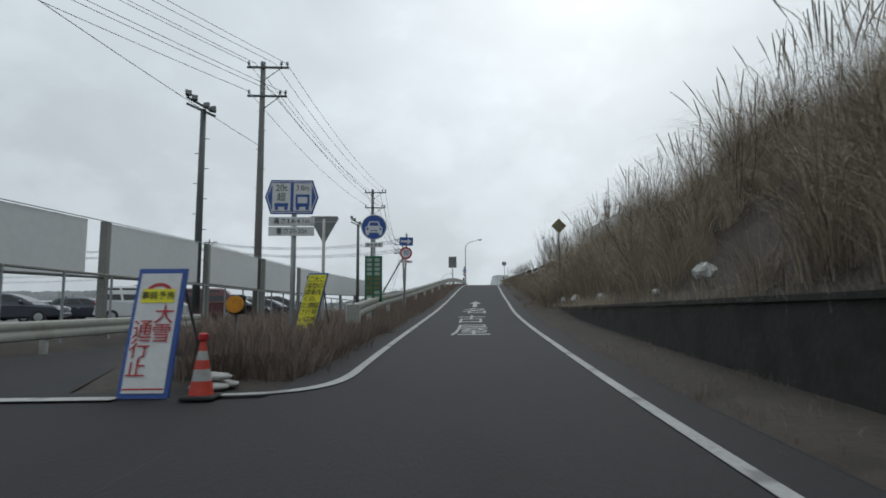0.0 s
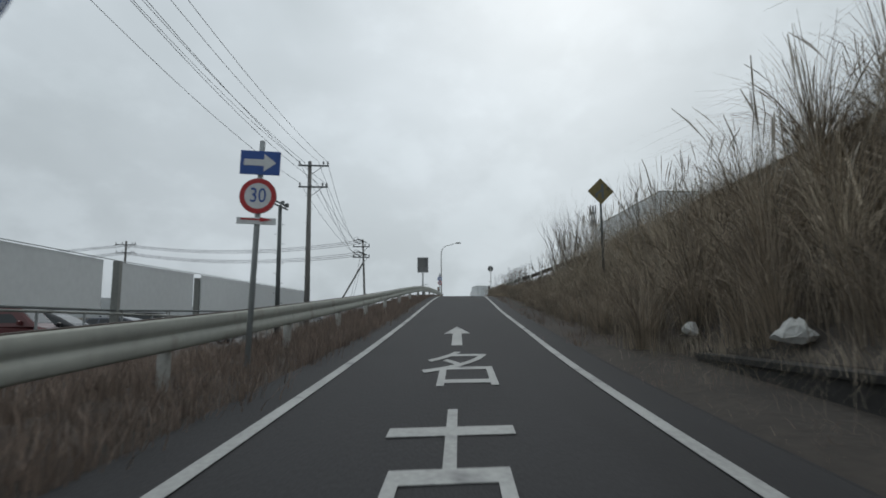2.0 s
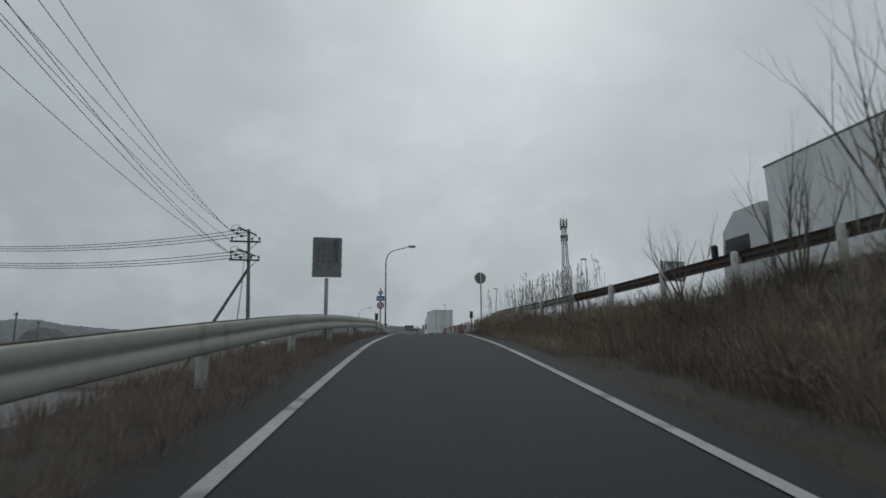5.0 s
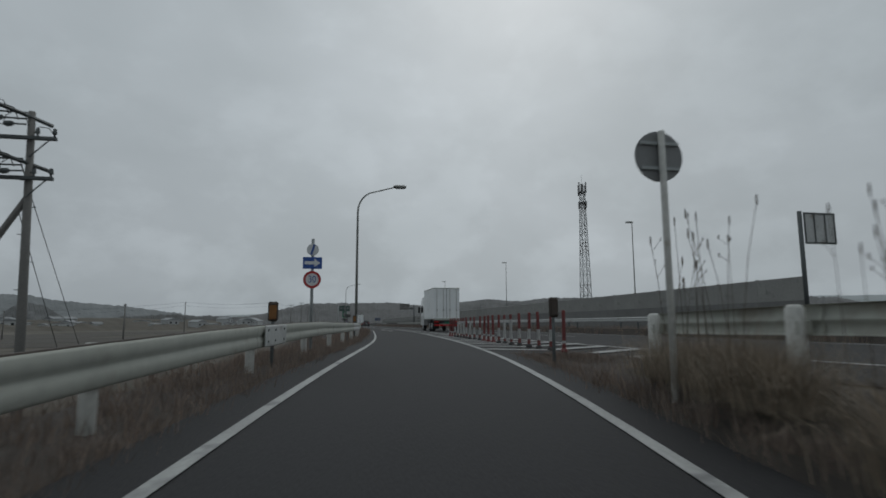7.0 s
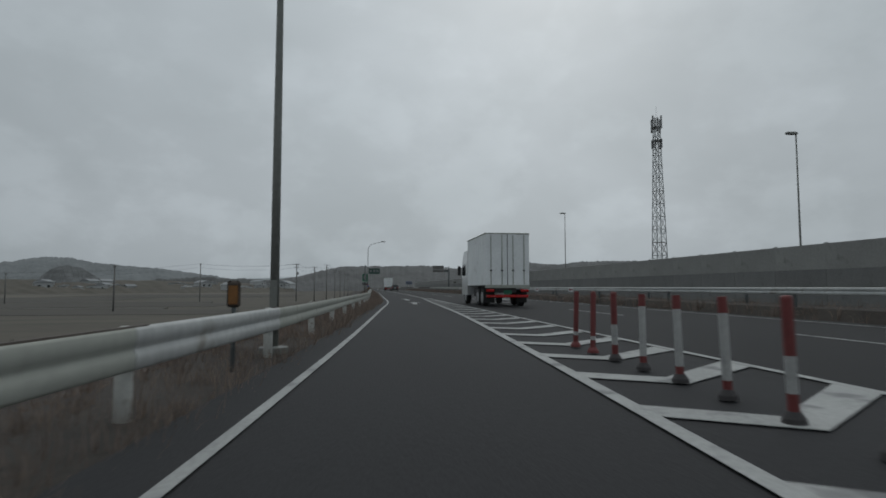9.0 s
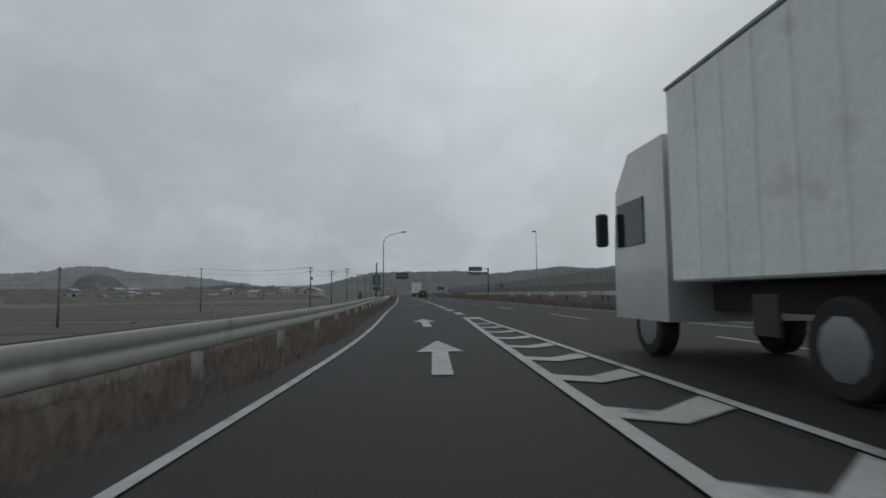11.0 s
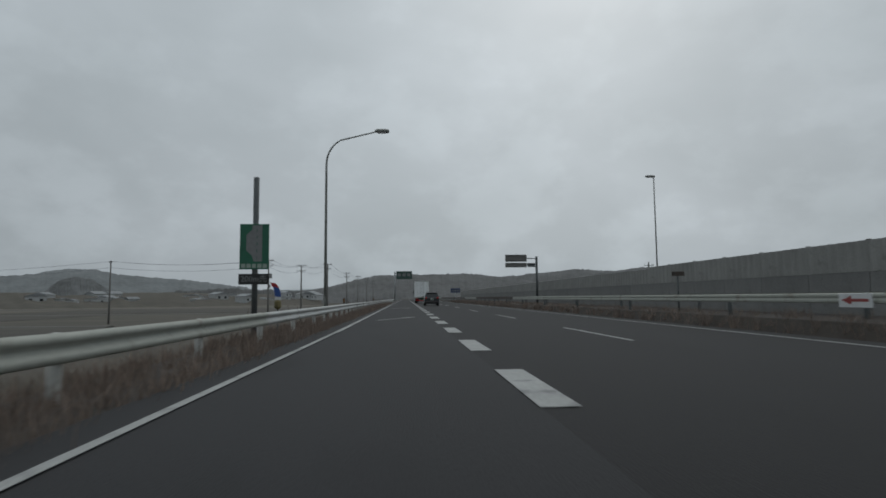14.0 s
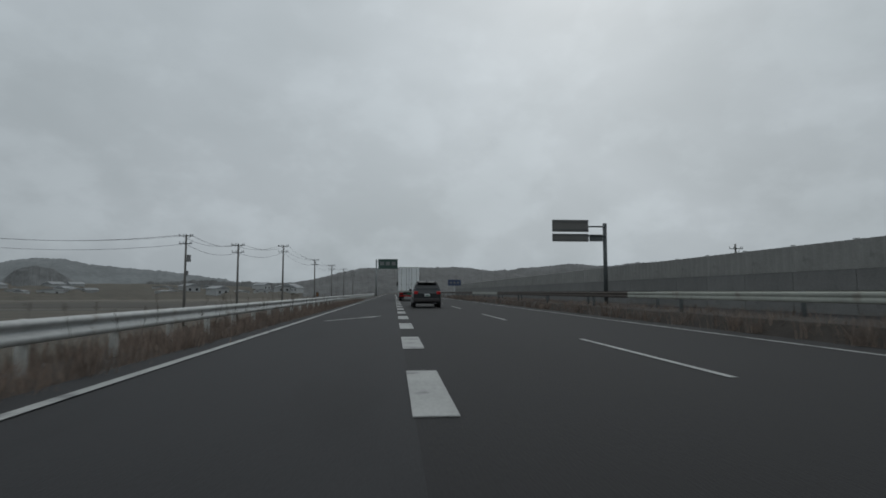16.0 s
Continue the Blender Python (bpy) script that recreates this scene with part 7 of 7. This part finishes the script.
for k in range(90):
    y = rg.uniform(-90, -83.8)
    weed_spots.append((rg.uniform(-3.5, -2.95), y, main_z(y) - 0.08, rg.uniform(0.4, 0.9)))
weed_spots = [(x, y, z, q * (0.62 if -118 < y < -62 and x < -3 else 0.9)) for x, y, z, q in weed_spots]
blades("dry_weeds", weed_spots, WEED, 0.40, 18, 0.42, 0.016, 0.7, 3, "short dry brown grass and weeds on the verges", "grass", 3)

slope_spots = []
for k in range(2600):
    y = rg.uniform(-136, -68)
    edge = left_x(y) - 2.6
    x = edge - rg.random() * 6.0
    slope_spots.append((x, y, max(FIELD_Z, surface_z(y) - 0.1 - (edge + 1.3 - x) / 1.5) - 0.03, rg.uniform(0.5, 1.4)))
for k in range(4200):
    y = rg.uniform(-68, 110)
    edge = left_x(y) - 2.4
    x = edge - rg.random() ** 1.2 * 11
    slope_spots.append((x, y, max(FIELD_Z, -0.1 - (edge + 1.3 - x) / 1.5) - 0.03, rg.uniform(0.4, 1.0)))
blades("embankment_grass", slope_spots, WEED, 0.6, 14, 0.5, 0.02, 0.7, 3, "dry brown grass on the embankment slope", "grass", 4)

# tall weed stalks with dark seed heads


def seed_head(s, p, r, tall=1.0):
    x, y, z = p
    s.loft([[(x + r * w * math.cos(a), y + r * w * math.sin(a), z + r * tall * d) for a in (0.3, 1.56, 2.8, 4.1, 5.3)] for d, w in ((-0.7, 0.35), (0.0, 1.0), (0.6, 0.8), (1.0, 0.25))])


def stalk(s, at, height, r, umbel=False):
    x, y, z = at
    lx, ly = r.uniform(-0.12, 0.12), r.uniform(-0.12, 0.12)
    p = lambda f: (x + lx * f * f * height, y + ly * f * f * height, z + height * f)
    s.tube([p(0), p(0.35), p(0.7), p(1.0)], [0.005, 0.0045, 0.0035, 0.003], 4)
    seed_head(s, p(1.0), 0.009, 1.0 if umbel else 7.0)
    for k in range(12 if umbel else r.randint(0, 3)):
        f = r.uniform(0.7, 0.97)
        a, q = r.uniform(0, 6.283), (r.uniform(0.12, 0.3) if umbel else r.uniform(0.03, 0.09))
        b = p(f)
        tip = (b[0] + q * math.cos(a), b[1] + q * math.sin(a), b[2] + q * r.uniform(0.7, 1.7))
        s.tube([b, tip], [0.003, 0.002], 3)
        seed_head(s, tip, r.uniform(0.010, 0.017) if umbel else r.uniform(0.004, 0.008), 1.0 if umbel else 4.0)


rs = random.Random(77)
s = Shape()
for k in range(340):
    y = -99.5 + 7.4 * rs.random() if k > 13 else rs.uniform(-91.2, -90.2)
    x = rs.uniform(right_x(y) + 1.6, -3.75) if k > 310 else rs.uniform(-4.9, -3.8) if k > 13 else rs.uniform(-5.0, -4.6)
    stalk(s, (x, y, bank_z(x, y) - 0.05), rs.uniform(0.9, 1.85) * (1.0 if x > -5.0 else 0.6), rs)
for x, y, h in ((-4.2, -93.9, 2.1), (-4.3, -93.6, 1.75), (-4.35, -94.3, 1.5)):
    stalk(s, (x, y, bank_z(x, y)), h, rs, True)
tagged(part("weed_stalks", s, TWIG), "thin dead weed stalks with dark seed heads on the bank", "weeds", kind="stuff")
s = Shape()
for k in range(150):
    y = 37 + 50 * rs.random() ** 1.3
    x = left_x(y) - 0.75 - rs.random() * 1.2
    stalk(s, (x, y, -0.15), rs.uniform(0.65, 1.1), rs)
for k in range(26):
    y = rs.uniform(-80, 30)
    stalk(s, (left_x(y) - 1.8 - rs.random() * 0.8, y, -0.25), rs.uniform(0.6, 1.0), rs)
tagged(part("weed_stalks", s, TWIG), "thin dead weed stalks behind the verge guard rail", "weeds", kind="stuff")


def bare_shrub(at, height, stems, seed, label):
    """A leafless shrub: tapered stems that fork twice."""
    base = thing("bare_shrub", at, label, "shrub", "bare shrubs")
    r = random.Random(seed)
    for k in range(stems):
        s = Shape()
        a = r.uniform(0, 6.283)
        tilt = r.uniform(0.12, 0.8)
        hh = height * r.uniform(0.7, 1.0)

        def grow(p, d, length, rad, depth):
            pts, rads = [p], [rad]
            q, v = Vector(p), Vector(d).normalized()
            for i in range(4):
                v = (v + Vector((r.uniform(-0.12, 0.12), r.uniform(-0.12, 0.12), r.uniform(0.0, 0.14)))).normalized()
                q = q + v * (length / 4)
                pts.append(tuple(q))
                rads.append(rad * (1 - 0.2 * (i + 1)))
                if depth < 2 and i >= 1:
                    for _ in range(2 if depth == 0 else 1):
                        side = Vector((r.uniform(-1, 1), r.uniform(-1, 1), r.uniform(0.2, 0.9)))
                        grow(tuple(q), v * 0.9 + side * 0.55, length * r.uniform(0.3, 0.5), rads[-1] * 0.65, depth + 1)
            s.tube(pts, rads, 5)
        grow((r.uniform(-0.2, 0.2), r.uniform(-0.2, 0.2), -0.1), (math.cos(a) * tilt, math.sin(a) * tilt, 1), hh, 0.022, 0)
        part("stem", s, TWIG, base)
    return base


for i, (x, y, h, n) in enumerate(((-5.0, -111.5, 4.1, 14), (-4.7, -109.2, 3.8, 12), (-5.3, -113.8, 3.2, 10), (-4.6, -107.0, 2.6, 8), (-8.2, -134.5, 2.6, 8), (-7.4, -139.5, 3.4, 10), (-4.5, -104, 2.0, 7), (-5.6, -117, 2.4, 6), (-6.2, -129.5, 2.4, 8), (-5.0, -119.5, 3.0, 8))):
    bare_shrub((x, y, bank_z(x, y)), h * 0.82, n, 40 + i, "leafless grey-brown shrub with upright twigs in the dry grass")

# litter caught in the bank
for i, (x, y) in enumerate(((-10.9, -144.0), (-10.95, -142.2), (-9.6, -130.5), (-9.85, -133.1), (-10.4, -137.4), (-9.15, -128.0))):
    s = Shape()
    s.loft([[(0.22 * math.cos(a) * w * (1 + 0.6 * noise.noise((a * 1.3, i, z * 9))), 0.16 * math.sin(a) * w * (1 + 0.5 * noise.noise((a * 2, i + 3, z * 7))), z + 0.09 * noise.noise((a * 2.1, z * 9, i))) for a in [6.28318 * k / 14 for k in range(14)]] for z, w in ((0.0, 0.7), (0.05, 1.0), (0.1, 0.95), (0.15, 0.8), (0.2, 0.6), (0.24, 0.2))])
    ob = part("litter_bag", s, LITTER)
    ob.matrix_basis = pose(x, y, bank_z(x, y) + (0.22, 0.1, 0.16, 0.1, 0.1, 0.1)[i], 0, 0, 40 * i) @ Matrix.Scale((1.0, 0.45, 0.75, 1.0, 0.7, 0.6)[i], 4)
    tagged(ob, "crumpled pale plastic litter caught in the dry grass", "litter", "litter")
